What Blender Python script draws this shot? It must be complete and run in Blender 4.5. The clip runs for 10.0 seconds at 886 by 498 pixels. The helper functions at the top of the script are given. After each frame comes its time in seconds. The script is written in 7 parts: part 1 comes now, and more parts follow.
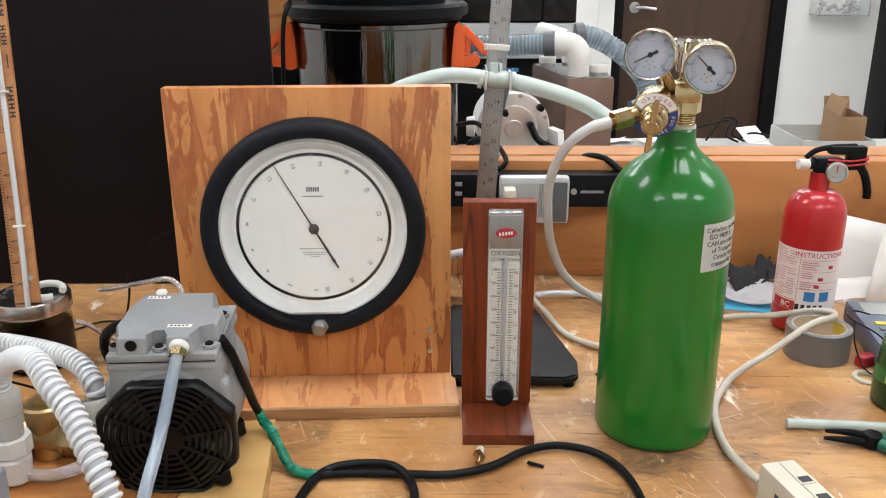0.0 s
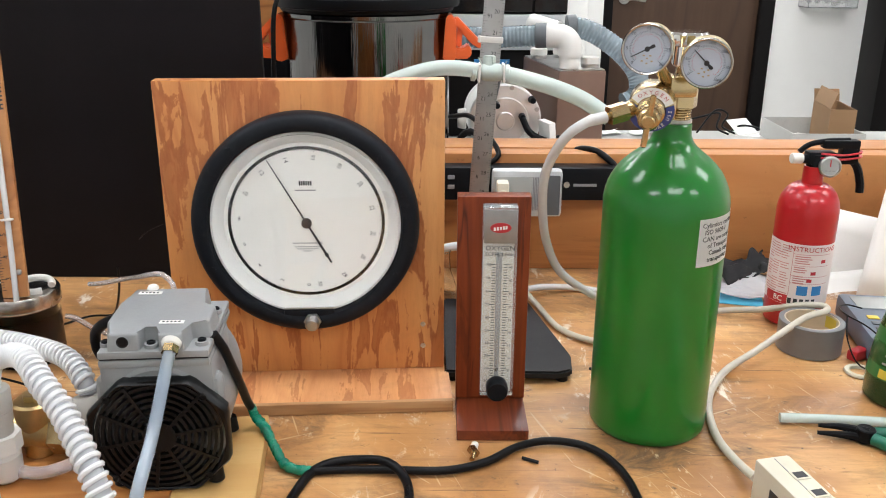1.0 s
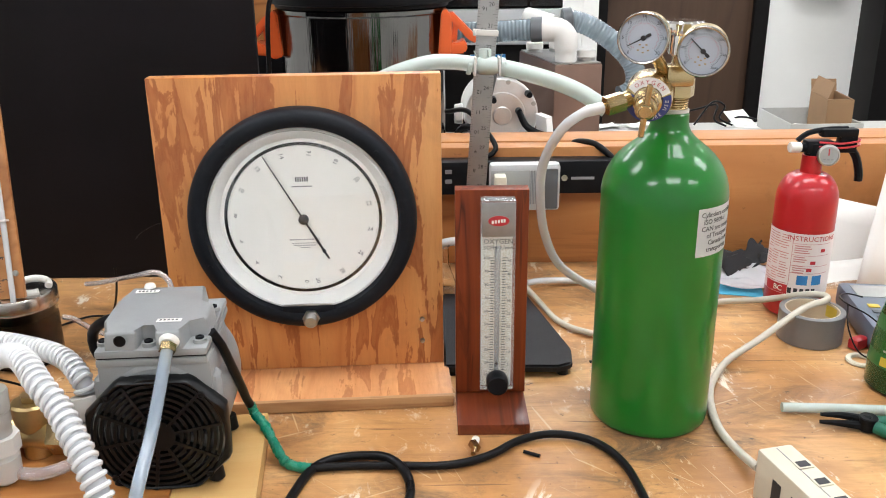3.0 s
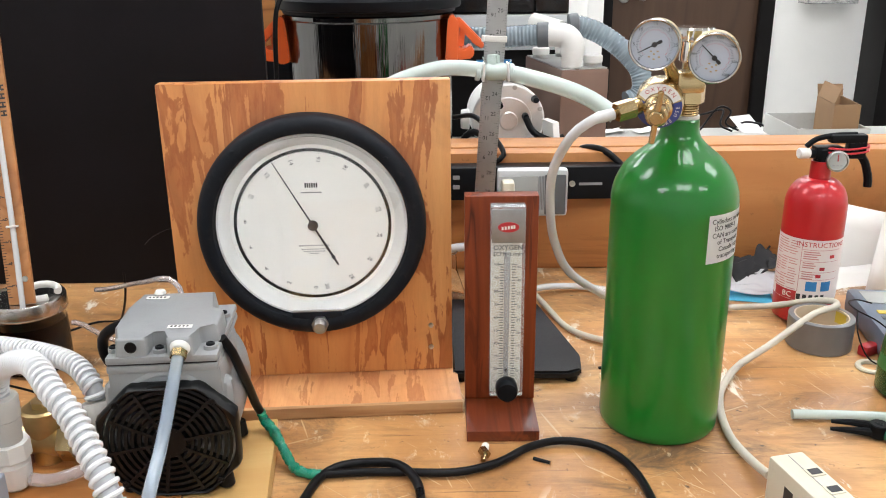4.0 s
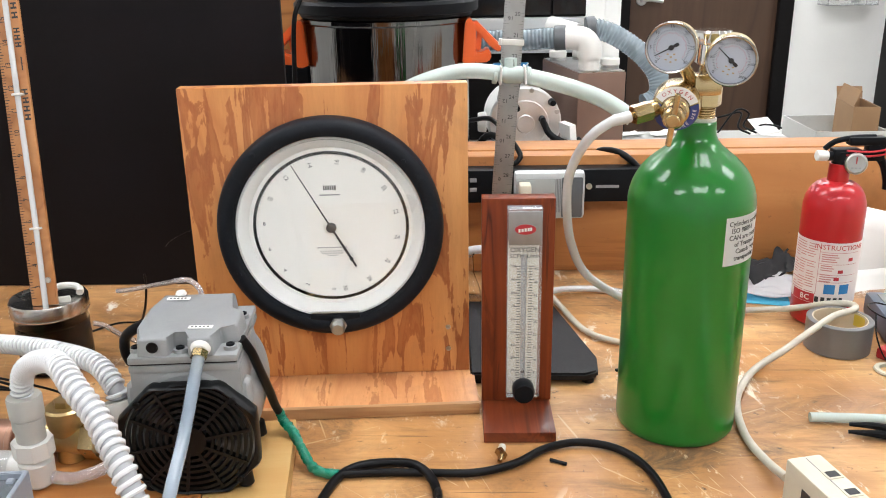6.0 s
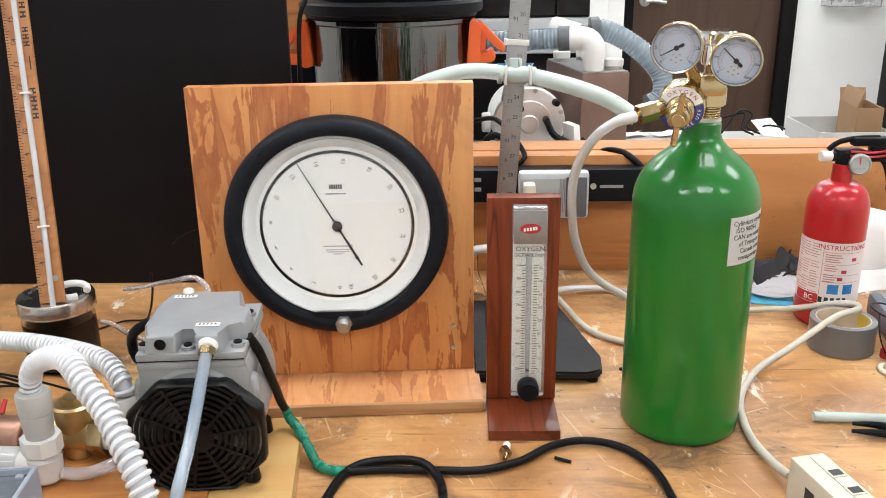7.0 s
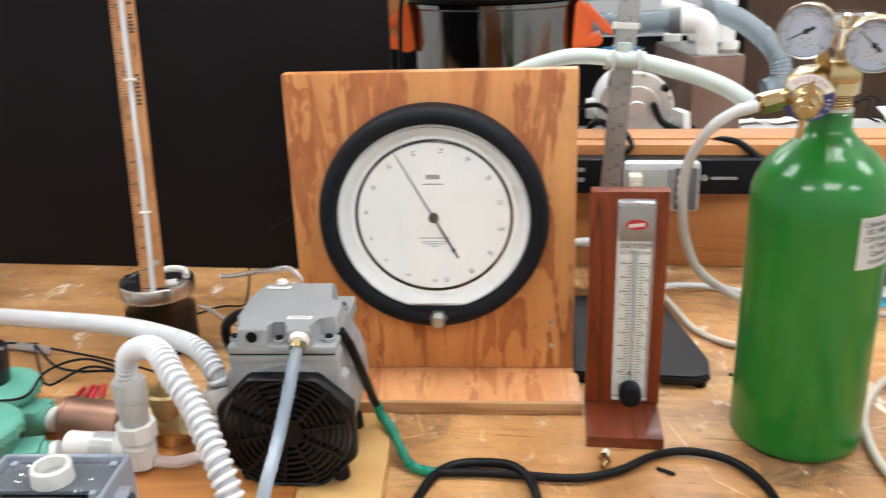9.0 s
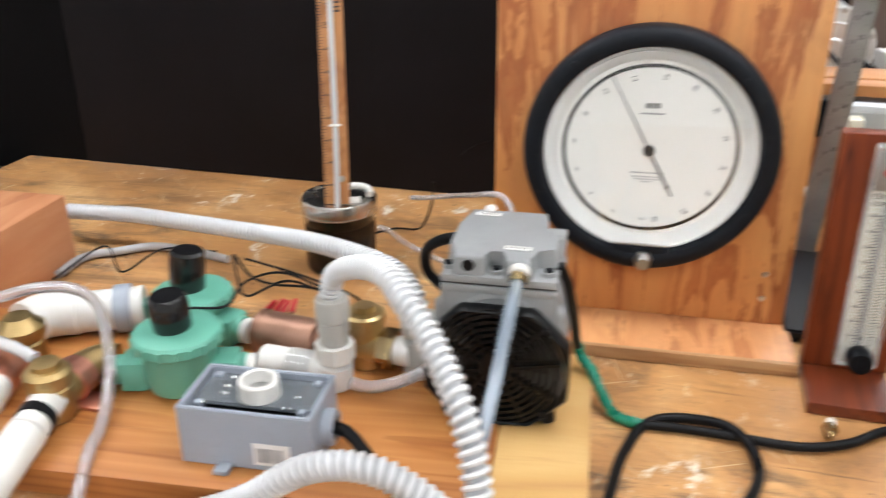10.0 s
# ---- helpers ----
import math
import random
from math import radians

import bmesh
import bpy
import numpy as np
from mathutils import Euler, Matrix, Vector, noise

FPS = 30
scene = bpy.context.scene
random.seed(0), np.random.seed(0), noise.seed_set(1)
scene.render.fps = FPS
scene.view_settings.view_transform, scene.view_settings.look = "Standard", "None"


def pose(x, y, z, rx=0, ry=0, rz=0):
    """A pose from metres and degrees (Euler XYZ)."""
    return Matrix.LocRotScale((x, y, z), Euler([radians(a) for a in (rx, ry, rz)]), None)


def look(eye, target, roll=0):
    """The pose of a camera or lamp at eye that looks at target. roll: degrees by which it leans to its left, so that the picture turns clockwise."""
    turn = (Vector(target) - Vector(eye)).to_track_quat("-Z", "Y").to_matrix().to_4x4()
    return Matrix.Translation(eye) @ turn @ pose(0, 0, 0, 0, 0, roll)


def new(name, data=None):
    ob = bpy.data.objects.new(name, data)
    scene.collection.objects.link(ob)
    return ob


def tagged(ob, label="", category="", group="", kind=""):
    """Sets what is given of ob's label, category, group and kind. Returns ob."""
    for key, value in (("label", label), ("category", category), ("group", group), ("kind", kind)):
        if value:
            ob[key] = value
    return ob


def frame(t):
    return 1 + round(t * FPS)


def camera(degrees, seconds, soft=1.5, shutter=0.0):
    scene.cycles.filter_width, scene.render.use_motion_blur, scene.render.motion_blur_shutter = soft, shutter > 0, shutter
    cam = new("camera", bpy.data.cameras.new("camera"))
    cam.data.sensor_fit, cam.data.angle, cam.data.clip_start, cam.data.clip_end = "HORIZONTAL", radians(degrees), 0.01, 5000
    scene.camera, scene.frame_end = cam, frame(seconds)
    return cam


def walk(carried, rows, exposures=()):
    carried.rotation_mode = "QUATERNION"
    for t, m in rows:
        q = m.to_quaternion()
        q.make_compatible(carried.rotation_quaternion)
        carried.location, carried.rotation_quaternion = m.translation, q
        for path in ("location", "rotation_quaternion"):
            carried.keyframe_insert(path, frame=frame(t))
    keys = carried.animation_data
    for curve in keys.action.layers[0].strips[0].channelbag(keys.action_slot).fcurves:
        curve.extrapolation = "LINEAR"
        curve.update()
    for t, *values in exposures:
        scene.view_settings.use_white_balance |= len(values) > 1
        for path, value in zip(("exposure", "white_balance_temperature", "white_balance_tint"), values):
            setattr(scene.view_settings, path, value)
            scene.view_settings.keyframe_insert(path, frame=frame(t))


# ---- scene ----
cam = camera(54.0, 10.0, soft=1.0, shutter=0.5)
PATH = [
    (0, (0.017, 0.017, 0.478), (0.0, 1.911, -0.166), 0.0),
    (0.5, (0.015, 0.019, 0.48), (0.008, 1.906, -0.183), 0.3),
    (1, (0.011, 0.024, 0.48), (0.021, 1.91, -0.184), 0.3),
    (1.5, (0.011, 0.025, 0.478), (0.042, 1.91, -0.191), 0.4),
    (2, (0.013, 0.027, 0.477), (0.047, 1.911, -0.192), 0.1),
    (3.5, (0.01, 0.027, 0.475), (0.016, 1.912, -0.195), -0.7),
    (4, (0.006, 0.028, 0.477), (0.01, 1.916, -0.183), -0.6),
    (4.5, (0.008, 0.028, 0.476), (0.007, 1.917, -0.179), -0.7),
    (5, (0.012, 0.024, 0.476), (-0.015, 1.914, -0.177), -1.1),
    (5.5, (0.009, 0.024, 0.478), (-0.022, 1.914, -0.175), -1.0),
    (7, (0.002, 0.017, 0.478), (-0.037, 1.908, -0.174), -0.8),
    (7.5, (-0.001, 0.017, 0.479), (-0.043, 1.909, -0.168), -1.1),
    (8, (-0.013, 0.009, 0.476), (-0.047, 1.901, -0.173), -1.5),
    (8.5, (-0.004, 0.026, 0.475), (-0.074, 1.913, -0.185), -1.0),
    (9, (0.001, 0.054, 0.476), (-0.265, 1.915, -0.206), -1.9),
    (9.5, (-0.021, 0.073, 0.461), (-0.474, 1.893, -0.233), -0.5),
    (9.8, (-0.068, 0.087, 0.458), (-0.517, 1.87, -0.330), 0.4),
    (10, (-0.104, 0.087, 0.455), (-0.602, 1.841, -0.366), -0.5),
]
EXPOSURES = [(0.0, -0.22), (0.6, -0.16), (1.0, -0.12), (1.6, -0.02), (3.5, -0.03), (4.5, 0.03), (7.5, 0.05), (8.5, -0.12), (9.0, 0.06), (10.0, 0.04)]
walk(cam, [(t, look(eye, target, roll)) for t, eye, target, roll in PATH], EXPOSURES)

# ---- world and light ----
FLOOR = -0.80
CEIL = 1.95
world = bpy.data.worlds.new("world")
scene.world = world
world.use_nodes = True
world.node_tree.nodes["Background"].inputs[0].default_value = (0.9, 0.95, 1.0, 1)
world.node_tree.nodes["Background"].inputs[1].default_value = 0.3
LAMP_POWER = 12.5


# ---- materials ----
def nodes_of(name):
    m = bpy.data.materials.new(name)
    m.use_nodes = True
    nt = m.node_tree
    return m, nt, nt.nodes["Principled BSDF"]


def add(nt, kind, **values):
    n = nt.nodes.new(kind)
    for key, value in values.items():
        n.inputs[key].default_value = value
    return n


def rgba(c):
    return (c[0], c[1], c[2], 1.0)


def coords(nt, scale=(1, 1, 1), random_shift=True):
    tc = nt.nodes.new("ShaderNodeTexCoord")
    mp = nt.nodes.new("ShaderNodeMapping")
    mp.inputs["Scale"].default_value = scale
    nt.links.new(tc.outputs["Object"], mp.inputs["Vector"])
    return mp.outputs["Vector"]


def ramp(nt, fac, stops):
    r = nt.nodes.new("ShaderNodeValToRGB")
    els = r.color_ramp.elements
    while len(els) < len(stops):
        els.new(0.5)
    for e, (p, c) in zip(els, stops):
        e.position, e.color = p, rgba(c) if hasattr(c, "__len__") else (c, c, c, 1)
    nt.links.new(fac, r.inputs["Fac"])
    return r.outputs["Color"]


def noise_tex(nt, vec, scale, detail=4.0, rough=0.55, distortion=0.0):
    n = add(nt, "ShaderNodeTexNoise", Scale=scale, Detail=detail, Roughness=rough, Distortion=distortion)
    nt.links.new(vec, n.inputs["Vector"])
    return n.outputs["Fac"]


def mix(nt, fac, a, b, blend="MIX"):
    n = nt.nodes.new("ShaderNodeMix")
    n.data_type, n.blend_type = "RGBA", blend
    for socket, value in ((n.inputs[0], fac), (n.inputs[6], a), (n.inputs[7], b)):
        if hasattr(value, "links"):
            nt.links.new(value, socket)
        elif hasattr(value, "__len__"):
            socket.default_value = rgba(value)
        else:
            socket.default_value = value
    return n.outputs[2]


def bump(nt, bsdf, height, strength=0.2, distance=0.001):
    b = add(nt, "ShaderNodeBump", Strength=strength, Distance=distance)
    nt.links.new(height, b.inputs["Height"])
    nt.links.new(b.outputs["Normal"], bsdf.inputs["Normal"])


def plain(name, color, rough=0.5, metal=0.0, vary=0.15, scale=40.0, relief=0.1, coat=0.0, dirt=0.0, dirt_color=(0.05, 0.045, 0.04), spec=0.5):
    """Painted, plastic, rubber or metal surface with cloudy tone, fine relief and optional grime."""
    m, nt, bsdf = nodes_of(name)
    v = coords(nt)
    big = noise_tex(nt, v, scale * 0.35, 3)
    fine = noise_tex(nt, v, scale * 12, 5, 0.6)
    dark = tuple(c * (1 - vary) for c in color)
    light = tuple(min(1, c * (1 + vary * 0.7)) for c in color)
    col = ramp(nt, big, [(0.3, dark), (0.7, light)])
    col = mix(nt, ramp(nt, fine, [(0.3, 0.0), (0.75, 0.35)]), col, dark)
    if dirt > 0:
        spots = noise_tex(nt, v, scale * 1.7, 8, 0.7)
        col = mix(nt, ramp(nt, spots, [(0.55, 0.0), (0.75, dirt)]), col, dirt_color)
    nt.links.new(col, bsdf.inputs["Base Color"])
    rr = ramp(nt, big, [(0.2, max(0.02, rough - 0.08)), (0.8, min(1, rough + 0.08))])
    nt.links.new(rr, bsdf.inputs["Roughness"])
    bsdf.inputs["Metallic"].default_value = metal
    bsdf.inputs["Coat Weight"].default_value = coat
    bsdf.inputs["Coat Roughness"].default_value = 0.06
    bsdf.inputs["Specular IOR Level"].default_value = spec
    if relief > 0:
        bump(nt, bsdf, fine, relief, 0.0006)
    return m


def wood(name, light, mid, dark, along="x", fine=220.0, figure=9.0, stretch=9.0, rough=0.5, stain=0.0, scuff=0.0, coat=0.0, vein=0.5):
    """Sawn or rotary-cut wood: long grain lines, broad flame figure, optional stains and pale scuffs."""
    m, nt, bsdf = nodes_of(name)
    k = "xyz".index(along)
    sc = [1.0, 1.0, 1.0]
    sc[k] = 1.0 / stretch
    v = coords(nt, tuple(sc))
    raw = coords(nt)
    fig = noise_tex(nt, v, figure, 3, 0.5, 0.6)
    wave = nt.nodes.new("ShaderNodeMath")
    wave.operation = "MULTIPLY"
    wave.inputs[1].default_value = 9.0
    nt.links.new(fig, wave.inputs[0])
    frac = nt.nodes.new("ShaderNodeMath")
    frac.operation = "PINGPONG"
    frac.inputs[1].default_value = 1.0
    nt.links.new(wave.outputs[0], frac.inputs[0])
    rings = ramp(nt, frac.outputs[0], [(0.0, mid), (0.55, light), (0.8, mid), (1.0, dark)])
    broad = noise_tex(nt, v, figure * 1.3, 4, 0.6, 1.2)
    col = mix(nt, ramp(nt, broad, [(0.42, 0.0), (0.62, vein)]), rings, mid)
    streak = noise_tex(nt, v, figure * 2.1, 5, 0.65, 0.8)
    col = mix(nt, ramp(nt, streak, [(0.6, 0.0), (0.64, vein), (0.8, vein)]), col, dark)
    grain = noise_tex(nt, v, fine, 5, 0.7)
    col = mix(nt, ramp(nt, grain, [(0.35, 0.0), (0.75, 0.45)]), col, mid)
    if stain > 0:
        blots = noise_tex(nt, raw, 11.0, 7, 0.65, 0.4)
        col = mix(nt, ramp(nt, blots, [(0.55, 0.0), (0.72, stain)]), col, tuple(c * 0.35 for c in mid))
        specks = noise_tex(nt, raw, 90.0, 3, 0.5)
        col = mix(nt, ramp(nt, specks, [(0.70, 0.0), (0.76, stain)]), col, (0.03, 0.02, 0.015))
    if scuff > 0:
        turned = coords(nt, (9.0, 60.0, 9.0))
        turned.node.inputs["Rotation"].default_value = (0, 0, 0.9)
        sc1 = noise_tex(nt, turned, 1.6, 6, 0.7, 0.8)
        area = noise_tex(nt, raw, 4.0, 2)
        both = mix(nt, 1.0, ramp(nt, sc1, [(0.60, 0.0), (0.68, 1.0)]), ramp(nt, area, [(0.48, 0.0), (0.62, 1.0)]), "MULTIPLY")
        both = mix(nt, 1.0, both, (scuff, scuff, scuff), "MULTIPLY")
        col = mix(nt, both, col, (0.75, 0.62, 0.45))
    nt.links.new(col, bsdf.inputs["Base Color"])
    nt.links.new(ramp(nt, grain, [(0.2, max(0.05, rough - 0.1)), (0.8, min(1, rough + 0.12))]), bsdf.inputs["Roughness"])
    bsdf.inputs["Coat Weight"].default_value = coat
    bsdf.inputs["Coat Roughness"].default_value = 0.12
    bump(nt, bsdf, grain, 0.25, 0.0008)
    return m


def bench_wood(name):
    """Old bench plywood: honey-coloured, blotchy, with smears, nicks, pale scuffs and long scratches."""
    m, nt, bsdf = nodes_of(name)
    raw = coords(nt)
    along = coords(nt, (0.12, 1.0, 1.0))
    blot = noise_tex(nt, raw, 6.0, 5, 0.6, 0.5)
    col = ramp(nt, blot, [(0.28, (0.37, 0.170, 0.058)), (0.5, (0.55, 0.285, 0.107)), (0.74, (0.68, 0.425, 0.195))])
    fig = noise_tex(nt, along, 26.0, 4, 0.6, 0.7)
    col = mix(nt, ramp(nt, fig, [(0.50, 0.0), (0.60, 0.45), (0.66, 0.1)]), col, (0.31, 0.14, 0.05))
    grain = noise_tex(nt, along, 210.0, 5, 0.7)
    col = mix(nt, ramp(nt, grain, [(0.40, 0.0), (0.75, 0.40)]), col, (0.30, 0.15, 0.06))
    smear = noise_tex(nt, coords(nt, (0.35, 1.3, 1.0)), 9.0, 7, 0.68, 1.0)
    col = mix(nt, ramp(nt, smear, [(0.54, 0.0), (0.68, 0.85)]), col, (0.14, 0.07, 0.03))
    grime = noise_tex(nt, raw, 3.6, 6, 0.7, 0.6)
    col = mix(nt, ramp(nt, grime, [(0.48, 0.0), (0.66, 0.6)]), col, (0.25, 0.11, 0.04))
    specks = noise_tex(nt, raw, 75.0, 4, 0.6)
    col = mix(nt, ramp(nt, specks, [(0.645, 0.0), (0.71, 0.8)]), col, (0.04, 0.025, 0.015))
    soot = noise_tex(nt, coords(nt, (0.45, 1.0, 1.0)), 17.0, 8, 0.74, 0.8)
    near = noise_tex(nt, raw, 2.6, 2, 0.5)
    soot = mix(nt, 1.0, ramp(nt, soot, [(0.50, 0.0), (0.64, 0.85)]), ramp(nt, near, [(0.42, 0.0), (0.54, 1.0)]), "MULTIPLY")
    col = mix(nt, soot, col, (0.075, 0.045, 0.03))
    checks = noise_tex(nt, coords(nt, (0.05, 1.0, 1.0)), 120.0, 3, 0.6, 0.3)
    col = mix(nt, ramp(nt, checks, [(0.665, 0.0), (0.70, 0.7)]), col, (0.11, 0.05, 0.022))
    paint = noise_tex(nt, coords(nt, (1.0, 0.5, 1.0)), 23.0, 7, 0.74, 0.6)
    spot = noise_tex(nt, raw, 7.5, 2, 0.5)
    paint = mix(nt, 1.0, ramp(nt, paint, [(0.575, 0.0), (0.625, 0.9)]), ramp(nt, spot, [(0.51, 0.0), (0.59, 1.0)]), "MULTIPLY")
    worn = noise_tex(nt, raw, 5.0, 3, 0.6)
    worn = ramp(nt, worn, [(0.42, 0.0), (0.55, 1.0)])
    flakes = noise_tex(nt, coords(nt, (1.0, 0.38, 1.0)), 85.0, 6, 0.70, 0.15)
    flakes = ramp(nt, flakes, [(0.60, 0.0), (0.68, 0.75)])
    col = mix(nt, mix(nt, 1.0, flakes, worn, "MULTIPLY"), col, (0.72, 0.60, 0.44))
    for turn, squeeze, low in ((0.75, 0.035, 0.685), (-0.45, 0.03, 0.70), (1.25, 0.035, 0.69)):
        v = coords(nt, (squeeze, 1.0, 1.0))
        tc = v.node.inputs["Vector"].links[0].from_socket
        spin = nt.nodes.new("ShaderNodeMapping")
        spin.inputs["Rotation"].default_value = (0, 0, turn)
        nt.links.new(tc, spin.inputs["Vector"])
        nt.links.new(spin.outputs["Vector"], v.node.inputs["Vector"])
        line = noise_tex(nt, v, 230.0, 2, 0.5)
        col = mix(nt, ramp(nt, line, [(low, 0.0), (low + 0.03, 0.6)]), col, (0.62, 0.46, 0.28))
    col = mix(nt, paint, col, (0.74, 0.68, 0.58))
    nt.links.new(col, bsdf.inputs["Base Color"])
    nt.links.new(ramp(nt, blot, [(0.3, 0.32), (0.7, 0.52)]), bsdf.inputs["Roughness"])
    bump(nt, bsdf, grain, 0.25, 0.0008)
    return m


def flame_ply(name, along, seed=0.0, strength=0.9, lift=(0.0, 0.0, 0.0)):
    """Rotary-cut fir plywood: tan ground, red-brown flame streaks of several depths, contour lines and pores."""
    m, nt, bsdf = nodes_of(name)
    k = "xyz".index(along)

    def stretched(f):
        v = coords(nt, tuple(1.0 if i != k else f for i in range(3)))
        v.node.inputs["Location"].default_value = (seed, seed * 1.7, seed * 0.6)
        return v

    def weigh(a, factor, b):
        n = nt.nodes.new("ShaderNodeMath")
        n.operation = "MULTIPLY_ADD"
        n.inputs[1].default_value = factor
        nt.links.new(a, n.inputs[0])
        nt.links.new(b, n.inputs[2])
        return n.outputs[0]

    long_v = stretched(0.10)
    ground = noise_tex(nt, long_v, 12.0, 4, 0.55, 0.6)
    tones = [(0.28, (0.49, 0.180, 0.050)), (0.52, (0.61, 0.258, 0.080)), (0.75, (0.68, 0.34, 0.125))]
    col = ramp(nt, ground, [(at_, tuple(c + d for c, d in zip(tone, lift))) for at_, tone in tones])
    contour = nt.nodes.new("ShaderNodeMath")
    contour.operation = "PINGPONG"
    contour.inputs[1].default_value = 0.055
    nt.links.new(noise_tex(nt, stretched(0.16), 7.0, 2, 0.45, 0.5), contour.inputs[0])
    scaled = nt.nodes.new("ShaderNodeMath")
    scaled.operation = "MULTIPLY"
    scaled.inputs[1].default_value = 18.0
    nt.links.new(contour.outputs[0], scaled.inputs[0])
    col = mix(nt, ramp(nt, scaled.outputs[0], [(0.0, 0.42 * strength), (0.16, 0.22 * strength), (0.34, 0.0)]), col, (0.40, 0.115, 0.028))
    ragged = noise_tex(nt, stretched(0.38), 78.0, 5, 0.72, 0.4)
    flame = noise_tex(nt, stretched(0.125), 37.0, 3, 0.55, 1.4)
    patch = noise_tex(nt, stretched(0.5), 10.0, 2, 0.5, 0.4)
    where = weigh(patch, 0.46, weigh(ragged, 0.30, flame))
    depth = noise_tex(nt, stretched(0.2), 55.0, 4, 0.65, 0.5)
    streak = ramp(nt, depth, [(0.30, (0.23, 0.055, 0.012)), (0.52, (0.33, 0.085, 0.020)), (0.72, (0.42, 0.13, 0.034))])
    col = mix(nt, ramp(nt, where, [(0.902, 0.0), (0.922, strength * 0.85), (0.97, strength), (1.04, strength * 0.75)]), col, streak)
    grain = noise_tex(nt, long_v, 340.0, 5, 0.7)
    col = mix(nt, ramp(nt, grain, [(0.42, 0.0), (0.78, 0.30)]), col, (0.40, 0.15, 0.048))
    soil = noise_tex(nt, coords(nt), 9.0, 6, 0.68, 0.5)
    col = mix(nt, ramp(nt, soil, [(0.52, 0.0), (0.72, 0.35)]), col, (0.24, 0.11, 0.05))
    nt.links.new(col, bsdf.inputs["Base Color"])
    nt.links.new(ramp(nt, grain, [(0.2, 0.34), (0.8, 0.5)]), bsdf.inputs["Roughness"])
    bsdf.inputs["Coat Weight"].default_value = 0.12
    bsdf.inputs["Coat Roughness"].default_value = 0.15
    bump(nt, bsdf, grain, 0.3, 0.0008)
    return m


def clear(name, color=(0.9, 0.95, 0.95), rough=0.08, trans=0.8, ior=1.45, alpha=1.0):
    m, nt, bsdf = nodes_of(name)
    v = coords(nt)
    n = noise_tex(nt, v, 60, 4)
    nt.links.new(ramp(nt, n, [(0.3, tuple(c * 0.985 for c in color)), (0.7, color)]), bsdf.inputs["Base Color"])
    bsdf.inputs["Roughness"].default_value = rough
    bsdf.inputs["Transmission Weight"].default_value = trans
    bsdf.inputs["IOR"].default_value = ior
    bsdf.inputs["Alpha"].default_value = alpha
    return m


def glow(name, color, strength):
    m, nt, bsdf = nodes_of(name)
    bsdf.inputs["Base Color"].default_value = rgba(color)
    bsdf.inputs["Emission Color"].default_value = rgba(color)
    bsdf.inputs["Emission Strength"].default_value = strength
    return m


M_BENCH = bench_wood("bench_plywood")
M_BACK = wood("fir_plywood_back", (0.49, 0.22, 0.070), (0.42, 0.172, 0.052), (0.22, 0.075, 0.022), "x", 160, 4.0, 8.0, 0.5, stain=0.3, vein=0.45)
M_PLY = flame_ply("fir_plywood_board", "z", 0.0)
M_PLY_X = flame_ply("fir_plywood_ledge", "y", 3.3, 0.6, (0.07, 0.065, 0.055))
M_LIP = wood("sawn_fir_edge", (0.46, 0.265, 0.125), (0.40, 0.215, 0.095), (0.27, 0.125, 0.05), "x", 220, 30.0, 20.0, 0.55, vein=0.5)
M_PINE = wood("pale_pine", (0.62, 0.40, 0.16), (0.55, 0.32, 0.11), (0.42, 0.21, 0.07), "x", 180, 6.0, 12.0, 0.45, vein=0.4)
M_FIR_END = wood("fir_plank", (0.48, 0.21, 0.062), (0.40, 0.15, 0.038), (0.27, 0.08, 0.018), "x", 170, 20.0, 26.0, 0.42, vein=0.7)
M_BLOCK = wood("pink_fir_block", (0.54, 0.26, 0.13), (0.45, 0.18, 0.08), (0.31, 0.10, 0.04), "y", 170, 9.0, 7.0, 0.55, vein=0.6)
M_MAHOG = wood("dark_mahogany", (0.205, 0.042, 0.010), (0.145, 0.026, 0.007), (0.05, 0.009, 0.004), "z", 260, 26.0, 14.0, 0.42, coat=0.06, vein=0.6)
M_YARD = wood("yardstick_maple", (0.50, 0.235, 0.088), (0.42, 0.18, 0.062), (0.30, 0.11, 0.036), "z", 300, 10.0, 14.0, 0.42, coat=0.3, vein=0.4)
M_DOORWOOD = wood("brown_veneer", (0.070, 0.035, 0.018), (0.060, 0.029, 0.014), (0.042, 0.019, 0.009), "z", 60, 3.0, 14.0, 0.5, vein=0.3)
M_BLACKPANEL = plain("black_panel", (0.0082, 0.0072, 0.0088), 0.55, vary=0.3, scale=20, relief=0.05, dirt=0.08, dirt_color=(0.02, 0.02, 0.02), spec=0.12)
# Side sheet: an even black, darker than the first board.
M_SIDEBLACK = plain("deeper_black_sheet", (0.0028, 0.0026, 0.003), 0.7, vary=0.3, scale=12, relief=0.05, spec=0.08)
M_WALL = plain("white_wall_paint", (0.85, 0.84, 0.81), 0.7, vary=0.05, scale=6, relief=0.1)
M_CEIL = plain("ceiling_tile", (0.75, 0.75, 0.73), 0.9, vary=0.08, scale=30, relief=0.3)
M_FLOOR = plain("grey_vinyl_floor", (0.25, 0.245, 0.235), 0.4, vary=0.2, scale=12, relief=0.05, dirt=0.3)
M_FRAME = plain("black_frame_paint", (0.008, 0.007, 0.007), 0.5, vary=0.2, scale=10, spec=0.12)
M_CASE = plain("black_wrinkle_enamel", (0.007, 0.009, 0.013), 0.5, vary=0.25, scale=60, relief=0.25, dirt=0.10, dirt_color=(0.10, 0.10, 0.10), spec=0.16)
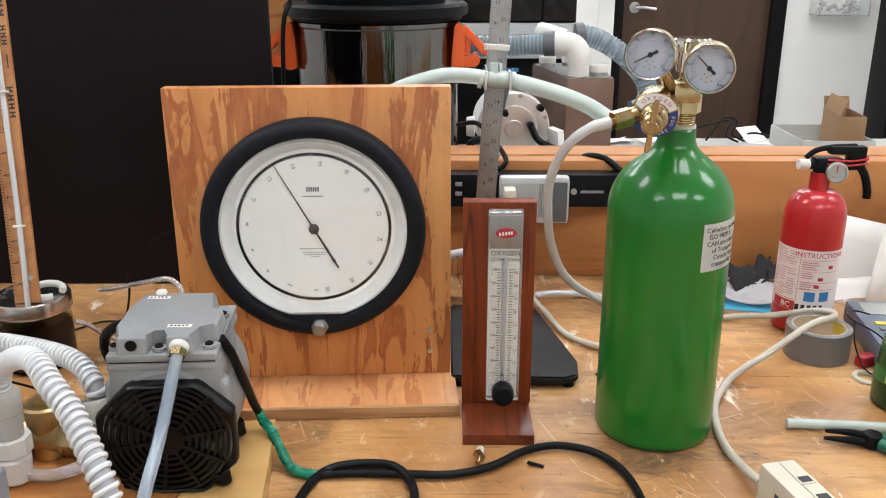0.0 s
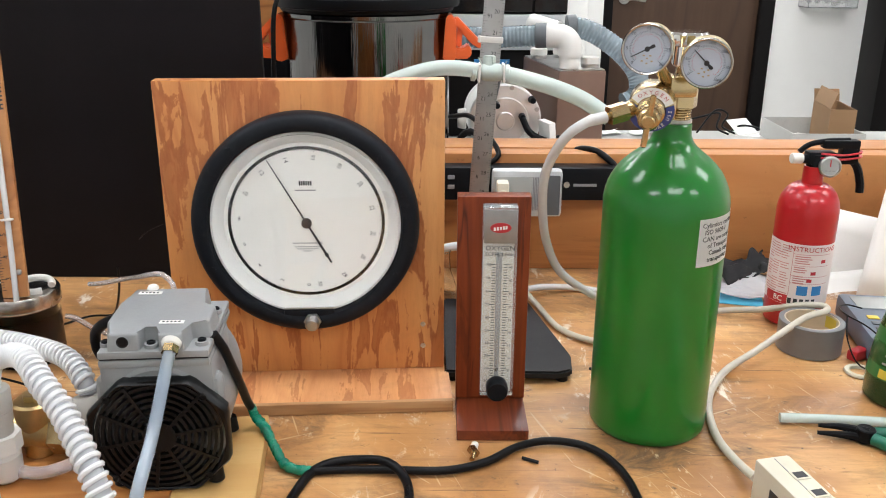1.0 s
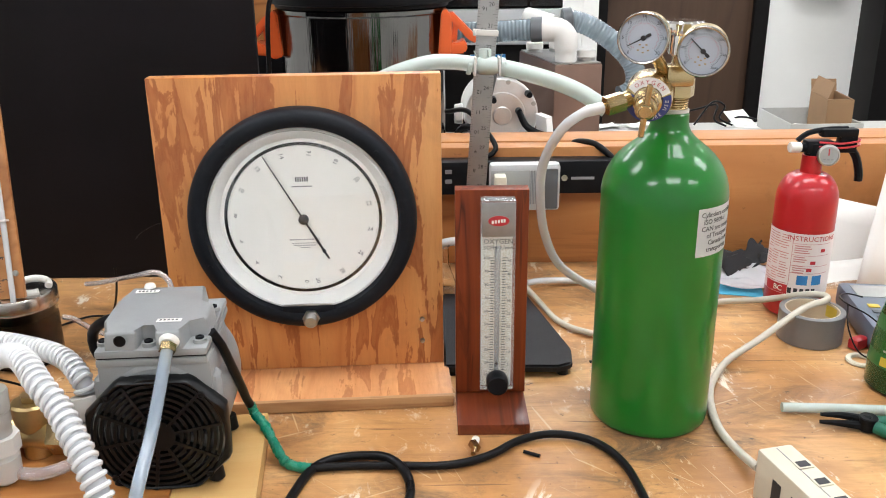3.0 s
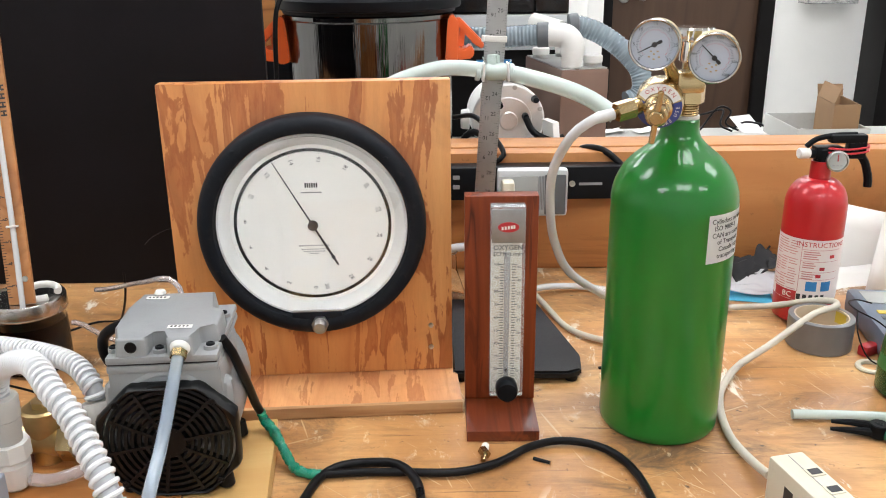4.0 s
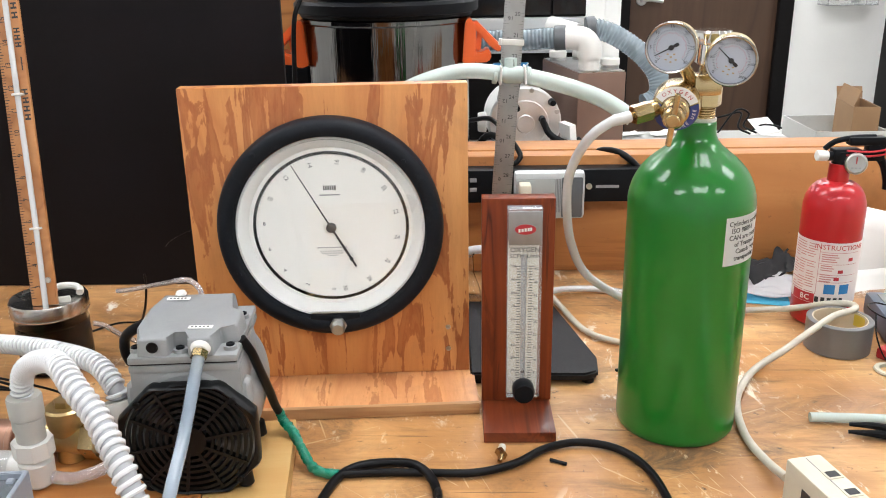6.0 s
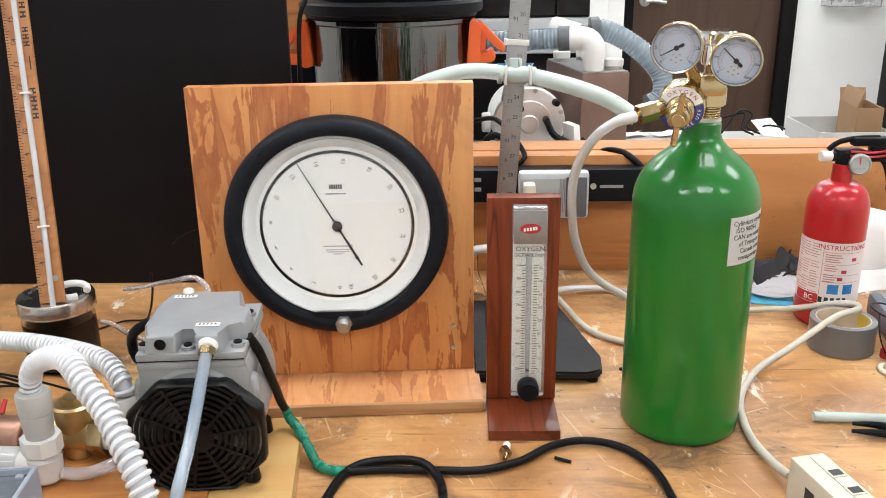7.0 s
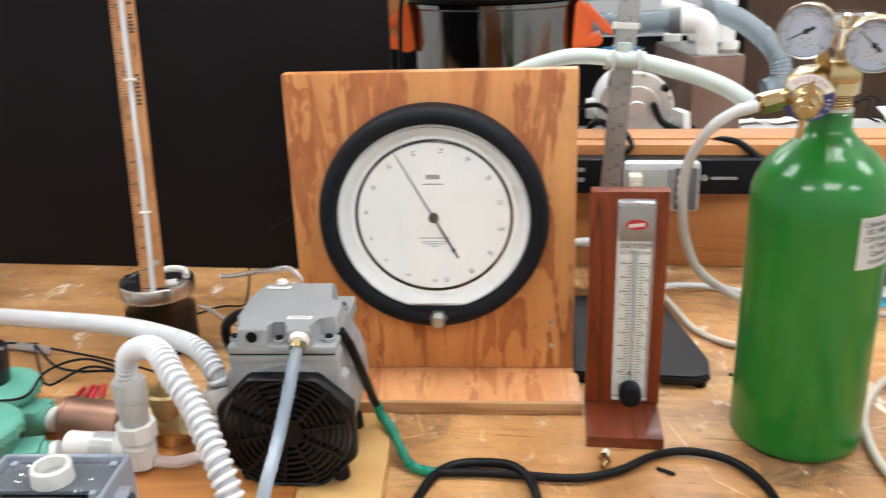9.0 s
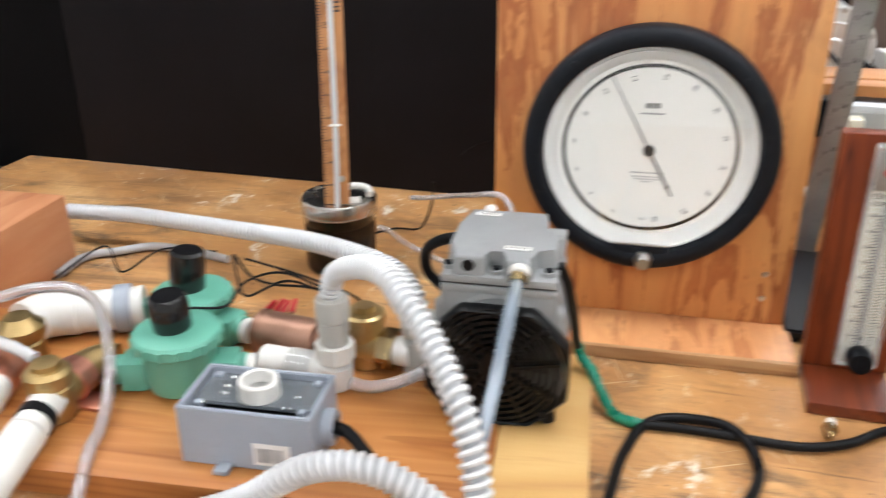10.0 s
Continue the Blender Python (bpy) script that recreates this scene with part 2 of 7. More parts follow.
M_BLACK = plain("black_plastic", (0.007, 0.008, 0.010), 0.4, vary=0.25, scale=50, relief=0.1, dirt=0.10, dirt_color=(0.035, 0.035, 0.038), spec=0.10)
M_RUBBER = plain("black_rubber", (0.007, 0.007, 0.008), 0.33, vary=0.2, scale=80, relief=0.1, spec=0.12)
M_DIAL = plain("dial_white", (0.86, 0.85, 0.81), 0.6, vary=0.03, scale=10, relief=0.02)
M_SILVER = plain("silver_reflector", (0.75, 0.75, 0.74), 0.25, 1.0, 0.1, 40, 0.05)
M_STEEL = plain("brushed_steel", (0.55, 0.55, 0.54), 0.32, 1.0, 0.2, 60, 0.12, dirt=0.25, dirt_color=(0.2, 0.18, 0.15))
M_CHROME = plain("polished_chrome", (0.80, 0.80, 0.80), 0.08, 1.0, 0.06, 30, 0.0)
M_ALU = plain("cast_aluminium", (0.78, 0.78, 0.78), 0.36, 1.0, 0.15, 40, 0.1)
M_BRASS = plain("yellow_brass", (0.60, 0.47, 0.26), 0.24, 1.0, 0.25, 60, 0.1, dirt=0.25, dirt_color=(0.30, 0.21, 0.10))
M_BRONZE = plain("cast_bronze", (0.46, 0.33, 0.15), 0.42, 1.0, 0.3, 70, 0.4, dirt=0.4, dirt_color=(0.16, 0.10, 0.04))
M_COPPER = plain("copper_pipe", (0.36, 0.20, 0.14), 0.46, 0.75, 0.3, 60, 0.15, dirt=0.35, dirt_color=(0.22, 0.11, 0.07))
M_GREEN = plain("green_cylinder_paint", (0.0045, 0.152, 0.0145), 0.34, 0.0, 0.12, 8, 0.0, spec=0.3, dirt=0.06, dirt_color=(0.05, 0.22, 0.06))
M_RED = plain("red_extinguisher_paint", (0.44, 0.010, 0.016), 0.36, 0.0, 0.12, 20, 0.0, spec=0.35, dirt=0.15, dirt_color=(0.3, 0.03, 0.03))
for _m, _weight in ((M_GREEN, 0.5), (M_RED, 0.4)):
    _nt = _m.node_tree
    _b = _nt.nodes["Principled BSDF"]
    _b.inputs["Coat Weight"].default_value = _weight
    _b.inputs["Coat Roughness"].default_value = 0.04
    _ripple = noise_tex(_nt, coords(_nt), 95.0, 2, 0.5)
    _n = add(_nt, "ShaderNodeBump", Strength=0.35, Distance=0.0009)
    _nt.links.new(_ripple, _n.inputs["Height"])
    _nt.links.new(_n.outputs["Normal"], _b.inputs["Coat Normal"])
M_PUMP = plain("grey_cast_enamel", (0.27, 0.28, 0.285), 0.42, 0.0, 0.12, 60, 0.35, dirt=0.12, dirt_color=(0.12, 0.12, 0.12))
M_GREYPLAS = plain("blue_grey_plastic", (0.33, 0.37, 0.43), 0.42, 0.0, 0.1, 40, 0.1, dirt=0.1)
M_TEAL = plain("sea_green_plastic", (0.13, 0.40, 0.30), 0.45, 0.0, 0.15, 50, 0.15, dirt=0.15, dirt_color=(0.08, 0.24, 0.18))
M_PVC = plain("white_pvc", (0.68, 0.67, 0.64), 0.35, 0.0, 0.05, 30, 0.05, dirt=0.1, dirt_color=(0.45, 0.42, 0.36))
M_GREYPVC = plain("warm_grey_pvc", (0.42, 0.41, 0.38), 0.45, 0.0, 0.08, 40, 0.1)
M_WHITE = plain("white_paper", (0.80, 0.79, 0.76), 0.7, 0.0, 0.05, 20, 0.05)
M_EXTLABEL = plain("pinkish_label_paper", (0.74, 0.665, 0.655), 0.5, 0.0, 0.05, 30, 0.02)
M_LABEL = plain("bright_label_paper", (0.90, 0.90, 0.89), 0.45, 0.0, 0.03, 20, 0.02)
M_PRINT = plain("black_ink", (0.025, 0.025, 0.028), 0.6, 0.0, 0.1, 50, 0.0)
M_REDINK = plain("red_ink", (0.45, 0.02, 0.03), 0.5, 0.0, 0.1, 50, 0.0)
M_BLUEINK = plain("blue_ink", (0.03, 0.05, 0.22), 0.5, 0.0, 0.1, 50, 0.0)
M_GREYINK = plain("grey_ink", (0.25, 0.25, 0.26), 0.6, 0.0, 0.1, 50, 0.0)
M_ORANGE = plain("orange_plastic", (0.75, 0.13, 0.03), 0.35, 0.0, 0.1, 40, 0.05)
M_GRIP = plain("dark_green_grip", (0.002, 0.115, 0.07), 0.4, 0.0, 0.2, 60, 0.3)
M_GREENTAPE = plain("green_tape", (0.001, 0.235, 0.140), 0.28, 0.0, 0.3, 120, 1.0)
M_DUCT = plain("grey_duct_tape", (0.17, 0.17, 0.175), 0.38, 0.2, 0.15, 60, 0.25)
M_CARD = plain("brown_cardboard", (0.29, 0.17, 0.085), 0.8, 0.0, 0.12, 30, 0.2)
M_CORD = plain("ivory_cord", (0.50, 0.46, 0.385), 0.5, 0.0, 0.15, 80, 0.3, dirt=0.25, dirt_color=(0.3, 0.26, 0.2))
M_IVORY = plain("ivory_plastic", (0.60, 0.56, 0.45), 0.42, 0.0, 0.1, 40, 0.1, dirt=0.2, dirt_color=(0.35, 0.31, 0.24))
M_GREYCABLE = plain("grey_cable", (0.38, 0.38, 0.39), 0.5, 0.0, 0.1, 60, 0.1)
M_HOSE = plain("white_corrugated_vinyl", (0.63, 0.64, 0.65), 0.24, 0.0, 0.06, 30, 0.05)
M_SILICONE = plain("milky_silicone_tube", (0.66, 0.76, 0.72), 0.22, 0.0, 0.06, 40, 0.02)
M_MILKY = plain("milky_vinyl_tube", (0.76, 0.78, 0.79), 0.22, 0.0, 0.06, 40, 0.02)
for _m in (M_SILICONE, M_MILKY):
    _b = _m.node_tree.nodes["Principled BSDF"]
    _b.inputs["Subsurface Weight"].default_value = 0.3
    _b.inputs["Subsurface Radius"].default_value = (0.006, 0.006, 0.006)
    _b.inputs["Transmission Weight"].default_value = 0.35
M_GLASS = clear("clear_glass", (0.99, 0.995, 0.995), 0.01, 1.0, 1.4)
M_ACRYLIC = clear("clear_acrylic", (0.93, 0.95, 0.95), 0.05, 0.85, 1.45)
M_LAMP = glow("lamp_diffuser", (0.965, 0.985, 1.015), LAMP_POWER)

M_DIALRIM = plain("satin_white_rim", (0.82, 0.82, 0.80), 0.3, 0.0, 0.04, 20, 0.02)
M_MIRRORRING = plain("mirror_scale_ring", (0.10, 0.10, 0.10), 0.12, 1.0, 0.3, 25, 0.0)
M_GAUGEBRASS = plain("gold_anodised_case", (0.50, 0.385, 0.17), 0.3, 0.9, 0.2, 60, 0.1)
M_DIAL2 = plain("small_dial_white", (0.43, 0.48, 0.56), 0.5, 0.0, 0.03, 20, 0.02)
M_BRASSINK = plain("gold_ink", (0.40, 0.27, 0.10), 0.5, 0.0, 0.1, 30, 0.0)
M_DARKINK = plain("dark_grey_ink", (0.08, 0.08, 0.085), 0.6, 0.0, 0.1, 50, 0.0)
M_MAHOG.node_tree.nodes["Principled BSDF"].inputs["Specular IOR Level"].default_value = 0.2
M_MAHOG_Y = wood("dark_mahogany_foot", (0.19, 0.040, 0.011), (0.12, 0.022, 0.007), (0.04, 0.008, 0.004), "y", 260, 24.0, 14.0, 0.36, coat=0.15, vein=0.6)
M_SCALE = plain("scale_plate_cream", (0.56, 0.51, 0.42), 0.4, 0.0, 0.05, 40, 0.02)
M_BORE = plain("bore_grey", (0.30, 0.31, 0.31), 0.2, 0.2, 0.1, 60, 0.0)
M_RULE = plain("worn_rule_steel", (0.38, 0.38, 0.38), 0.35, 0.65, 0.2, 50, 0.15, dirt=0.25, dirt_color=(0.24, 0.22, 0.19))
M_SILVERPLAS = plain("silver_plastic", (0.48, 0.50, 0.51), 0.4, 0.1, 0.08, 40, 0.05)
M_LCD = plain("lcd_grey", (0.36, 0.37, 0.36), 0.2, 0.0, 0.08, 30, 0.0)
M_GREYKEY = plain("dark_grey_plastic", (0.09, 0.10, 0.11), 0.42, 0.0, 0.15, 50, 0.1)
M_PALERED = plain("faded_red_print", (0.55, 0.24, 0.24), 0.6, 0.0, 0.2, 60, 0.0)
M_BLUESIGN = plain("sign_blue", (0.03, 0.20, 0.48), 0.5, 0.0, 0.1, 40, 0.0)
M_REDPLAS = plain("red_plastic", (0.45, 0.02, 0.03), 0.35, 0.0, 0.15, 50, 0.05)
M_YELLOW = plain("yellow_print", (0.65, 0.48, 0.06), 0.5, 0.0, 0.1, 40, 0.0)
M_CLOTH = plain("black_cloth", (0.014, 0.014, 0.016), 0.85, 0.0, 0.3, 60, 0.5)
M_BAG = clear("thin_plastic_film", (0.85, 0.86, 0.88), 0.2, 0.55, 1.3)
M_BLUEPAPER = plain("blue_paper", (0.08, 0.42, 0.62), 0.6, 0.0, 0.08, 40, 0.05)
M_METER = plain("multimeter_grey", (0.13, 0.16, 0.21), 0.42, 0.0, 0.15, 50, 0.1)
M_GREENLIQ = plain("green_liquid", (0.01, 0.06, 0.02), 0.1, 0.0, 0.2, 20, 0.0)
M_GREENGLASS = clear("green_bottle_plastic", (0.16, 0.45, 0.16), 0.05, 0.9, 1.45)
M_GREENLABEL = plain("green_wrapper", (0.03, 0.17, 0.04), 0.4, 0.0, 0.25, 40, 0.0)
M_GRILLE = plain("moulded_grille_black", (0.0045, 0.005, 0.0055), 0.32, 0.0, 0.2, 60, 0.1, dirt=0.10, dirt_color=(0.02, 0.02, 0.022), spec=0.2)
M_CASTBLACK = plain("dusty_cast_black", (0.011, 0.0115, 0.0135), 0.45, 0.0, 0.25, 50, 0.3, dirt=0.2, dirt_color=(0.035, 0.035, 0.038), spec=0.25)
M_FAN = plain("fan_dark", (0.16, 0.16, 0.165), 0.5, 0.0, 0.2, 60, 0.1)
M_BLACKGLOSS = plain("black_gloss_plastic", (0.010, 0.010, 0.011), 0.18, 0.0, 0.2, 40, 0.03)
M_VINYLBLUE = plain("bluish_vinyl", (0.46, 0.55, 0.65), 0.16, 0.0, 0.06, 40, 0.0)
M_VINYLBLUE.node_tree.nodes["Principled BSDF"].inputs["Transmission Weight"].default_value = 0.6
M_COPPERRED = plain("red_copper", (0.62, 0.28, 0.20), 0.35, 0.9, 0.25, 60, 0.15)
M_HOSEWALL = plain("cloudy_hose_wall", (0.34, 0.35, 0.37), 0.3, 0.0, 0.08, 40, 0.05)
M_VALVEBRASS = plain("valve_brass", (0.62, 0.46, 0.22), 0.34, 0.95, 0.25, 70, 0.3, dirt=0.3, dirt_color=(0.26, 0.17, 0.07))
M_LID = plain("tinned_lid_steel", (0.62, 0.60, 0.57), 0.26, 1.0, 0.15, 50, 0.1, dirt=0.3, dirt_color=(0.35, 0.30, 0.25))
M_FAINT = plain("faint_clear_vinyl", (0.80, 0.78, 0.80), 0.15, 0.0, 0.05, 40, 0.0)
M_FAINT.node_tree.nodes["Principled BSDF"].inputs["Transmission Weight"].default_value = 0.75
M_TAN = plain("tan_core_paper", (0.60, 0.50, 0.36), 0.7, 0.0, 0.12, 40, 0.1)
M_BEZEL = plain("dull_chrome_bezel", (0.42, 0.41, 0.39), 0.22, 1.0, 0.1, 30, 0.0)
M_HEADPLATE = plain("grey_head_plate", (0.30, 0.30, 0.30), 0.35, 0.6, 0.3, 60, 0.2, dirt=0.3, dirt_color=(0.12, 0.12, 0.12))
M_SMOKE = clear("smoky_lid", (0.30, 0.33, 0.36), 0.08, 0.6, 1.45)
M_DARKLIQ = plain("dark_brown_liquid", (0.006, 0.004, 0.003), 0.3, 0.0, 0.2, 20, 0.0, spec=0.05)
M_LAMINATE = plain("grey_laminate", (0.45, 0.45, 0.43), 0.4, 0.0, 0.08, 20, 0.03, dirt=0.15)
M_TANK = plain("stainless_tank", (0.17, 0.167, 0.165), 0.08, 1.0, 0.15, 25, 0.0)
_nt = M_TANK.node_tree
_b = _nt.nodes["Principled BSDF"]
bump(_nt, _b, noise_tex(_nt, coords(_nt, (1.0, 1.0, 0.03)), 42.0, 4, 0.6), 0.8, 0.002)
M_TANKBROWN = plain("brown_copper_tank", (0.215, 0.135, 0.105), 0.4, 0.4, 0.15, 30, 0.08)
M_BLUEHOSE = plain("cloudy_blue_hose", (0.32, 0.40, 0.45), 0.25, 0.0, 0.08, 30, 0.03)
M_BLUEHOSE.node_tree.nodes["Principled BSDF"].inputs["Transmission Weight"].default_value = 0.5


# ---- geometry helpers ----
def box(bm, x0, x1, y0, y1, z0, z1, bevel=0.0, m=None, seg=2):
    made = bmesh.ops.create_cube(bm, size=1.0)["verts"]
    for v in made:
        v.co = Vector(((x0 + x1) / 2 + v.co.x * (x1 - x0), (y0 + y1) / 2 + v.co.y * (y1 - y0), (z0 + z1) / 2 + v.co.z * (z1 - z0)))
    if bevel > 0:
        edges = list({e for v in made for e in v.link_edges})
        r = bmesh.ops.bevel(bm, geom=edges, offset=bevel, segments=seg, affect="EDGES", profile=0.6)
        made = list({v for f in r["faces"] for v in f.verts} | {v for v in made if v.is_valid})
    if m is not None:
        bmesh.ops.transform(bm, matrix=m, verts=made)
    return bm


def lathe(bm, profile, seg=32, m=None, closed=True):
    """Turn (radius, z) pairs about z."""
    rings, made = [], []
    for r, z in profile:
        if r < 1e-6:
            ring = [bm.verts.new((0, 0, z))]
        else:
            ring = [bm.verts.new((r * math.cos(2 * math.pi * i / seg), r * math.sin(2 * math.pi * i / seg), z)) for i in range(seg)]
        rings.append(ring)
        made += ring
    for a, b in zip(rings, rings[1:]):
        for i in range(seg):
            j = (i + 1) % seg
            if len(a) == 1 and len(b) == 1:
                continue
            if len(a) == 1:
                bm.faces.new((a[0], b[j], b[i]))
            elif len(b) == 1:
                bm.faces.new((a[i], a[j], b[0]))
            else:
                bm.faces.new((a[i], a[j], b[j], b[i]))
    if closed:
        if len(rings[0]) > 1:
            bm.faces.new(rings[0][::-1])
        if len(rings[-1]) > 1:
            bm.faces.new(rings[-1])
    if m is not None:
        bmesh.ops.transform(bm, matrix=m, verts=made)
    return bm


def aim(p, q):
    """Matrix that takes the z axis from p towards q."""
    d = Vector(q) - Vector(p)
    return Matrix.Translation(p) @ d.to_track_quat("Z", "Y").to_matrix().to_4x4()


def rod(bm, p, q, r, r2=None, seg=20, bevel=0.0):
    n = (Vector(q) - Vector(p)).length
    r2 = r if r2 is None else r2
    if bevel > 0:
        prof = [(r - bevel, 0), (r, bevel), (r2, n - bevel), (r2 - bevel, n)]
    else:
        prof = [(r, 0), (r2, n)]
    return lathe(bm, prof, seg, aim(p, q))


def spline(points, step):
    """Points at about even steps along a smooth curve through the given ones."""
    P = [Vector(p) for p in points]
    P = [P[0] * 2 - P[1]] + P + [P[-1] * 2 - P[-2]]
    out = []
    for a, b, c, d in zip(P, P[1:], P[2:], P[3:]):
        n = max(2, int((c - b).length / step))
        for i in range(n):
            t = i / n
            out.append(0.5 * ((2 * b) + (c - a) * t + (2 * a - 5 * b + 4 * c - d) * t * t + (3 * b - a - 3 * c + d) * t * t * t))
    out.append(P[-2])
    return out


def tube(bm, points, radius, seg=12, step=0.008, ridge=0.0, pitch=0.006):
    """A round tube along a smooth curve; ridge and pitch make it corrugated."""
    path = spline(points, pitch / 4 if ridge else step)
    side = None
    rings, run = [], 0.0
    for i, p in enumerate(path):
        d = (path[min(i + 1, len(path) - 1)] - path[max(i - 1, 0)]).normalized()
        if i:
            run += (p - path[i - 1]).length
        if side is None:
            side = d.orthogonal().normalized()
        side = (side - d * side.dot(d)).normalized()
        up = d.cross(side)
        r = radius(run) if callable(radius) else radius
        if ridge:
            r -= ridge * (0.5 - 0.5 * math.cos(2 * math.pi * run / pitch))
        rings.append([bm.verts.new(p + side * (r * math.cos(2 * math.pi * k / seg)) + up * (r * math.sin(2 * math.pi * k / seg))) for k in range(seg)])
    for a, b in zip(rings, rings[1:]):
        for k in range(seg):
            j = (k + 1) % seg
            bm.faces.new((a[k], a[j], b[j], b[k]))
    bm.faces.new(rings[0][::-1])
    bm.faces.new(rings[-1])
    return bm


def prism(bm, outline, z0, z1, m=None):
    """Upright block over an outline of (x, y) pairs."""
    lo = [bm.verts.new((x, y, z0)) for x, y in outline]
    hi = [bm.verts.new((x, y, z1)) for x, y in outline]
    n = len(outline)
    bm.faces.new(lo[::-1])
    bm.faces.new(hi)
    for i in range(n):
        j = (i + 1) % n
        bm.faces.new((lo[i], lo[j], hi[j], hi[i]))
    if m is not None:
        bmesh.ops.transform(bm, matrix=m, verts=lo + hi)
    return bm


def hexagon(r):
    return [(r * math.cos(math.pi * k / 3), r * math.sin(math.pi * k / 3)) for k in range(6)]


def mesh_of(name, bm, material, smooth=35):
    bmesh.ops.recalc_face_normals(bm, faces=bm.faces)
    me = bpy.data.meshes.new(name)
    bm.to_mesh(me)
    bm.free()
    me.materials.append(material)
    if smooth:
        me.polygons.foreach_set("use_smooth", [True] * len(me.polygons))
        me.set_sharp_from_angle(angle=radians(smooth))
    return me


def part(name, bm, material, parent=None, label="", smooth=35, m=None):
    """One mesh object, under a thing or a part."""
    ob = new(name, mesh_of(name, bm, material, smooth))
    if parent is not None:
        ob.parent = parent
    if m is not None:
        ob.matrix_basis = m
    return tagged(ob, label)


def thing(name, label, category, m=None, group="", kind=""):
    ob = new(name)
    ob.empty_display_size = 0.02
    if m is not None:
        ob.matrix_basis = m
    return tagged(ob, label, category, group, kind)


def single(name, bm, material, label, category, m=None, group="", kind="", smooth=35):
    ob = part(name, bm, material, None, "", smooth, m)
    return tagged(ob, label, category, group, kind)


def B():
    return bmesh.new()


def words(name, text, size, m, material, parent, label="", flip=False):
    """Lettering as a flat mesh, reading along x, standing up along y."""
    cu = bpy.data.curves.new(name, "FONT")
    cu.body, cu.size, cu.align_x, cu.align_y, cu.extrude, cu.resolution_u = text, size, "CENTER", "CENTER", 0.00008, 2
    tmp = bpy.data.objects.new(name + "_text", cu)
    scene.collection.objects.link(tmp)
    bpy.context.view_layer.update()
    me = bpy.data.meshes.new_from_object(tmp.evaluated_get(bpy.context.evaluated_depsgraph_get()))
    bpy.data.objects.remove(tmp)
    me.materials.clear()
    me.materials.append(material)
    ob = new(name, me)
    ob.parent = parent
    ob.matrix_basis = m
    return tagged(ob, label)


def tray(x0, x1, y0, y1, z0, z1, wall, bevel=0.0008):
    """An open moulded box in one shell."""
    bm = B()
    rings = []
    for d, z in ((0.0, z0), (0.0, z1), (wall, z1), (wall, z0 + wall)):
        rings.append([bm.verts.new(p) for p in ((x0 + d, y0 + d, z), (x1 - d, y0 + d, z), (x1 - d, y1 - d, z), (x0 + d, y1 - d, z))])
    bm.faces.new(rings[0][::-1])
    bm.faces.new(rings[-1])
    for a, b in zip(rings, rings[1:]):
        for i in range(4):
            j = (i + 1) % 4
            bm.faces.new((a[i], a[j], b[j], b[i]))
    bmesh.ops.bevel(bm, geom=list(bm.edges), offset=bevel, segments=2, affect="EDGES")
    return bm


# ---- structure ----
def structure(name, bm, material, label, category, smooth=35):
    return single(name, bm, material, label, category, kind="structure", smooth=smooth)


WX0, WX1, WY0, WY1 = -3.4, 3.6, -2.6, 5.6
structure("floor", box(B(), WX0, WX1, WY0, WY1, FLOOR - 0.1, FLOOR), M_FLOOR, "grey vinyl workshop floor under the benches", "floor")
structure("ceiling", box(B(), WX0, WX1, WY0, WY1, CEIL, CEIL + 0.1), M_CEIL, "off-white suspended ceiling of the workshop", "ceiling")
structure("wall_west", box(B(), WX0 - 0.12, WX0, WY0, WY1, FLOOR, CEIL), M_WALL, "white painted workshop side wall", "wall")
structure("wall_east", box(B(), WX1, WX1 + 0.12, WY0, WY1, FLOOR, CEIL), M_WALL, "white painted workshop side wall", "wall")
structure("wall_south", box(B(), WX0, WX1, WY0 - 0.12, WY0, FLOOR, CEIL), M_WALL, "white painted workshop wall", "wall")
def wpart(name, bm, material, parent, label="", smooth=35):
    """A part whose mesh was laid out in the room's own coordinates."""
    top = parent
    while top.parent is not None:
        top = top.parent
    bmesh.ops.transform(bm, matrix=top.matrix_basis.inverted(), verts=bm.verts)
    return part(name, bm, material, parent, label, smooth)


def at(p):
    return Matrix.Translation(p)


def face_to(p, n, up=(0, 0, 1)):
    """Pose at p whose z axis points along n, with y as near to up as can be."""
    z = Vector(n).normalized()
    x = Vector(up).cross(z).normalized()
    y = z.cross(x)
    m = Matrix((x, y, z)).transposed().to_4x4()
    m.translation = Vector(p)
    return m


# ---- far wall with the door ----
DX0, DX1, DTOP = 1.085, 1.995, FLOOR + 2.05
bm = box(B(), WX0, DX0 - 0.06, WY1, WY1 + 0.14, FLOOR, CEIL)
box(bm, DX1 + 0.09, WX1, WY1, WY1 + 0.14, FLOOR, CEIL)
box(bm, DX0 - 0.06, DX1 + 0.09, WY1, WY1 + 0.14, DTOP + 0.06, CEIL)
structure("wall_north", bm, M_WALL, "white painted far wall with a door opening", "wall")
door = thing("door_1", "closed brown wood-veneer door in a black frame", "door", pose(DX0, WY1, FLOOR), kind="structure")
wpart("leaf", box(B(), DX0, DX1, WY1 + 0.02, WY1 + 0.065, FLOOR + 0.005, DTOP, 0.002), M_DOORWOOD, door)
bm = box(B(), DX0 - 0.06, DX0 - 0.002, WY1 - 0.02, WY1 + 0.12, FLOOR, DTOP + 0.06, 0.003)
box(bm, DX1 + 0.002, DX1 + 0.09, WY1 - 0.02, WY1 + 0.12, FLOOR, DTOP + 0.06, 0.003)
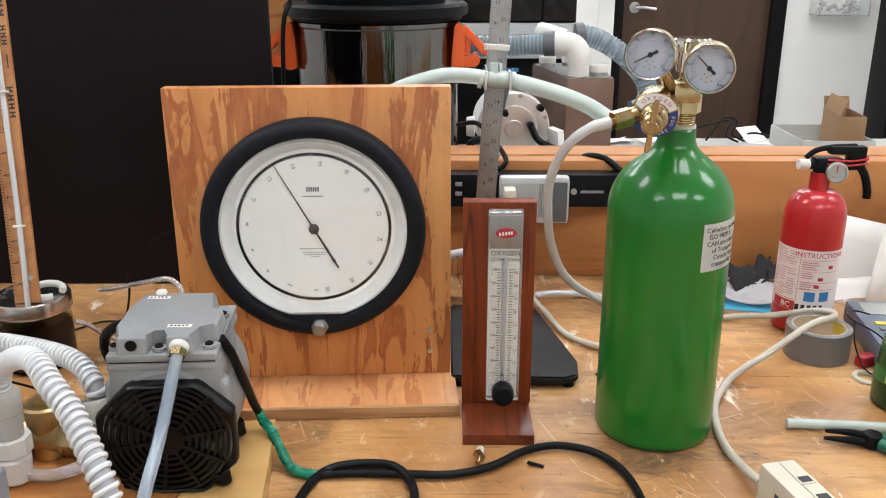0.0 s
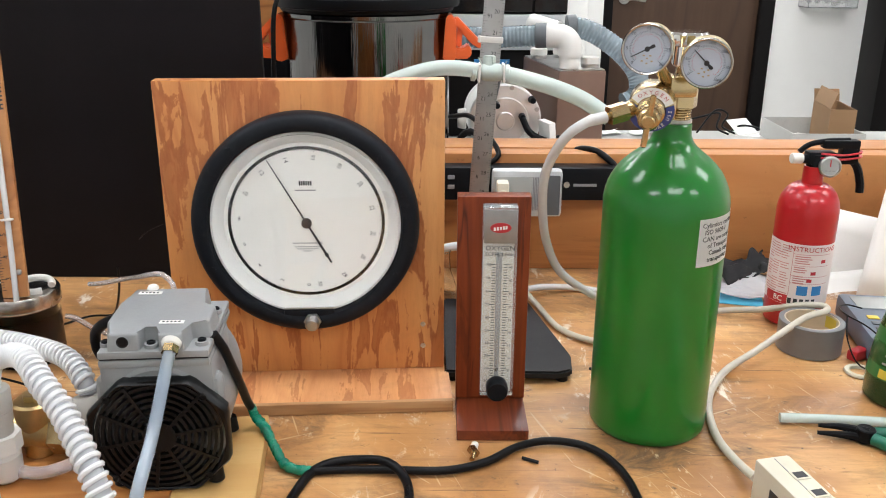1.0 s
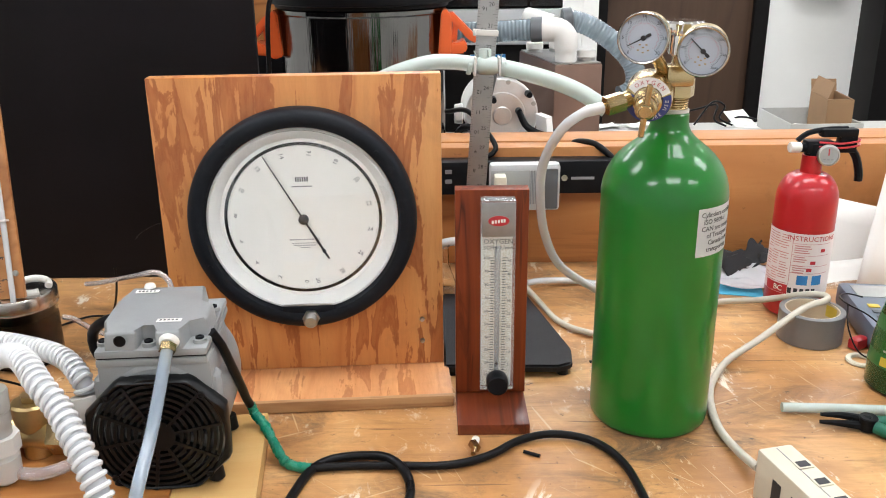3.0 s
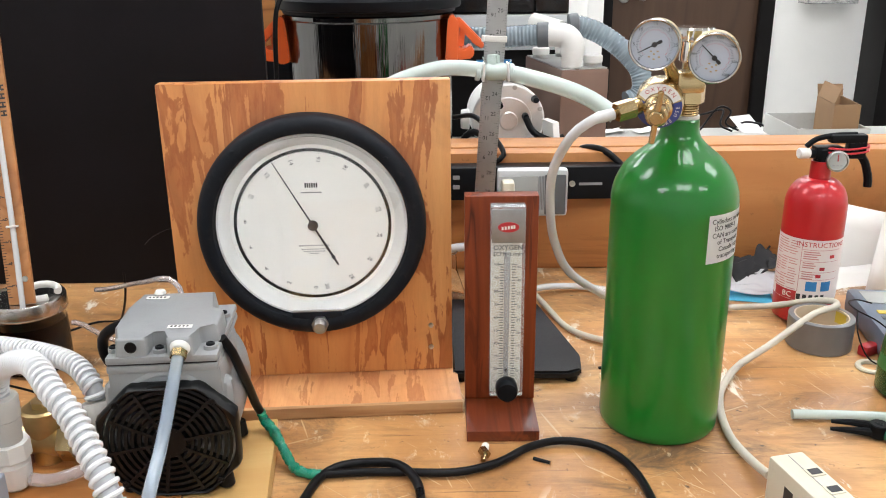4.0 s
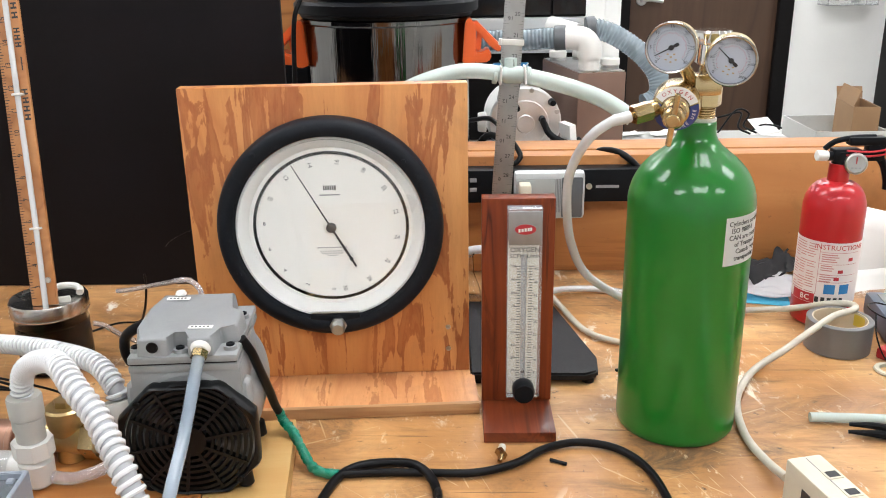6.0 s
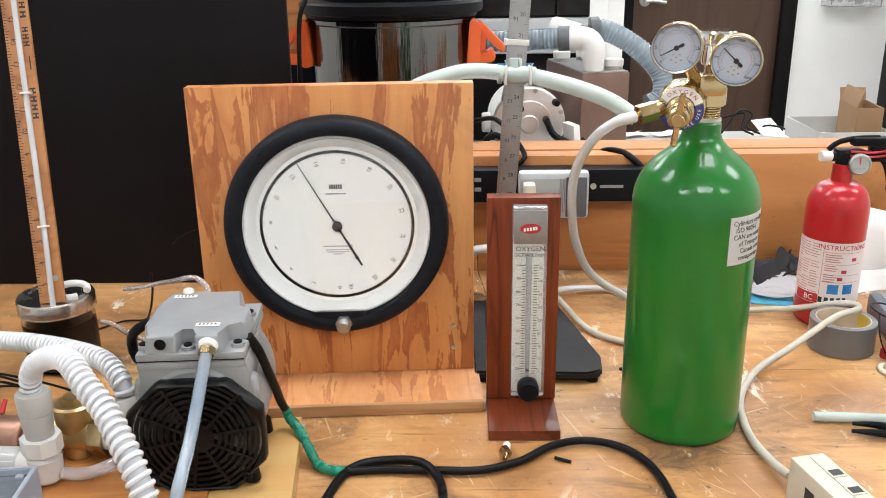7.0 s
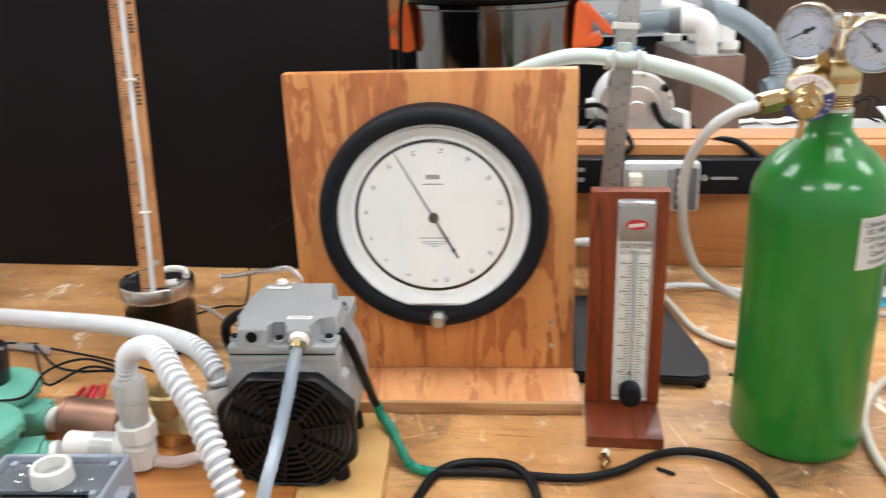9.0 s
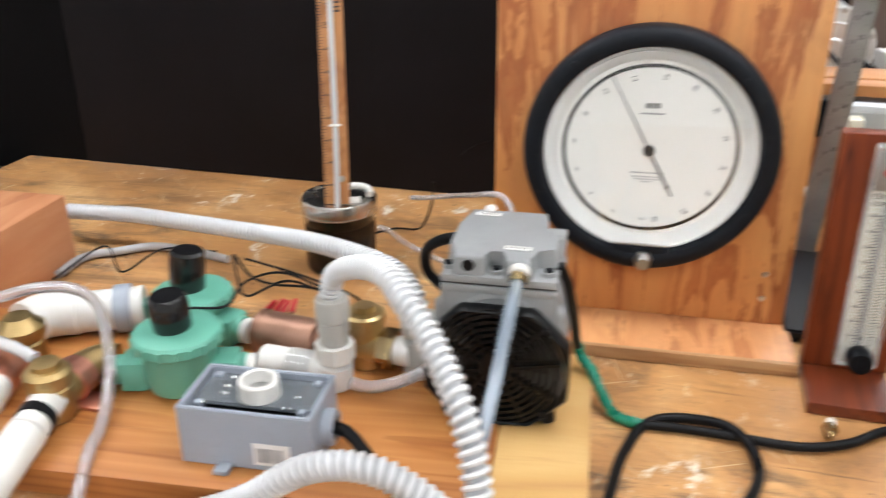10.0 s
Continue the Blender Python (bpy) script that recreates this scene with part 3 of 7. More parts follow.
box(bm, DX0 - 0.002, DX1 + 0.002, WY1 - 0.02, WY1 + 0.12, DTOP + 0.004, DTOP + 0.06, 0.003)
wpart("frame", bm, M_FRAME, door, "black door frame")
bm = rod(B(), (DX0 + 0.07, WY1 + 0.019, 0.16), (DX0 + 0.07, WY1 + 0.008, 0.16), 0.034, bevel=0.003)
rod(bm, (DX0 + 0.07, WY1 + 0.008, 0.16), (DX0 + 0.07, WY1 - 0.045, 0.16), 0.012)
tube(bm, [(DX0 + 0.07, WY1 - 0.042, 0.16), (DX0 + 0.11, WY1 - 0.046, 0.163), (DX0 + 0.17, WY1 - 0.044, 0.155), (DX0 + 0.19, WY1 - 0.042, 0.153)], 0.011)
wpart("handle", bm, M_STEEL, door, "satin steel lever handle")
# white partition and dark column in front of the far wall
bm = box(B(), 0.66, 0.90, 5.42, 5.598, FLOOR, CEIL - 0.001)
box(bm, 0.905, 1.00, 5.44, 5.598, FLOOR, CEIL - 0.001)
structure("wall_pier", bm, M_WALL, "white painted pier beside the door", "wall")
structure("column", box(B(), 2.66, 3.2, 5.30, 5.598, FLOOR, CEIL - 0.001, 0.004), M_FRAME, "black painted column against the white wall", "column")

holder = thing("wall_bin", "clear plastic wall bin holding small metal parts", "bin", pose(2.38, 5.598, 0.12))
bm = box(B(), -0.15, 0.15, -0.16, -0.155, 0.0, 0.16)
box(bm, -0.15, 0.15, -0.155, -0.004, 0.0, 0.005)
box(bm, -0.15, -0.145, -0.155, -0.004, 0.005, 0.16)
box(bm, 0.145, 0.15, -0.155, -0.004, 0.005, 0.16)
part("shell", bm, M_ACRYLIC, holder)
bm = B()
for i in range(26):
    x, y, z = random.uniform(-0.12, 0.12), random.uniform(-0.13, -0.03), 0.02 + random.uniform(0, 0.06)
    rod(bm, (x, y, z), (x + random.uniform(-0.03, 0.03), y + random.uniform(-0.02, 0.02), z + random.uniform(-0.012, 0.02)), random.uniform(0.008, 0.016), seg=8)
part("contents", bm, M_GREYPVC, holder, "loose grey metal parts")


# ---- ceiling lights ----
def ceiling_light(x, y):
    t = thing("ceiling_light", "unseen recessed white fluorescent ceiling light, switched on, far row added as fill", "ceiling light", pose(x, y, CEIL), "ceiling lights")
    bm = B()
    for a, b, c, d in ((-0.62, 0.62, -0.32, -0.29), (-0.62, 0.62, 0.29, 0.32), (-0.62, -0.59, -0.29, 0.29), (0.59, 0.62, -0.29, 0.29)):
        box(bm, a, b, c, d, -0.03, -0.001)
    part("frame", bm, M_WHITE, t)
    part("diffuser", box(B(), -0.588, 0.588, -0.288, 0.288, -0.02, -0.008), M_LAMP, t, "glowing white diffuser")


# The y 5.0 row is unseen fill, added to brighten the far wall.
for x in (-1.5, 0.35, 2.2):
    for y in (-1.2, 0.9, 3.0, 5.0):
        ceiling_light(x, y)

# ---- bench ----
bench = thing("workbench", "worn orange-brown plywood workbench with stains and pale scuffs", "workbench", pose(0, 0.7, FLOOR))
wpart("top", box(B(), -1.165, 1.60, 0.12, 1.40, -0.04, 0.0, 0.003), M_BENCH, bench)
wpart("backboard", box(B(), -0.9, 1.60, 1.295, 1.330, 0.0005, 0.184, 0.002), M_BACK, bench, "low plywood back of the bench")
wpart("rail", box(B(), -0.9, 1.60, 1.3305, 1.395, 0.0005, 0.186, 0.002), M_BACK, bench, "planed wooden rail along the back")
for x in (-1.08, 1.50):
    for y in (0.14, 1.28):
        wpart("leg", box(B(), x, x + 0.09, y, y + 0.09, FLOOR, -0.041, 0.004), M_BACK, bench)

panel = thing("backing_board", "large matt black board standing upright on the bench", "panel", pose(-0.6, 1.25, 0.0))
wpart("sheet", box(B(), -1.045, -0.235, 1.252, 1.262, 0.001, 1.1, 0.001), M_BLACKPANEL, panel)
wpart("side_sheet", box(B(), -1.60, -1.049, 1.256, 1.266, -0.5, 1.1, 0.001), M_SIDEBLACK, panel, "second black sheet butted beside the first")
shelf = single("wooden_shelf", box(B(), -1.75, -1.25, 1.02, 1.20, -0.02, 0.0, 0.002), M_BACK, "short pale wooden shelf beyond the bench end", "shelf")
cab = thing("black_cabinet", "black cabinet standing beside the bench end", "cabinet", pose(-1.6, 0.9, FLOOR))
wpart("body", box(B(), -1.95, -1.20, 0.55, 1.25, FLOOR, -0.021, 0.004), M_FRAME, cab)

# ---- gauge board ----
gb = thing("gauge_board", "upright fir plywood board on a plywood foot", "gauge stand", pose(-0.131, 0.93, 0))
wpart("panel", box(B(), -0.279, 0.022, 0.935, 0.954, 0.0135, 0.346, 0.0012), M_PLY, gb, "varnished plywood with dark flame grain")
wpart("foot", box(B(), -0.280, 0.027, 0.862, 1.05, 0.0005, 0.013, 0.0006), M_PLY_X, gb)
wpart("foot_lip", box(B(), -0.280, 0.0275, 0.856, 0.8619, 0.0005, 0.0134, 0.0008), M_LIP, gb, "pale sawn edge strip")
for z in (0.042, 0.069):
    wpart("screw", rod(B(), (-0.002, 0.9355, z), (-0.002, 0.9325, z), 0.0032, 0.0022, 12), M_STEEL, gb)
for z in (0.075, 0.26):
    wpart("brace_block", box(B(), -0.02, 0.018, 0.955, 0.985, z, z + 0.035, 0.002), M_PLY_X, gb)

gauge = thing("pressure_gauge", "large round black test gauge with a white dial on plywood", "gauge", pose(-0.1275, 0.9345, 0.1940, 90, 0, 0))
part("case", lathe(B(), [(0.106, 0.0), (0.1215, 0.0), (0.1218, 0.010), (0.1195, 0.019), (0.1155, 0.0225), (0.1085, 0.0235), (0.1035, 0.0215), (0.1025, 0.019), (0.1015, 0.004)], 128, closed=False), M_CASE, gauge, "heavy black ring case with chipped enamel")
part("reflector", lathe(B(), [(0.1014, 0.014), (0.0995, 0.015), (0.098, 0.0148), (0.0885, 0.0045), (0.0882, 0.003)], 128, closed=False), M_DIALRIM, gauge, "pale sloping inner rim")
part("dial", lathe(B(), [(0, 0.0035), (0.0885, 0.0035), (0.0885, 0.0005), (0, 0.0005)], 128, closed=False), M_DIAL, gauge, "white dial face")
part("scale_ring", lathe(B(), [(0.0809, 0.0036), (0.0809, 0.0041), (0.0842, 0.0041), (0.0842, 0.0036)], 128, closed=False), M_MIRRORRING, gauge, "dark mirrored scale ring")
for k in range(16):
    a = radians(-90 - 1.0 - k * 350 / 15)
    m = pose(0.0722 * math.cos(a), 0.0722 * math.sin(a), 0.0037, 0, 0, math.degrees(a) + (0 if math.cos(a) > -0.05 else 180))
    words("numeral", str(2 * k), 0.0066, m, M_DARKINK, gauge)
bm = B()
for k in range(301):
    a = radians(-91 - k * 350 / 300)
    r0 = 0.0797 if k % 10 else 0.0784
    d = Vector((math.cos(a), math.sin(a), 0))
    s = Vector((-d.y, d.x, 0)) * 0.00012
    p, q = d * r0, d * 0.0808
    bm.faces.new([bm.verts.new(v + Vector((0, 0, 0.0037))) for v in (p - s, q - s, q + s, p + s)])
tagged(part("graduations", bm, M_PRINT, gauge, "fine black scale divisions", 0), kind="stuff")
bm = B()
for x in (-0.0065, -0.0042, -0.0018, 0.0006, 0.003, 0.0054):
    box(bm, x, x + 0.0015, 0.0415, 0.0465, 0.0036, 0.0039)
part("maker_mark", bm, M_PRINT, gauge, "black maker's mark drawn as bars")
part("number_line", box(B(), -0.011, 0.011, 0.0355, 0.0368, 0.0036, 0.0038), M_GREYINK, gauge, "small unreadable print under the mark")
bm = B()
for i, (w, y) in enumerate(((0.0165, -0.0235), (0.014, -0.0275), (0.012, -0.030), (0.005, -0.0325))):
    n = int(w / 0.0014)
    for k in range(n):
        x = -w + 2 * w * k / n
        box(bm, x, x + 2 * w / n * random.uniform(0.55, 0.85), y - 0.0006, y + (0.0008 if i == 0 else 0.0005), 0.0036, 0.0038)
part("fine_print", bm, M_GREYINK, gauge, "small unreadable print on the dial")
# needle, pointing to the upper left
bm = B()
prism(bm, [(-0.0010, -0.052), (0.0010, -0.052), (0.0013, -0.03), (0.0009, 0.0), (0.0004, 0.080), (-0.0004, 0.080), (-0.0009, 0.0), (-0.0013, -0.03)], 0.0062, 0.0068)
lathe(bm, [(0.0055, 0.005), (0.0055, 0.008), (0.003, 0.0095), (0, 0.0095)], 24)
lathe(bm, [(0.0022, 0.0060), (0.0022, 0.0070)], 16, at((0, -0.0415, 0)))
part("needle", bm, M_PRINT, gauge, "thin black pointer with counterweight", m=pose(0, 0, 0, 0, 0, 29))
pane = part("glass", lathe(B(), [(0, 0.0152), (0.099, 0.0152), (0.099, 0.0172), (0, 0.0172)], 96, closed=False), M_GLASS, gauge, "clear flat window glass")
pane.visible_shadow = False
bm = box(B(), -0.0275, 0.0275, -0.1030, -0.0950, 0.0175, 0.0215, 0.001)
part("latch_plate", bm, M_CASE, gauge, "flat black step in the ring")
part("glass_clip", box(B(), -0.0265, 0.0265, -0.0948, -0.0932, 0.0174, 0.0205, 0.0003), M_STEEL, gauge, "thin bright clip along the step")
bm = prism(B(), hexagon(0.0095), 0.022, 0.026)
lathe(bm, [(0.0075, 0.026), (0.0078, 0.033), (0.006, 0.0365), (0, 0.0365)], 24)
part("adjuster", bm, M_STEEL, gauge, "knurled steel adjusting screw", m=pose(0.003, -0.108, 0))
for x, y in ((-0.075, 0.085), (0.08, 0.075), (0.095, -0.055), (-0.1, -0.045)):
    part("case_screw", lathe(B(), [(0.0026, 0.0), (0.0024, 0.0012), (0, 0.0014)], 12), M_CASE, gauge, m=pose(x, y, 0.0225))

# the whole gauge stand is turned slightly on the bench
TURNED = at((0.0275, 0.856, 0)) @ pose(0, 0, 0, 0, 0, 3.4) @ at((-0.0275, -0.856, 0))
for _thing in (gb, gauge):
    _thing.matrix_basis = TURNED @ _thing.matrix_basis

# ---- oxygen cylinder ----
R = 0.0606
CX, CY = 0.2335, 0.843
cyl = thing("oxygen_cylinder", "tall glossy green steel oxygen cylinder standing on the bench", "gas cylinder", pose(CX, CY, 0))
prof = [(0.03, 0.0), (R - 0.0065, 0.0), (R - 0.0030, 0.0010), (R - 0.0008, 0.0040), (R, 0.010), (R, 0.236), (0.0609, 0.244), (0.0598, 0.252), (0.0576, 0.260), (0.0545, 0.267), (0.0500, 0.2745), (0.0445, 0.281), (0.0380, 0.287), (0.0310, 0.2925), (0.0250, 0.2975), (0.0208, 0.3025), (0.0186, 0.3075), (0.0179, 0.312), (0.0178, 0.319), (0.0165, 0.3205), (0, 0.3205)]
part("body", lathe(B(), prof, 96), M_GREEN, cyl, "glossy green painted shell")
# paper label wrapped on the shell
bm = B()
a0, a1, n = radians(-73), radians(-12), 14
cols = []
for i in range(n + 1):
    a = a0 + (a1 - a0) * i / n
    d = Vector((math.cos(a), math.sin(a), 0)) * (R + 0.0004)
    cols.append((bm.verts.new(d + Vector((0, 0, 0.194))), bm.verts.new(d + Vector((0, 0, 0.241)))))
for p, q in zip(cols, cols[1:]):
    bm.faces.new((p[0], q[0], q[1], p[1]))
bmesh.ops.solidify(bm, geom=bm.faces, thickness=0.0002)
label = part("paper_label", bm, M_LABEL, cyl, "white paper label with black print")


def wrapped_words(name, text, size, a, z, parent, radius, material):
    """Lettering bent round an upright round body."""
    ob = words(name, text, size, Matrix(), material, parent)
    for v in ob.data.vertices:
        ang = a + v.co.x / radius
        rr = radius + 0.0007 + v.co.z
        v.co = Vector((rr * math.cos(ang), rr * math.sin(ang), z + v.co.y))
    return ob


for i, text in enumerate(("Cylinders certified", "ISO 9809-1", "CAN are compl", "of Transport", "Canada requ", "transporting")):
    wrapped_words("label_line", text, 0.0068, radians(-46 + (0, -6, -2, 0, 2, 0)[i]), 0.2345 - i * 0.0068, label, R, M_PRINT)

# ---- regulator on the cylinder ----
reg = thing("gas_regulator", "brass oxygen regulator with two gauges screwed onto the cylinder", "regulator", pose(CX, CY, 0.3205))
bm = rod(B(), (CX + 0.005, CY, 0.3206), (CX + 0.005, CY, 0.3235), 0.0125, seg=24)
wpart("collar", bm, M_PVC, reg, "white thread seal tape")
bm = B()
for k in range(5):
    rod(bm, (CX + 0.005, CY, 0.3237 + k * 0.0024), (CX + 0.005, CY, 0.3257 + k * 0.0024), 0.0112, seg=24, bevel=0.0006)
wpart("thread", bm, M_BRASS, reg)
bm = prism(B(), hexagon(0.0145), 0.336, 0.352, at((CX + 0.006, CY - 0.002, 0)))
rod(bm, (CX + 0.006, CY - 0.002, 0.352), (CX + 0.006, CY - 0.006, 0.375), 0.0095)
box(bm, CX - 0.014, CX + 0.012, CY - 0.032, CY - 0.006, 0.348, 0.368, 0.005)
wpart("inlet_block", bm, M_BRASS, reg)
rod_bm = rod(B(), (0.238, 0.838, 0.374), (0.238, 0.836, 0.395), 0.0125, bevel=0.002)
lathe(rod_bm, [(0.0180, 0), (0.0188, 0.003), (0.0188, 0.010), (0.0170, 0.012), (0, 0.012)], 32, at((0.238, 0.836, 0.393)))
wpart("chrome_cap", rod_bm, M_CHROME, reg, "polished chrome cap")
# bonnet
bc, bn = Vector((0.2045, 0.812, 0.3405)), Vector((-0.28, -0.94, -0.14)).normalized()
m_bon = face_to(bc, bn)
bonnet = wpart("bonnet", lathe(B(), [(0.0, -0.018), (0.020, -0.018), (0.0215, -0.015), (0.0215, 0.006), (0.0205, 0.009), (0.013, 0.0125), (0.0125, 0.014), (0.0125, 0.020), (0.0105, 0.022), (0.0095, 0.028), (0.0, 0.029)], 48, m_bon), M_BRASS, reg, "stepped round brass bonnet")


def ring_piece(r0, r1, a0, a1, z, n=20):
    bm = B()
    rows = []
    for i in range(n + 1):
        a = radians(a0 + (a1 - a0) * i / n)
        rows.append([bm.verts.new((r * math.cos(a), r * math.sin(a), zz)) for r, zz in ((r0, z[0]), (r1, z[1]))])
    for p, q in zip(rows, rows[1:]):
        bm.faces.new((p[0], p[1], q[1], q[0]))
    return bm


zz = (0.0131, 0.0098)
bm = ring_piece(0.0132, 0.0204, 20, 150, zz)
bmesh.ops.transform(bm, matrix=m_bon, verts=bm.verts)
wpart("white_band", bm, M_WHITE, bonnet, "white label band with red lettering")
bm = ring_piece(0.0132, 0.0204, -200, 15, zz, 30)
bmesh.ops.transform(bm, matrix=m_bon, verts=bm.verts)
wpart("blue_band", bm, M_BLUEINK, bonnet, "dark blue label band")


def arc_words(name, text, size, radius, a_mid, step, z, m, parent, material, inward=False):
    """Letters set one by one round a circle."""
    inv = reg.matrix_basis.inverted()
    for i, ch in enumerate(text):
        if ch == " ":
            continue
        a = a_mid + (i - (len(text) - 1) / 2) * (step if inward else -step)
        turn = a + 90 if inward else a - 90
        mm = m @ pose(radius * math.cos(radians(a)), radius * math.sin(radians(a)), z, 0, 0, turn)
        words(name, ch, size, inv @ mm, material, parent)


arc_words("letter", "OXYGEN", 0.0052, 0.0168, 85, 17, 0.0122, m_bon, bonnet, M_REDINK)
arc_words("letter", "BEFORE USE", 0.0044, 0.0168, -55, 12, 0.0122, m_bon, bonnet, M_WHITE, True)
tip = bc + bn * 0.046
bm = rod(B(), bc + bn * 0.028, tip, 0.0062, seg=20, bevel=0.001)
axis = (m_bon.to_3x3() @ Vector((0.12, 0.99, 0))).normalized()
rod(bm, tip - bn * 0.004 - axis * 0.024, tip - bn * 0.004 + axis * 0.024, 0.0027, seg=14, bevel=0.001)
lathe(bm, [(0.0095, -0.014), (0.0098, -0.008), (0.008, -0.006)], 24, face_to(tip, bn))
wpart("t_handle", bm, M_BRASS, reg, "brass tee adjusting handle")
# outlet with hose barb
bm = rod(B(), (0.190, 0.812, 0.3395), (0.177, 0.806, 0.3365), 0.0080)
m_hex = aim((0.180, 0.807, 0.3375), (0.156, 0.800, 0.3320))
prism(bm, hexagon(0.0092), 0.0, 0.017, m_hex)
rod(bm, (0.164, 0.802, 0.3336), (0.144, 0.796, 0.3294), 0.0036)
for k in range(3):
    p = Vector((0.160, 0.801, 0.3328)).lerp(Vector((0.146, 0.7967, 0.3298)), k / 2.5)
    lathe(bm, [(0.0036, 0.0), (0.0048, 0.0002), (0.0036, 0.004)], 16, aim(p, Vector((0.144, 0.796, 0.3294))))
wpart("outlet", bm, M_BRASS, reg, "brass hex outlet with hose barb")


def small_gauge(centre, normal, roll, needle, marks, back):
    m = face_to(centre, normal) @ pose(0, 0, 0, 0, 0, roll) @ Matrix.Scale(0.92, 4)
    g = wpart("dial_gauge", lathe(B(), [(0, -0.022), (0.020, -0.022), (0.0222, -0.019), (0.0226, -0.004), (0.0226, -0.002)], 48, m, closed=False), M_GAUGEBRASS, reg, "small round gauge with gold case")
    wpart("bezel", lathe(B(), [(0.0227, -0.003), (0.0234, -0.001), (0.0234, 0.0015), (0.0225, 0.0025), (0.0212, 0.002), (0.0208, 0.0)], 64, m, closed=False), M_BEZEL, g, "chrome bezel")
    wpart("face", lathe(B(), [(0, -0.0018), (0.0222, -0.0018), (0.0222, -0.0026), (0, -0.0026)], 48, m, closed=False), M_DIAL2, g, "white dial")
    bm, red = B(), B()
    for k in range(51):
        a = radians(225 - 270 * k / 50)
        d, s = Vector((math.cos(a), math.sin(a), 0)), Vector((-math.sin(a), math.cos(a), 0)) * 0.00016
        r0, r1 = (0.0148, 0.0165) if k % 10 else (0.0140, 0.0168)
        bm.faces.new([bm.verts.new(v + Vector((0, 0, -0.0015))) for v in (d * r0 - s, d * r1 - s, d * r1 + s, d * r0 + s)])
        d1, d2 = d * 0.0128, d * (0.0137 if k % 5 else 0.0120)
        red.faces.new([red.verts.new(v + Vector((0, 0, -0.0015))) for v in (d1 - s, d2 - s, d2 + s, d1 + s)])
    for b, mt, lb in ((bm, M_PRINT, "black scale"), (red, M_REDINK, "red inner scale")):
        bmesh.ops.transform(b, matrix=m, verts=b.verts)
        wpart("scale", b, mt, g, lb, 0)
    inv = reg.matrix_basis.inverted()
    for k, text in enumerate(marks):
        a = radians(225 - 270 * k / (len(marks) - 1))
        words("numeral", text, 0.0042 if len(text) < 3 else 0.0033, inv @ m @ pose(0.0186 * math.cos(a), 0.0186 * math.sin(a), -0.0014, 0, 0, 0), M_PRINT, g)
    bm = B()
    for x, y in ((-0.003, -0.006), (0.0, -0.0085), (0.003, -0.006), (-0.0045, -0.011), (0.0045, -0.011), (0.0, -0.013)):
        box(bm, x - 0.0009, x + 0.0009, y - 0.0006, y + 0.0006, -0.0016, -0.0013)
    bmesh.ops.transform(bm, matrix=m, verts=bm.verts)
    wpart("print", bm, M_BRASSINK, g, "small unreadable print")
    bm = prism(B(), [(-0.0006, 0.0), (-0.0004, 0.0165), (0.0004, 0.0165), (0.0006, 0.0), (0.0017, -0.0055), (0.0012, -0.0075), (-0.0012, -0.0075), (-0.0017, -0.0055)], -0.0008, -0.0004, m @ pose(0, 0, 0, 0, 0, needle))
    lathe(bm, [(0.0024, -0.001), (0.0024, 0.0003), (0, 0.0005)], 20, m)
    wpart("needle", bm, M_PRINT, g, "black pointer")
    wpart("stem", rod(B(), Vector(centre) - Vector(normal).normalized() * 0.012, back, 0.0055, seg=16), M_BRASS, g, "brass stem")


small_gauge((0.185, 0.765, 0.397), (-0.36, -0.92, -0.02), 0, 118, ("0", "5", "10", "15", "20", "25", "30"), (0.218, 0.818, 0.362))
small_gauge((0.236, 0.765, 0.3855), (-0.30, -0.94, -0.10), -10, 55, ("0", "500", "1000", "1500", "2000", "2500", "3000"), (0.236, 0.824, 0.364))

# ---- flow meter on its mahogany stand ----
fm = thing("flow_meter_stand", "dark mahogany stand with a short foot", "stand", pose(0.067, 0.85, 0))
part("back", box(B(), -0.037, 0.0375, 0.014, 0.032, 0.0125, 0.240, 0.0008), M_MAHOG, fm)
part("foot", box(B(), -0.037, 0.0365, -0.053, 0.032, 0.0005, 0.012, 0.0008), M_MAHOG_Y, fm)
FX, FY = 0.0725, 0.8638
flow = thing("flow_meter", "clear acrylic oxygen flow meter screwed to the mahogany stand", "flow meter", pose(FX, FY, 0.132))
part("scale_plate", box(B(), -0.0145, 0.0145, -0.004, -0.0004, -0.105, 0.064, 0.0005), M_SCALE, flow, "pale metal scale plate")
bm = box(B(), -0.0175, 0.0175, -0.020, -0.0042, -0.106, 0.103, 0.0018)
blk = part("acrylic_block", bm, M_ACRYLIC, flow, "clear acrylic block")
blk.visible_shadow = False
part("head_plate", box(B(), -0.0165, 0.0165, -0.0222, -0.0205, 0.066, 0.101, 0.0006), M_HEADPLATE, flow, "brushed metal head plate")
bm = lathe(B(), [(0.0, 0.0), (0.0105, 0.0), (0.0105, 0.0005), (0.0, 0.0005)], 32, pose(0, -0.0224, 0.0825, 90, 0, 0) @ Matrix.Diagonal((1.0, 0.5, 1, 1)))
badge = part("badge", bm, M_REDINK, flow, "red oval maker's badge")
bm = B()
for x in (-0.006, -0.003, 0.0, 0.003, 0.0055):
    box(bm, x - 0.001, x + 0.001, -0.0233, -0.0229, 0.0805 + 0.0004 * x / 0.003, 0.0838 + 0.0004 * x / 0.003)
part("badge_mark", bm, M_WHITE, badge, "white script drawn as bars")
for text, z, s in (("OXYGEN", 0.0605, 0.0072), ("SCFH  L/min", 0.0540, 0.0058)):
    words("caption", text, s, pose(0, -0.0209, z, 90, 0, 0), M_PRINT, flow)
bm = B()
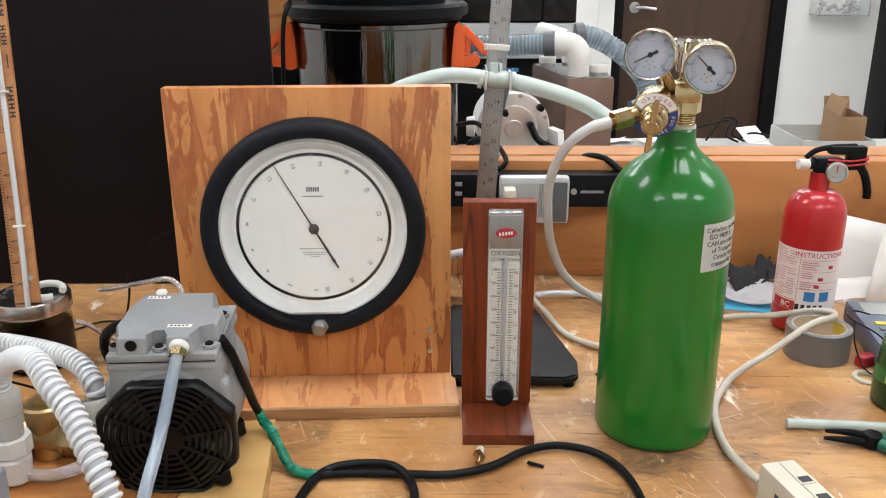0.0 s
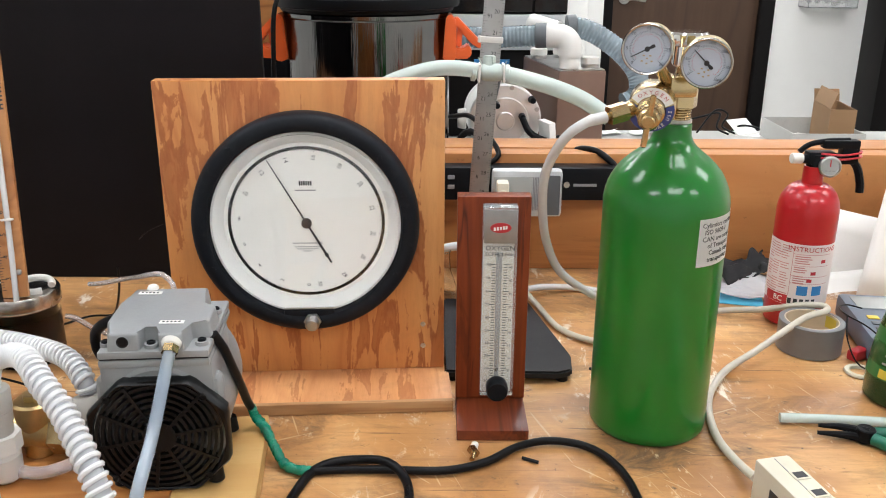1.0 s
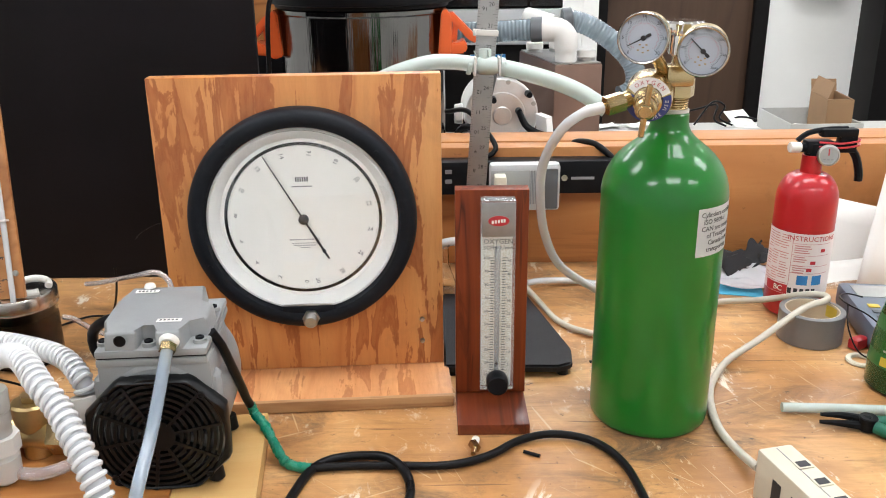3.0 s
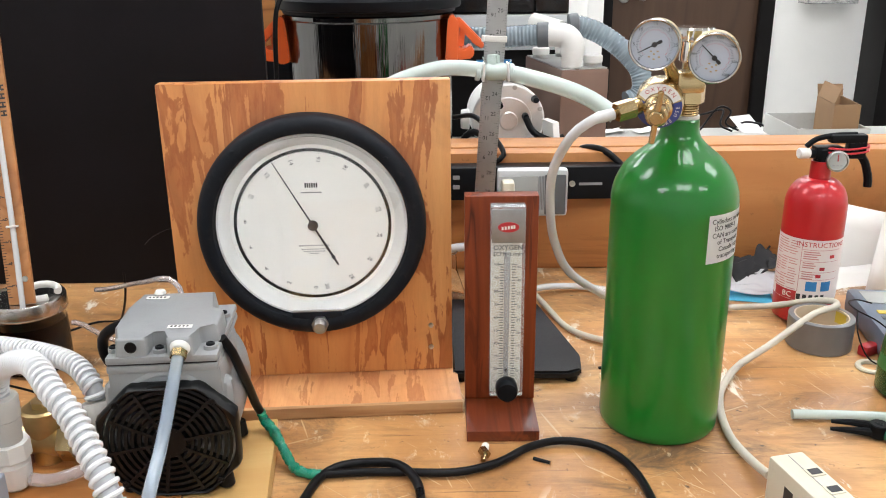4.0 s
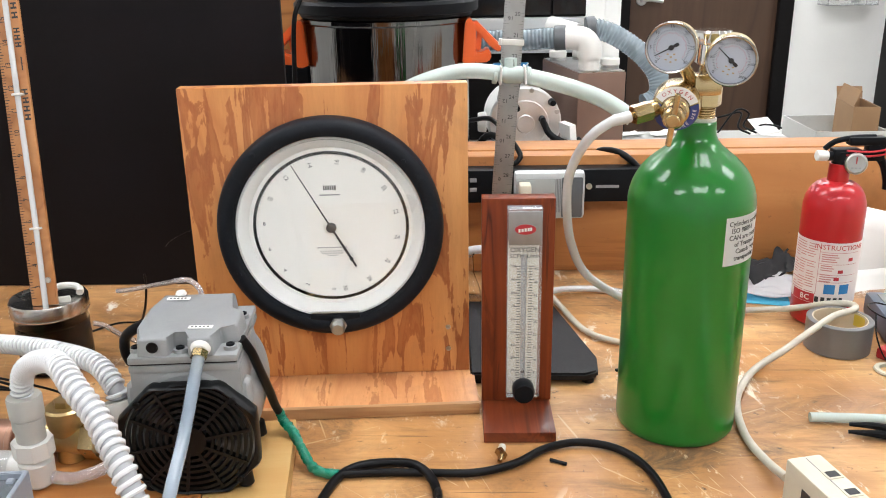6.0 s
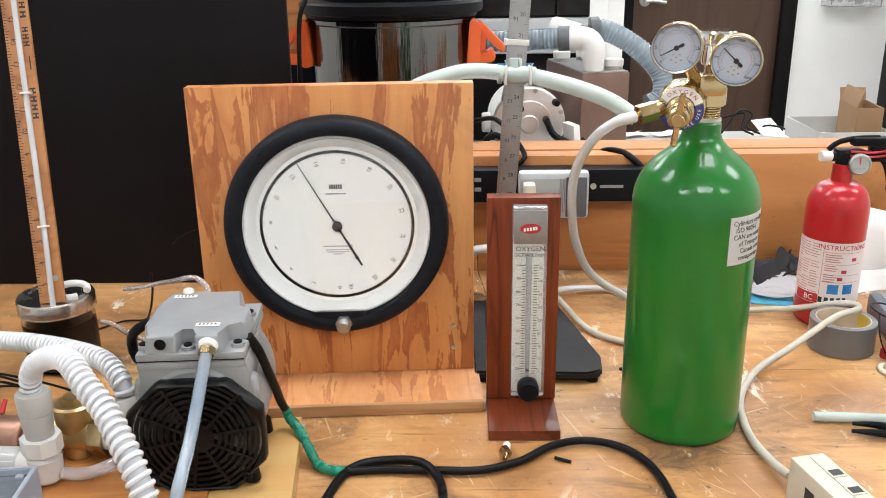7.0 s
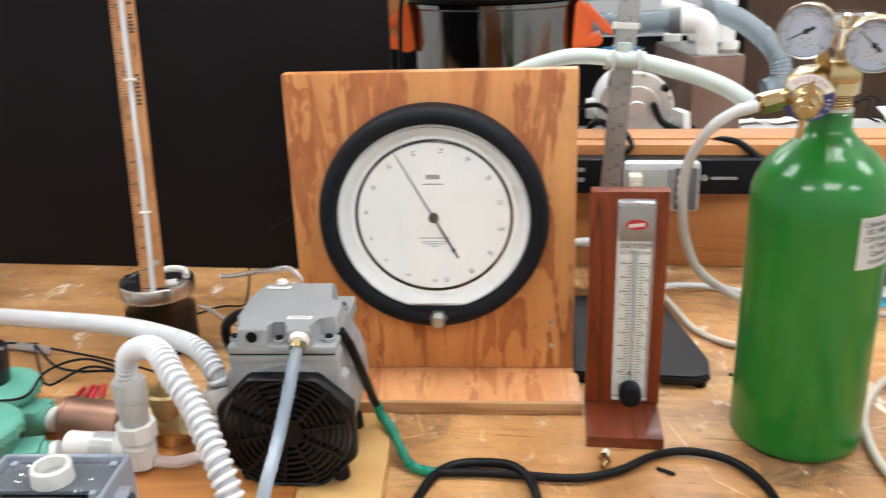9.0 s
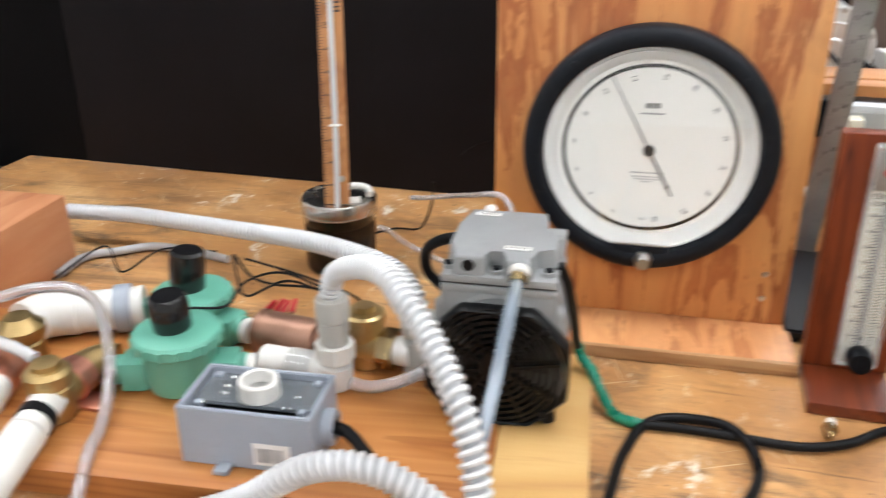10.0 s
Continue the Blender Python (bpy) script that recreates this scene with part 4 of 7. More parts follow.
for k in range(46):
    z = 0.043 - k * 0.0029
    w = 0.0036 if k % 5 else 0.0056
    for x0, x1 in ((-0.0042 - w, -0.0042), (0.0042, 0.0042 + w)):
        box(bm, x0, x1, -0.0204, -0.0201, z - 0.00035, z + 0.00035)
tagged(part("graduations", bm, M_PRINT, flow, "black scale lines", 0), kind="stuff")
for k in range(10):
    z = 0.043 - k * 0.0145
    words("numeral", str(100 - 10 * k), 0.0042, pose(-0.0116, -0.0203, z, 90, 0, 0), M_PRINT, flow)
    if k < 9:
        words("numeral", str(45 - 5 * k), 0.0040, pose(0.0114, -0.0203, z - 0.003, 90, 0, 0), M_PRINT, flow)
part("bore", rod(B(), (0, -0.0065, -0.098), (0, -0.0065, 0.052), 0.0022, 0.0030), M_BORE, flow, "tapered measuring bore")
part("float", lathe(B(), [(0, -0.0025), (0.0019, -0.0012), (0.0019, 0.0012), (0, 0.0025)], 16, at((0, -0.0097, -0.078))), M_PRINT, flow, "small black float")
bm = lathe(B(), [(0.0105, 0.0), (0.0115, 0.002), (0.0115, 0.014), (0.0100, 0.0175), (0, 0.0178)], 36, pose(0, -0.0205, -0.0925, 90, 0, 0))
part("valve_knob", bm, M_BLACK, flow, "round black valve knob")
part("valve_stem", rod(B(), (0, -0.0205, -0.0925), (0, -0.0005, -0.0925), 0.004), M_BRASS, flow)

# ---- support stand with steel rule ----
stand = thing("support_stand", "black cast support stand base with a chrome rod", "stand", pose(0.08, 1.03, 0))
bm = prism(B(), [(0.018, 0.922), (0.150, 0.918), (0.166, 0.926), (0.170, 0.965), (0.134, 1.132), (0.018, 1.140)], 0.006, 0.0155)
bmesh.ops.bevel(bm, geom=list(bm.edges), offset=0.0025, segments=2, affect="EDGES")
wpart("base", bm, M_CASTBLACK, stand, "tapered black base plate")
for x, y in ((0.028, 0.932), (0.155, 0.93), (0.12, 1.12), (0.03, 1.128)):
    wpart("rubber_foot", rod(B(), (x, y, 0.0005), (x, y, 0.0062), 0.007), M_RUBBER, stand)
wpart("rod", rod(B(), (0.060, 1.142 - 0.012, 0.0155), (0.078, 1.142, 0.60), 0.0048, seg=18), M_CHROME, stand, "slim chrome rod")
rule = thing("steel_rule", "worn steel rule tied upright to the stand rod", "ruler", face_to((0.0705, 1.124, 0.288), (0, -1, 0), (0.062, 0, 1)))
part("blade", box(B(), -0.0127, 0.0127, -0.2695, 0.33, -0.0006, 0.0006, 0.0002), M_RULE, rule)
bm = B()
for k in range(-84, 104):
    y = (k / 8) * 0.0254
    w = 0.0062 if k % 8 == 0 else 0.0042 if k % 4 == 0 else 0.0027
    box(bm, -0.0126, -0.0126 + w, y - 0.00013, y + 0.00013, 0.0007, 0.0008)
    box(bm, 0.0126 - w, 0.0126, y - 0.00013, y + 0.00013, 0.0007, 0.0008)
tagged(part("graduations", bm, M_PRINT, rule, "etched black inch marks", 0), kind="stuff")
for k in range(-6, 13):
    words("numeral", str(12 + k - 1), 0.0070, pose(-0.0040, (k - 0.5) * 0.0254 - 0.0060, 0.0007, 0, 0, 180), M_PRINT, rule)
    words("numeral", str(24 - k + 1), 0.0070, pose(0.0040, (k - 0.5) * 0.0254 - 0.0010, 0.0007, 0, 0, 0), M_PRINT, rule)
bm = B()
box(bm, -0.0145, 0.0145, 0.076, 0.083, -0.004, 0.0025, 0.0008)
box(bm, -0.017, -0.013, 0.0755, 0.0835, -0.002, 0.004, 0.0008)
part("cable_tie", bm, M_PVC, rule, "white nylon cable tie")
tee = thing("tube_tee", "cloudy white plastic tee joining silicone tubes", "tube fitting", pose(0.073, 1.112, 0.329))
bm = rod(B(), (-0.022, 0, 0.001), (0.026, 0, -0.002), 0.0085, bevel=0.001)
rod(bm, (0, 0, 0), (0, 0.004, 0.020), 0.008, bevel=0.001)
for x in (-0.019, 0.021):
    rod(bm, (x - 0.003, 0, 0), (x + 0.003, 0, -0.001), 0.0105, bevel=0.001)
lathe(bm, [(0.0, -0.0125), (0.0095, -0.0125), (0.0110, -0.009), (0.0110, 0.009), (0.0095, 0.0125), (0.0, 0.0125)], 24, pose(0.003, 0, 0, 0, 90, 0))
for px, pz, qx, qz in ((-0.010, 0.010, -0.014, 0.019), (0.004, 0.011, 0.003, 0.020), (0.017, 0.009, 0.021, 0.015)):
    box(bm, -0.0012, 0.0012, -0.0007, 0.0007, 0.0, math.hypot(qx - px, qz - pz), 0.0003, aim((px, -0.006, pz), (qx, -0.007, qz)))
part("body", bm, M_SILICONE, tee)
for x, a in ((-0.0125, 4), (0.0175, -3)):
    part("tie", box(B(), -0.0014, 0.0014, -0.0112, 0.0108, -0.0112, 0.0112, 0.001, at((x, 0, 0)) @ pose(0, 0, 0, 0, a, 0)), M_PVC, tee, "pale cable tie")


def hose(name, label, pts, r, material, seg=14, ridge=0.0, pitch=0.006, category="tube", step=0.008, group=""):
    return single(name, tube(B(), pts, r, seg, step, ridge, pitch), material, label, category, group=group, smooth=60)


hose("silicone_tube", "thick milky silicone tube arching over the plywood board", [(-0.13, 1.06, 0.246), (-0.085, 1.085, 0.296), (-0.05, 1.10, 0.318), (0.0, 1.108, 0.333), (0.035, 1.112, 0.334), (0.058, 1.112, 0.331)], 0.0095, M_SILICONE)
hose("silicone_tube", "thick milky silicone tube sloping from the tee", [(0.091, 1.112, 0.327), (0.115, 1.11, 0.322), (0.155, 1.105, 0.311), (0.19, 1.10, 0.297), (0.222, 1.09, 0.277)], 0.0105, M_SILICONE)
hose("thin_tube", "thin milky vinyl tube from the regulator barb", [(0.161, 0.801, 0.333), (0.152, 0.7984, 0.3311), (0.143, 0.7957, 0.3290), (0.1255, 0.806, 0.312), (0.115, 0.845, 0.271), (0.117, 0.875, 0.225), (0.127, 0.905, 0.177), (0.149, 0.935, 0.131), (0.194, 0.965, 0.091), (0.250, 1.000, 0.050), (0.300, 1.010, 0.012)], lambda run: 0.0054 if run < 0.016 else 0.0047, M_MILKY)
hose("thin_tube", "thin ivory tube lying on the bench", [(0.137, 1.168, 0.010), (0.148, 1.135, 0.007), (0.169, 1.062, 0.0055), (0.205, 1.025, 0.0055), (0.26, 1.01, 0.0055), (0.32, 1.03, 0.0055)], 0.0040, M_CORD)
hose("thin_tube", "thin milky tube curving on the bench", [(0.137, 1.172, 0.016), (0.165, 1.19, 0.012), (0.215, 1.20, 0.0065), (0.28, 1.17, 0.0065)], 0.0046, M_MILKY)
hose("thin_tube", "short milky tube behind the plywood board", [(0.075, 1.19, 0.062), (0.045, 1.185, 0.075), (0.01, 1.19, 0.068), (-0.05, 1.2, 0.04), (-0.1, 1.2, 0.0062)], 0.0062, M_MILKY)
flask = thing("glass_flask", "small clear glass flask behind the board", "flask", pose(0.018, 1.175, 0))
part("body", lathe(B(), [(0, 0.0005), (0.022, 0.0005), (0.024, 0.004), (0.010, 0.045), (0.009, 0.07), (0.011, 0.072), (0.009, 0.0715), (0.008, 0.07), (0.009, 0.045), (0.022, 0.005), (0, 0.002)], 32, closed=False), M_GLASS, flask)

# ---- power bar and digital display on the bench back ----
bar = thing("power_bar", "long black power bar screwed to the bench back", "power strip", pose(0.13, 1.294, 0.12))
wpart("body", box(B(), -0.16, 0.285, 1.262, 1.2945, 0.121, 0.170, 0.002), M_BLACK, bar)
wpart("mark", box(B(), 0.209, 0.243, 1.2612, 1.2617, 0.1425, 0.1465), M_GREYINK, bar, "small silver maker's mark")
bm = lathe(B(), [(0.0, 0), (0.0045, 0), (0.0045, 0.002), (0.0025, 0.002), (0.0025, 0.0005), (0, 0.0005)], 20, pose(0.199, 1.262, 0.145, 90, 0, 0), closed=False)
wpart("jack", bm, M_STEEL, bar, "round steel socket")
for z in (0.153, 0.1385):
    wpart("outlet", box(B(), 0.024, 0.034, 1.2605, 1.2618, z, z + 0.006, 0.001), M_GREYINK, bar)
for z in (0.149, 0.142, 0.135):
    wpart("outlet", box(B(), 0.163, 0.170, 1.2605, 1.2618, z, z + 0.003), M_GREYINK, bar)
disp = thing("digital_meter", "silver grey digital panel meter clipped to the power bar", "meter", pose(0.14, 1.258, 0.1))
bm = box(B(), 0.088, 0.190, 1.238, 1.2605, 0.102, 0.172, 0.006)
wpart("case", bm, M_SILVERPLAS, disp)
wpart("display", box(B(), 0.090, 0.146, 1.2365, 1.2378, 0.112, 0.163, 0.001), M_LCD, disp, "pale grey display window")
for k in range(4):
    wpart("rib", box(B(), 0.147 + 0.0022 * k, 0.148 + 0.0022 * k, 1.2368, 1.2379, 0.113, 0.163), M_GREYINK, disp)
keys = wpart("keypad", box(B(), 0.156, 0.186, 1.2362, 1.2378, 0.106, 0.165, 0.002), M_GREYKEY, disp, "dark grey keypad strip")
for k in range(4):
    wpart("button", box(B(), 0.159, 0.165, 1.2348, 1.2361, 0.150 - 0.0115 * k, 0.155 - 0.0115 * k, 0.001), M_SILVERPLAS, keys)
plug = thing("outlet_plug", "small ivory plug standing in front of the panel meter", "plug", pose(0.102, 1.222, 0.14))
part("body", box(B(), -0.0085, 0.0085, -0.010, 0.0145, -0.008, 0.020, 0.003), M_IVORY, plug)
part("stub", rod(B(), (0, -0.010, 0.006), (0, -0.013, 0.006), 0.005, bevel=0.0008), M_IVORY, plug)
hose("black_cable", "black power cord arching over the bench back", [(0.285, 1.278, 0.150), (0.270, 1.285, 0.171), (0.249, 1.300, 0.186), (0.229, 1.325, 0.185), (0.213, 1.345, 0.175), (0.203, 1.41, 0.165)], 0.005, M_RUBBER)
hose("black_cable", "black cord hanging behind the steel rule", [(0.075, 1.29, 0.165), (0.10, 1.292, 0.182), (0.085, 1.33, 0.205), (0.06, 1.40, 0.22), (0.03, 1.5, 0.2)], 0.004, M_RUBBER)

# ---- fire extinguisher ----
EX, EY = 0.4905, 1.105
ext = thing("fire_extinguisher", "small red fire extinguisher with a printed paper label", "fire extinguisher", pose(EX, EY, 0.0010))
E = 0.0382
prof = [(0.02, -0.0005), (E - 0.006, -0.0005), (E - 0.001, 0.003), (E, 0.009), (E, 0.154)]
for k in range(1, 10):
    a = radians(90 * k / 9)
    prof.append((0.013 + (E - 0.013) * math.cos(a), 0.154 + 0.037 * math.sin(a)))
prof += [(0.0125, 0.213), (0, 0.213)]
part("shell", lathe(B(), prof, 64), M_RED, ext, "glossy red painted shell")


def wrap_patch(radius, a0, a1, z0, z1, n=18):
    bm = B()
    cols = []
    for i in range(n + 1):
        a = radians(a0 + (a1 - a0) * i / n)
        d = Vector((math.cos(a), math.sin(a), 0)) * radius
        cols.append((bm.verts.new(d + Vector((0, 0, z0))), bm.verts.new(d + Vector((0, 0, z1)))))
    for p, q in zip(cols, cols[1:]):
        bm.faces.new((p[0], q[0], q[1], p[1]))
    return bm


lab = part("paper_label", wrap_patch(E + 0.0004, -200, 20, 0.034, 0.118, 40), M_EXTLABEL, ext, "white instruction label with red print")
bm = B()
for k in range(20):
    z = 0.114 - k * 0.0034
    for b0 in (-186, -168, -150):
        if random.random() < 0.9:
            piece = wrap_patch(E + 0.0006, b0, b0 + random.uniform(12, 20), z - 0.0011, z, 3)
            me_tmp = bpy.data.meshes.new("tmp")
            piece.to_mesh(me_tmp)
            piece.free()
            bm.from_mesh(me_tmp)
            bpy.data.meshes.remove(me_tmp)
part("column_rule", wrap_patch(E + 0.0007, -127.5, -126.5, 0.047, 0.1165, 2), M_PALERED, lab, "thin red column rule")
for z in (0.1045, 0.0890, 0.0745, 0.0645):
    part("row_rule", wrap_patch(E + 0.0007, -126, -52, z, z + 0.0006, 12), M_PALERED, lab, "thin red row rule")
for a, z in ((-92, 0.0775), (-98, 0.0675), (-74, 0.0935)):
    part("drawing", wrap_patch(E + 0.0007, a, a + 10, z, z + 0.0045, 4), M_REDINK, lab, "small red drawing")
for k in range(13):
    if k in (4, 8):
        continue
    z = 0.1025 - k * 0.0030
    piece = wrap_patch(E + 0.0006, -123, -123 + random.uniform(18, 32), z - 0.0014, z, 4)
    me_tmp = bpy.data.meshes.new("tmp")
    piece.to_mesh(me_tmp)
    piece.free()
    bm.from_mesh(me_tmp)
    bpy.data.meshes.remove(me_tmp)
tagged(part("fine_print", bm, M_PALERED, lab, "rows of small red print", 0), kind="stuff")
wrapped_words("title", "INSTRUCTIONS", 0.0092, radians(-90), 0.1115, lab, E + 0.0004, M_REDINK)
part("red_patch", wrap_patch(E + 0.0007, -178, -128, 0.0345, 0.047, 10), M_REDINK, lab, "red class patch")
wrapped_words("class_letters", "BC", 0.0105, radians(-146), 0.0405, lab, E + 0.0006, M_WHITE)
for a in (-113, -85):
    part("pictogram", wrap_patch(E + 0.0007, a, a + 20, 0.049, 0.062, 6), M_BLUESIGN, lab, "blue pictogram square")
bm = B()
for k in range(5):
    piece = wrap_patch(E + 0.0007, -127 + k * 11, -120 + k * 11, 0.0365, 0.0440, 3)
    me_tmp = bpy.data.meshes.new("tmp")
    piece.to_mesh(me_tmp)
    piece.free()
    bm.from_mesh(me_tmp)
    bpy.data.meshes.remove(me_tmp)
part("maker_mark", bm, M_PRINT, lab, "bold black maker's mark drawn as bars", 0)
bm = rod(B(), (0, 0, 0.208), (0, 0, 0.230), 0.0105, bevel=0.002)
box(bm, -0.012, 0.022, -0.009, 0.009, 0.216, 0.232, 0.002)
part("valve_head", bm, M_BLACK, ext, "black plastic valve head")
bm = rod(B(), (-0.008, -0.002, 0.222), (-0.018, -0.002, 0.223), 0.006)
part("nozzle", bm, M_BLACK, ext)
part("nozzle_tip", rod(B(), (-0.018, -0.002, 0.223), (-0.032, -0.003, 0.2235), 0.0068, bevel=0.0008), M_PVC, ext, "white nozzle tip")
bm = tube(B(), [(-0.022, 0.0, 0.231), (-0.010, 0.0, 0.2405), (0.012, 0.0, 0.245), (0.04, 0.0, 0.246)], 0.0036, 10, 0.004)
box(bm, 0.006, 0.052, -0.008, 0.008, 0.236, 0.247, 0.003)
part("lever", bm, M_BLACK, ext, "black squeeze lever")
bm = tube(B(), [(0.018, 0, 0.224), (0.040, 0, 0.224), (0.054, 0, 0.212), (0.062, 0, 0.190), (0.063, 0, 0.178)], 0.0052, 10, 0.004)
box(bm, 0.030, 0.052, -0.007, 0.007, 0.216, 0.238, 0.002)
part("carry_handle", bm, M_BLACK, ext, "curved black carrying handle")
for z in (0.2255, 0.231):
    part("safety_cord", tube(B(), [(0.002, -0.011, z), (0.03, -0.0105, z - 0.002), (0.052, -0.0105, z + 0.001), (0.056, 0.0, z + 0.002)], 0.0014, 8, 0.004), M_REDPLAS, ext, "red plastic safety tie")
m = face_to((0.013, -0.0165, 0.2155), (-0.15, -1, 0.1))
eg = part("pressure_dial", lathe(B(), [(0, -0.008), (0.0125, -0.008), (0.0135, -0.004), (0.0135, 0.001), (0.0115, 0.0022), (0.0112, 0.0), (0, 0.0)], 36, m, closed=False), M_STEEL, ext, "round steel pressure dial")
part("face", lathe(B(), [(0, 0.0004), (0.0105, 0.0004), (0.0105, 0.0001)], 32, m, closed=False), M_LCD, eg)
part("needle", box(B(), -0.0007, 0.0007, 0.0, 0.0085, 0.0006, 0.0010, m=m), M_REDINK, eg)
for i in range(3):
    part("tick", box(B(), -0.006 + 0.0045 * i, -0.003 + 0.0045 * i, -0.006, -0.0045, 0.0006, 0.0009, m=m), M_GREYINK, eg)

# ---- duct tape, cord, outlet strip ----
tape = thing("duct_tape_roll", "half-used roll of grey duct tape lying flat", "tape roll", pose(0.477, 1.016, 0))
part("tape", lathe(B(), [(0.0325, 0.0006), (0.0380, 0.0006), (0.0388, 0.0013), (0.0388, 0.0390), (0.0380, 0.0396), (0.0325, 0.0398), (0.0325, 0.0006)], 64, closed=False), M_DUCT, tape, "silver-grey wound tape")
part("core", lathe(B(), [(0.0308, 0.0006), (0.0324, 0.0006), (0.0324, 0.0395), (0.0308, 0.0395), (0.0308, 0.0006)], 48, closed=False), M_TAN, tape, "tan cardboard core")
part("core_print", wrap_patch(0.0306, -2, 34, 0.022, 0.037, 10), M_YELLOW, tape, "yellow printed patch inside the core")
CORD = [(0.30, 1.07, 0.006), (0.385, 1.116, 0.006), (0.442, 1.096, 0.018), (0.480, 1.064, 0.038), (0.500, 1.050, 0.0440), (0.505, 1.040, 0.0446), (0.497, 1.028, 0.0446), (0.466, 1.010, 0.0446), (0.430, 0.988, 0.034), (0.396, 0.970, 0.020), (0.352, 0.943, 0.0075), (0.322, 0.900, 0.0056), (0.308, 0.868, 0.0056), (0.299, 0.83, 0.0056), (0.296, 0.788, 0.0056), (0.301, 0.745, 0.008), (0.305, 0.712, 0.014)]
hose("ivory_cord", "grubby ivory power cord looping over the duct tape", CORD, 0.0042, M_CORD)
m_strip = pose(0.3085, 0.692, 0, 0, 0, 13)
ps = thing("outlet_strip", "ivory plastic outlet strip lying on the bench", "power strip", m_strip)
part("body", box(B(), -0.0165, 0.0165, -0.32, 0.0, 0.0005, 0.050, 0.0025), M_IVORY, ps)
part("seam", box(B(), -0.0005, 0.0003, -0.318, -0.004, 0.0501, 0.0504), M_GREYINK, ps)
for k in range(6):
    y = -0.032 - 0.026 * k
    so = part("outlet", box(B(), -0.001, 0.0135, y - 0.006, y + 0.006, 0.0500, 0.0512, 0.0005), M_IVORY, ps, "raised outlet")
    part("slot", box(B(), 0.001, 0.0115, y - 0.004, y + 0.004, 0.0511, 0.0515), M_PRINT, so, "dark outlet slot")
    part("slot", box(B(), -0.0169, -0.0166, y - 0.006, y + 0.006, 0.016, 0.036), M_PRINT, ps, "dark side slot")

# ---- right-hand clutter ----
def crumple(name, nx, ny, sx, sy, height, seed, material, label, category, m, thick=0.0012):
    """A crumpled sheet: a grid thrown into folds."""
    bm = B()
    grid = []
    for j in range(ny + 1):
        row = []
        for i in range(nx + 1):
            u, v = i / nx - 0.5, j / ny - 0.5
            p = Vector((u * sx, v * sy, 0))
            n1 = noise.noise(Vector((u * 2.6 + seed, v * 2.6, seed)))
            n2 = noise.noise(Vector((u * 5, v * 5 + seed, 2.0)))
            edge = 1.0 - 0.55 * max(abs(u), abs(v)) * 2
            p.z = 0.002 + height * max(0.0, (0.55 + 0.8 * n1 + 0.35 * abs(n2)) * edge)
            p.x += 0.012 * n2
            p.y += 0.012 * n1
            row.append(bm.verts.new(p))
        grid.append(row)
    for a, b in zip(grid, grid[1:]):
        for i in range(nx):
            bm.faces.new((a[i], a[i + 1], b[i + 1], b[i]))
    ob = single(name, bm, material, label, category, m, smooth=50)
    sol = ob.modifiers.new("thickness", "SOLIDIFY")
    sol.thickness = thick
    return ob


crumple("black_glove", 26, 20, 0.10, 0.075, 0.064, 3.1, M_CLOTH, "crumpled black cloth glove against the bench back", "glove", pose(0.472, 1.247, 0.0, 0, 0, 12))
crumple("plastic_bag", 26, 18, 0.12, 0.085, 0.026, 7.7, M_BAG, "crumpled clear plastic bag on the bench", "plastic bag", pose(0.466, 1.205, 0.0022, 0, 0, -8), 0.0006)
single("blue_slip", box(B(), -0.035, 0.035, -0.02, 0.02, 0.0006, 0.0014), M_BLUEPAPER, "bright blue paper slip under the bag", "paper", pose(0.438, 1.172, 0, 0, 0, -14))
# papers standing against the bench back
def sheet(w, h, bend, m, label):
    bm = B()
    n = 14
    cols = []
    for i in range(n + 1):
        u = i / n
        cols.append([bm.verts.new((u * w, bend * math.sin(math.pi * (u * 0.9 + 0.2 * v)), v * h)) for v in (0, 0.25, 0.5, 0.75, 1)])
    for p, q in zip(cols, cols[1:]):
        for k in range(4):
            bm.faces.new((p[k], q[k], q[k + 1], p[k + 1]))
    ob = single("paper_sheet", bm, M_WHITE, label, "paper", m, group="loose papers", smooth=60)
    sol = ob.modifiers.new("thickness", "SOLIDIFY")
    sol.thickness = 0.0003


sheet(0.28, 0.24, 0.012, pose(0.603, 1.165, 0.001, -14, 16, 3), "white paper sheet leaning behind the fire extinguisher")
sheet(0.20, 0.13, 0.02, pose(0.548, 1.212, 0.001, -20, 12, -4), "curled white paper behind the fire extinguisher")
sheet(0.16, 0.05, 0.012, pose(0.545, 1.18, 0.001, -55, 0, 6), "folded grey-white paper lying by the extinguisher")
mm = thing("multimeter", "blue-grey handheld multimeter lying on the bench", "multimeter", pose(0.585, 1.03, 0, 0, 0, -8))
part("case", box(B(), -0.044, 0.044, -0.085, 0.085, 0.0006, 0.034, 0.008), M_METER, mm)
part("screen", box(B(), -0.032, 0.032, 0.030, 0.070, 0.0341, 0.0352, 0.001), M_LCD, mm, "grey display")
for i in range(3):
    for j in range(4):
        part("button", box(B(), -0.03 + 0.022 * i, -0.016 + 0.022 * i, -0.005 - 0.018 * j, 0.005 - 0.018 * j, 0.0341, 0.0358, 0.001), M_YELLOW if (i, j) == (0, 0) else M_GREYKEY, mm)
hose("test_lead", "thin black test lead looping from the multimeter", [(0.56, 0.97, 0.02), (0.53, 0.98, 0.045), (0.512, 1.0, 0.052), (0.515, 1.03, 0.05), (0.535, 1.05, 0.045), (0.555, 1.05, 0.04)], 0.0010, M_RUBBER, 8, step=0.005)
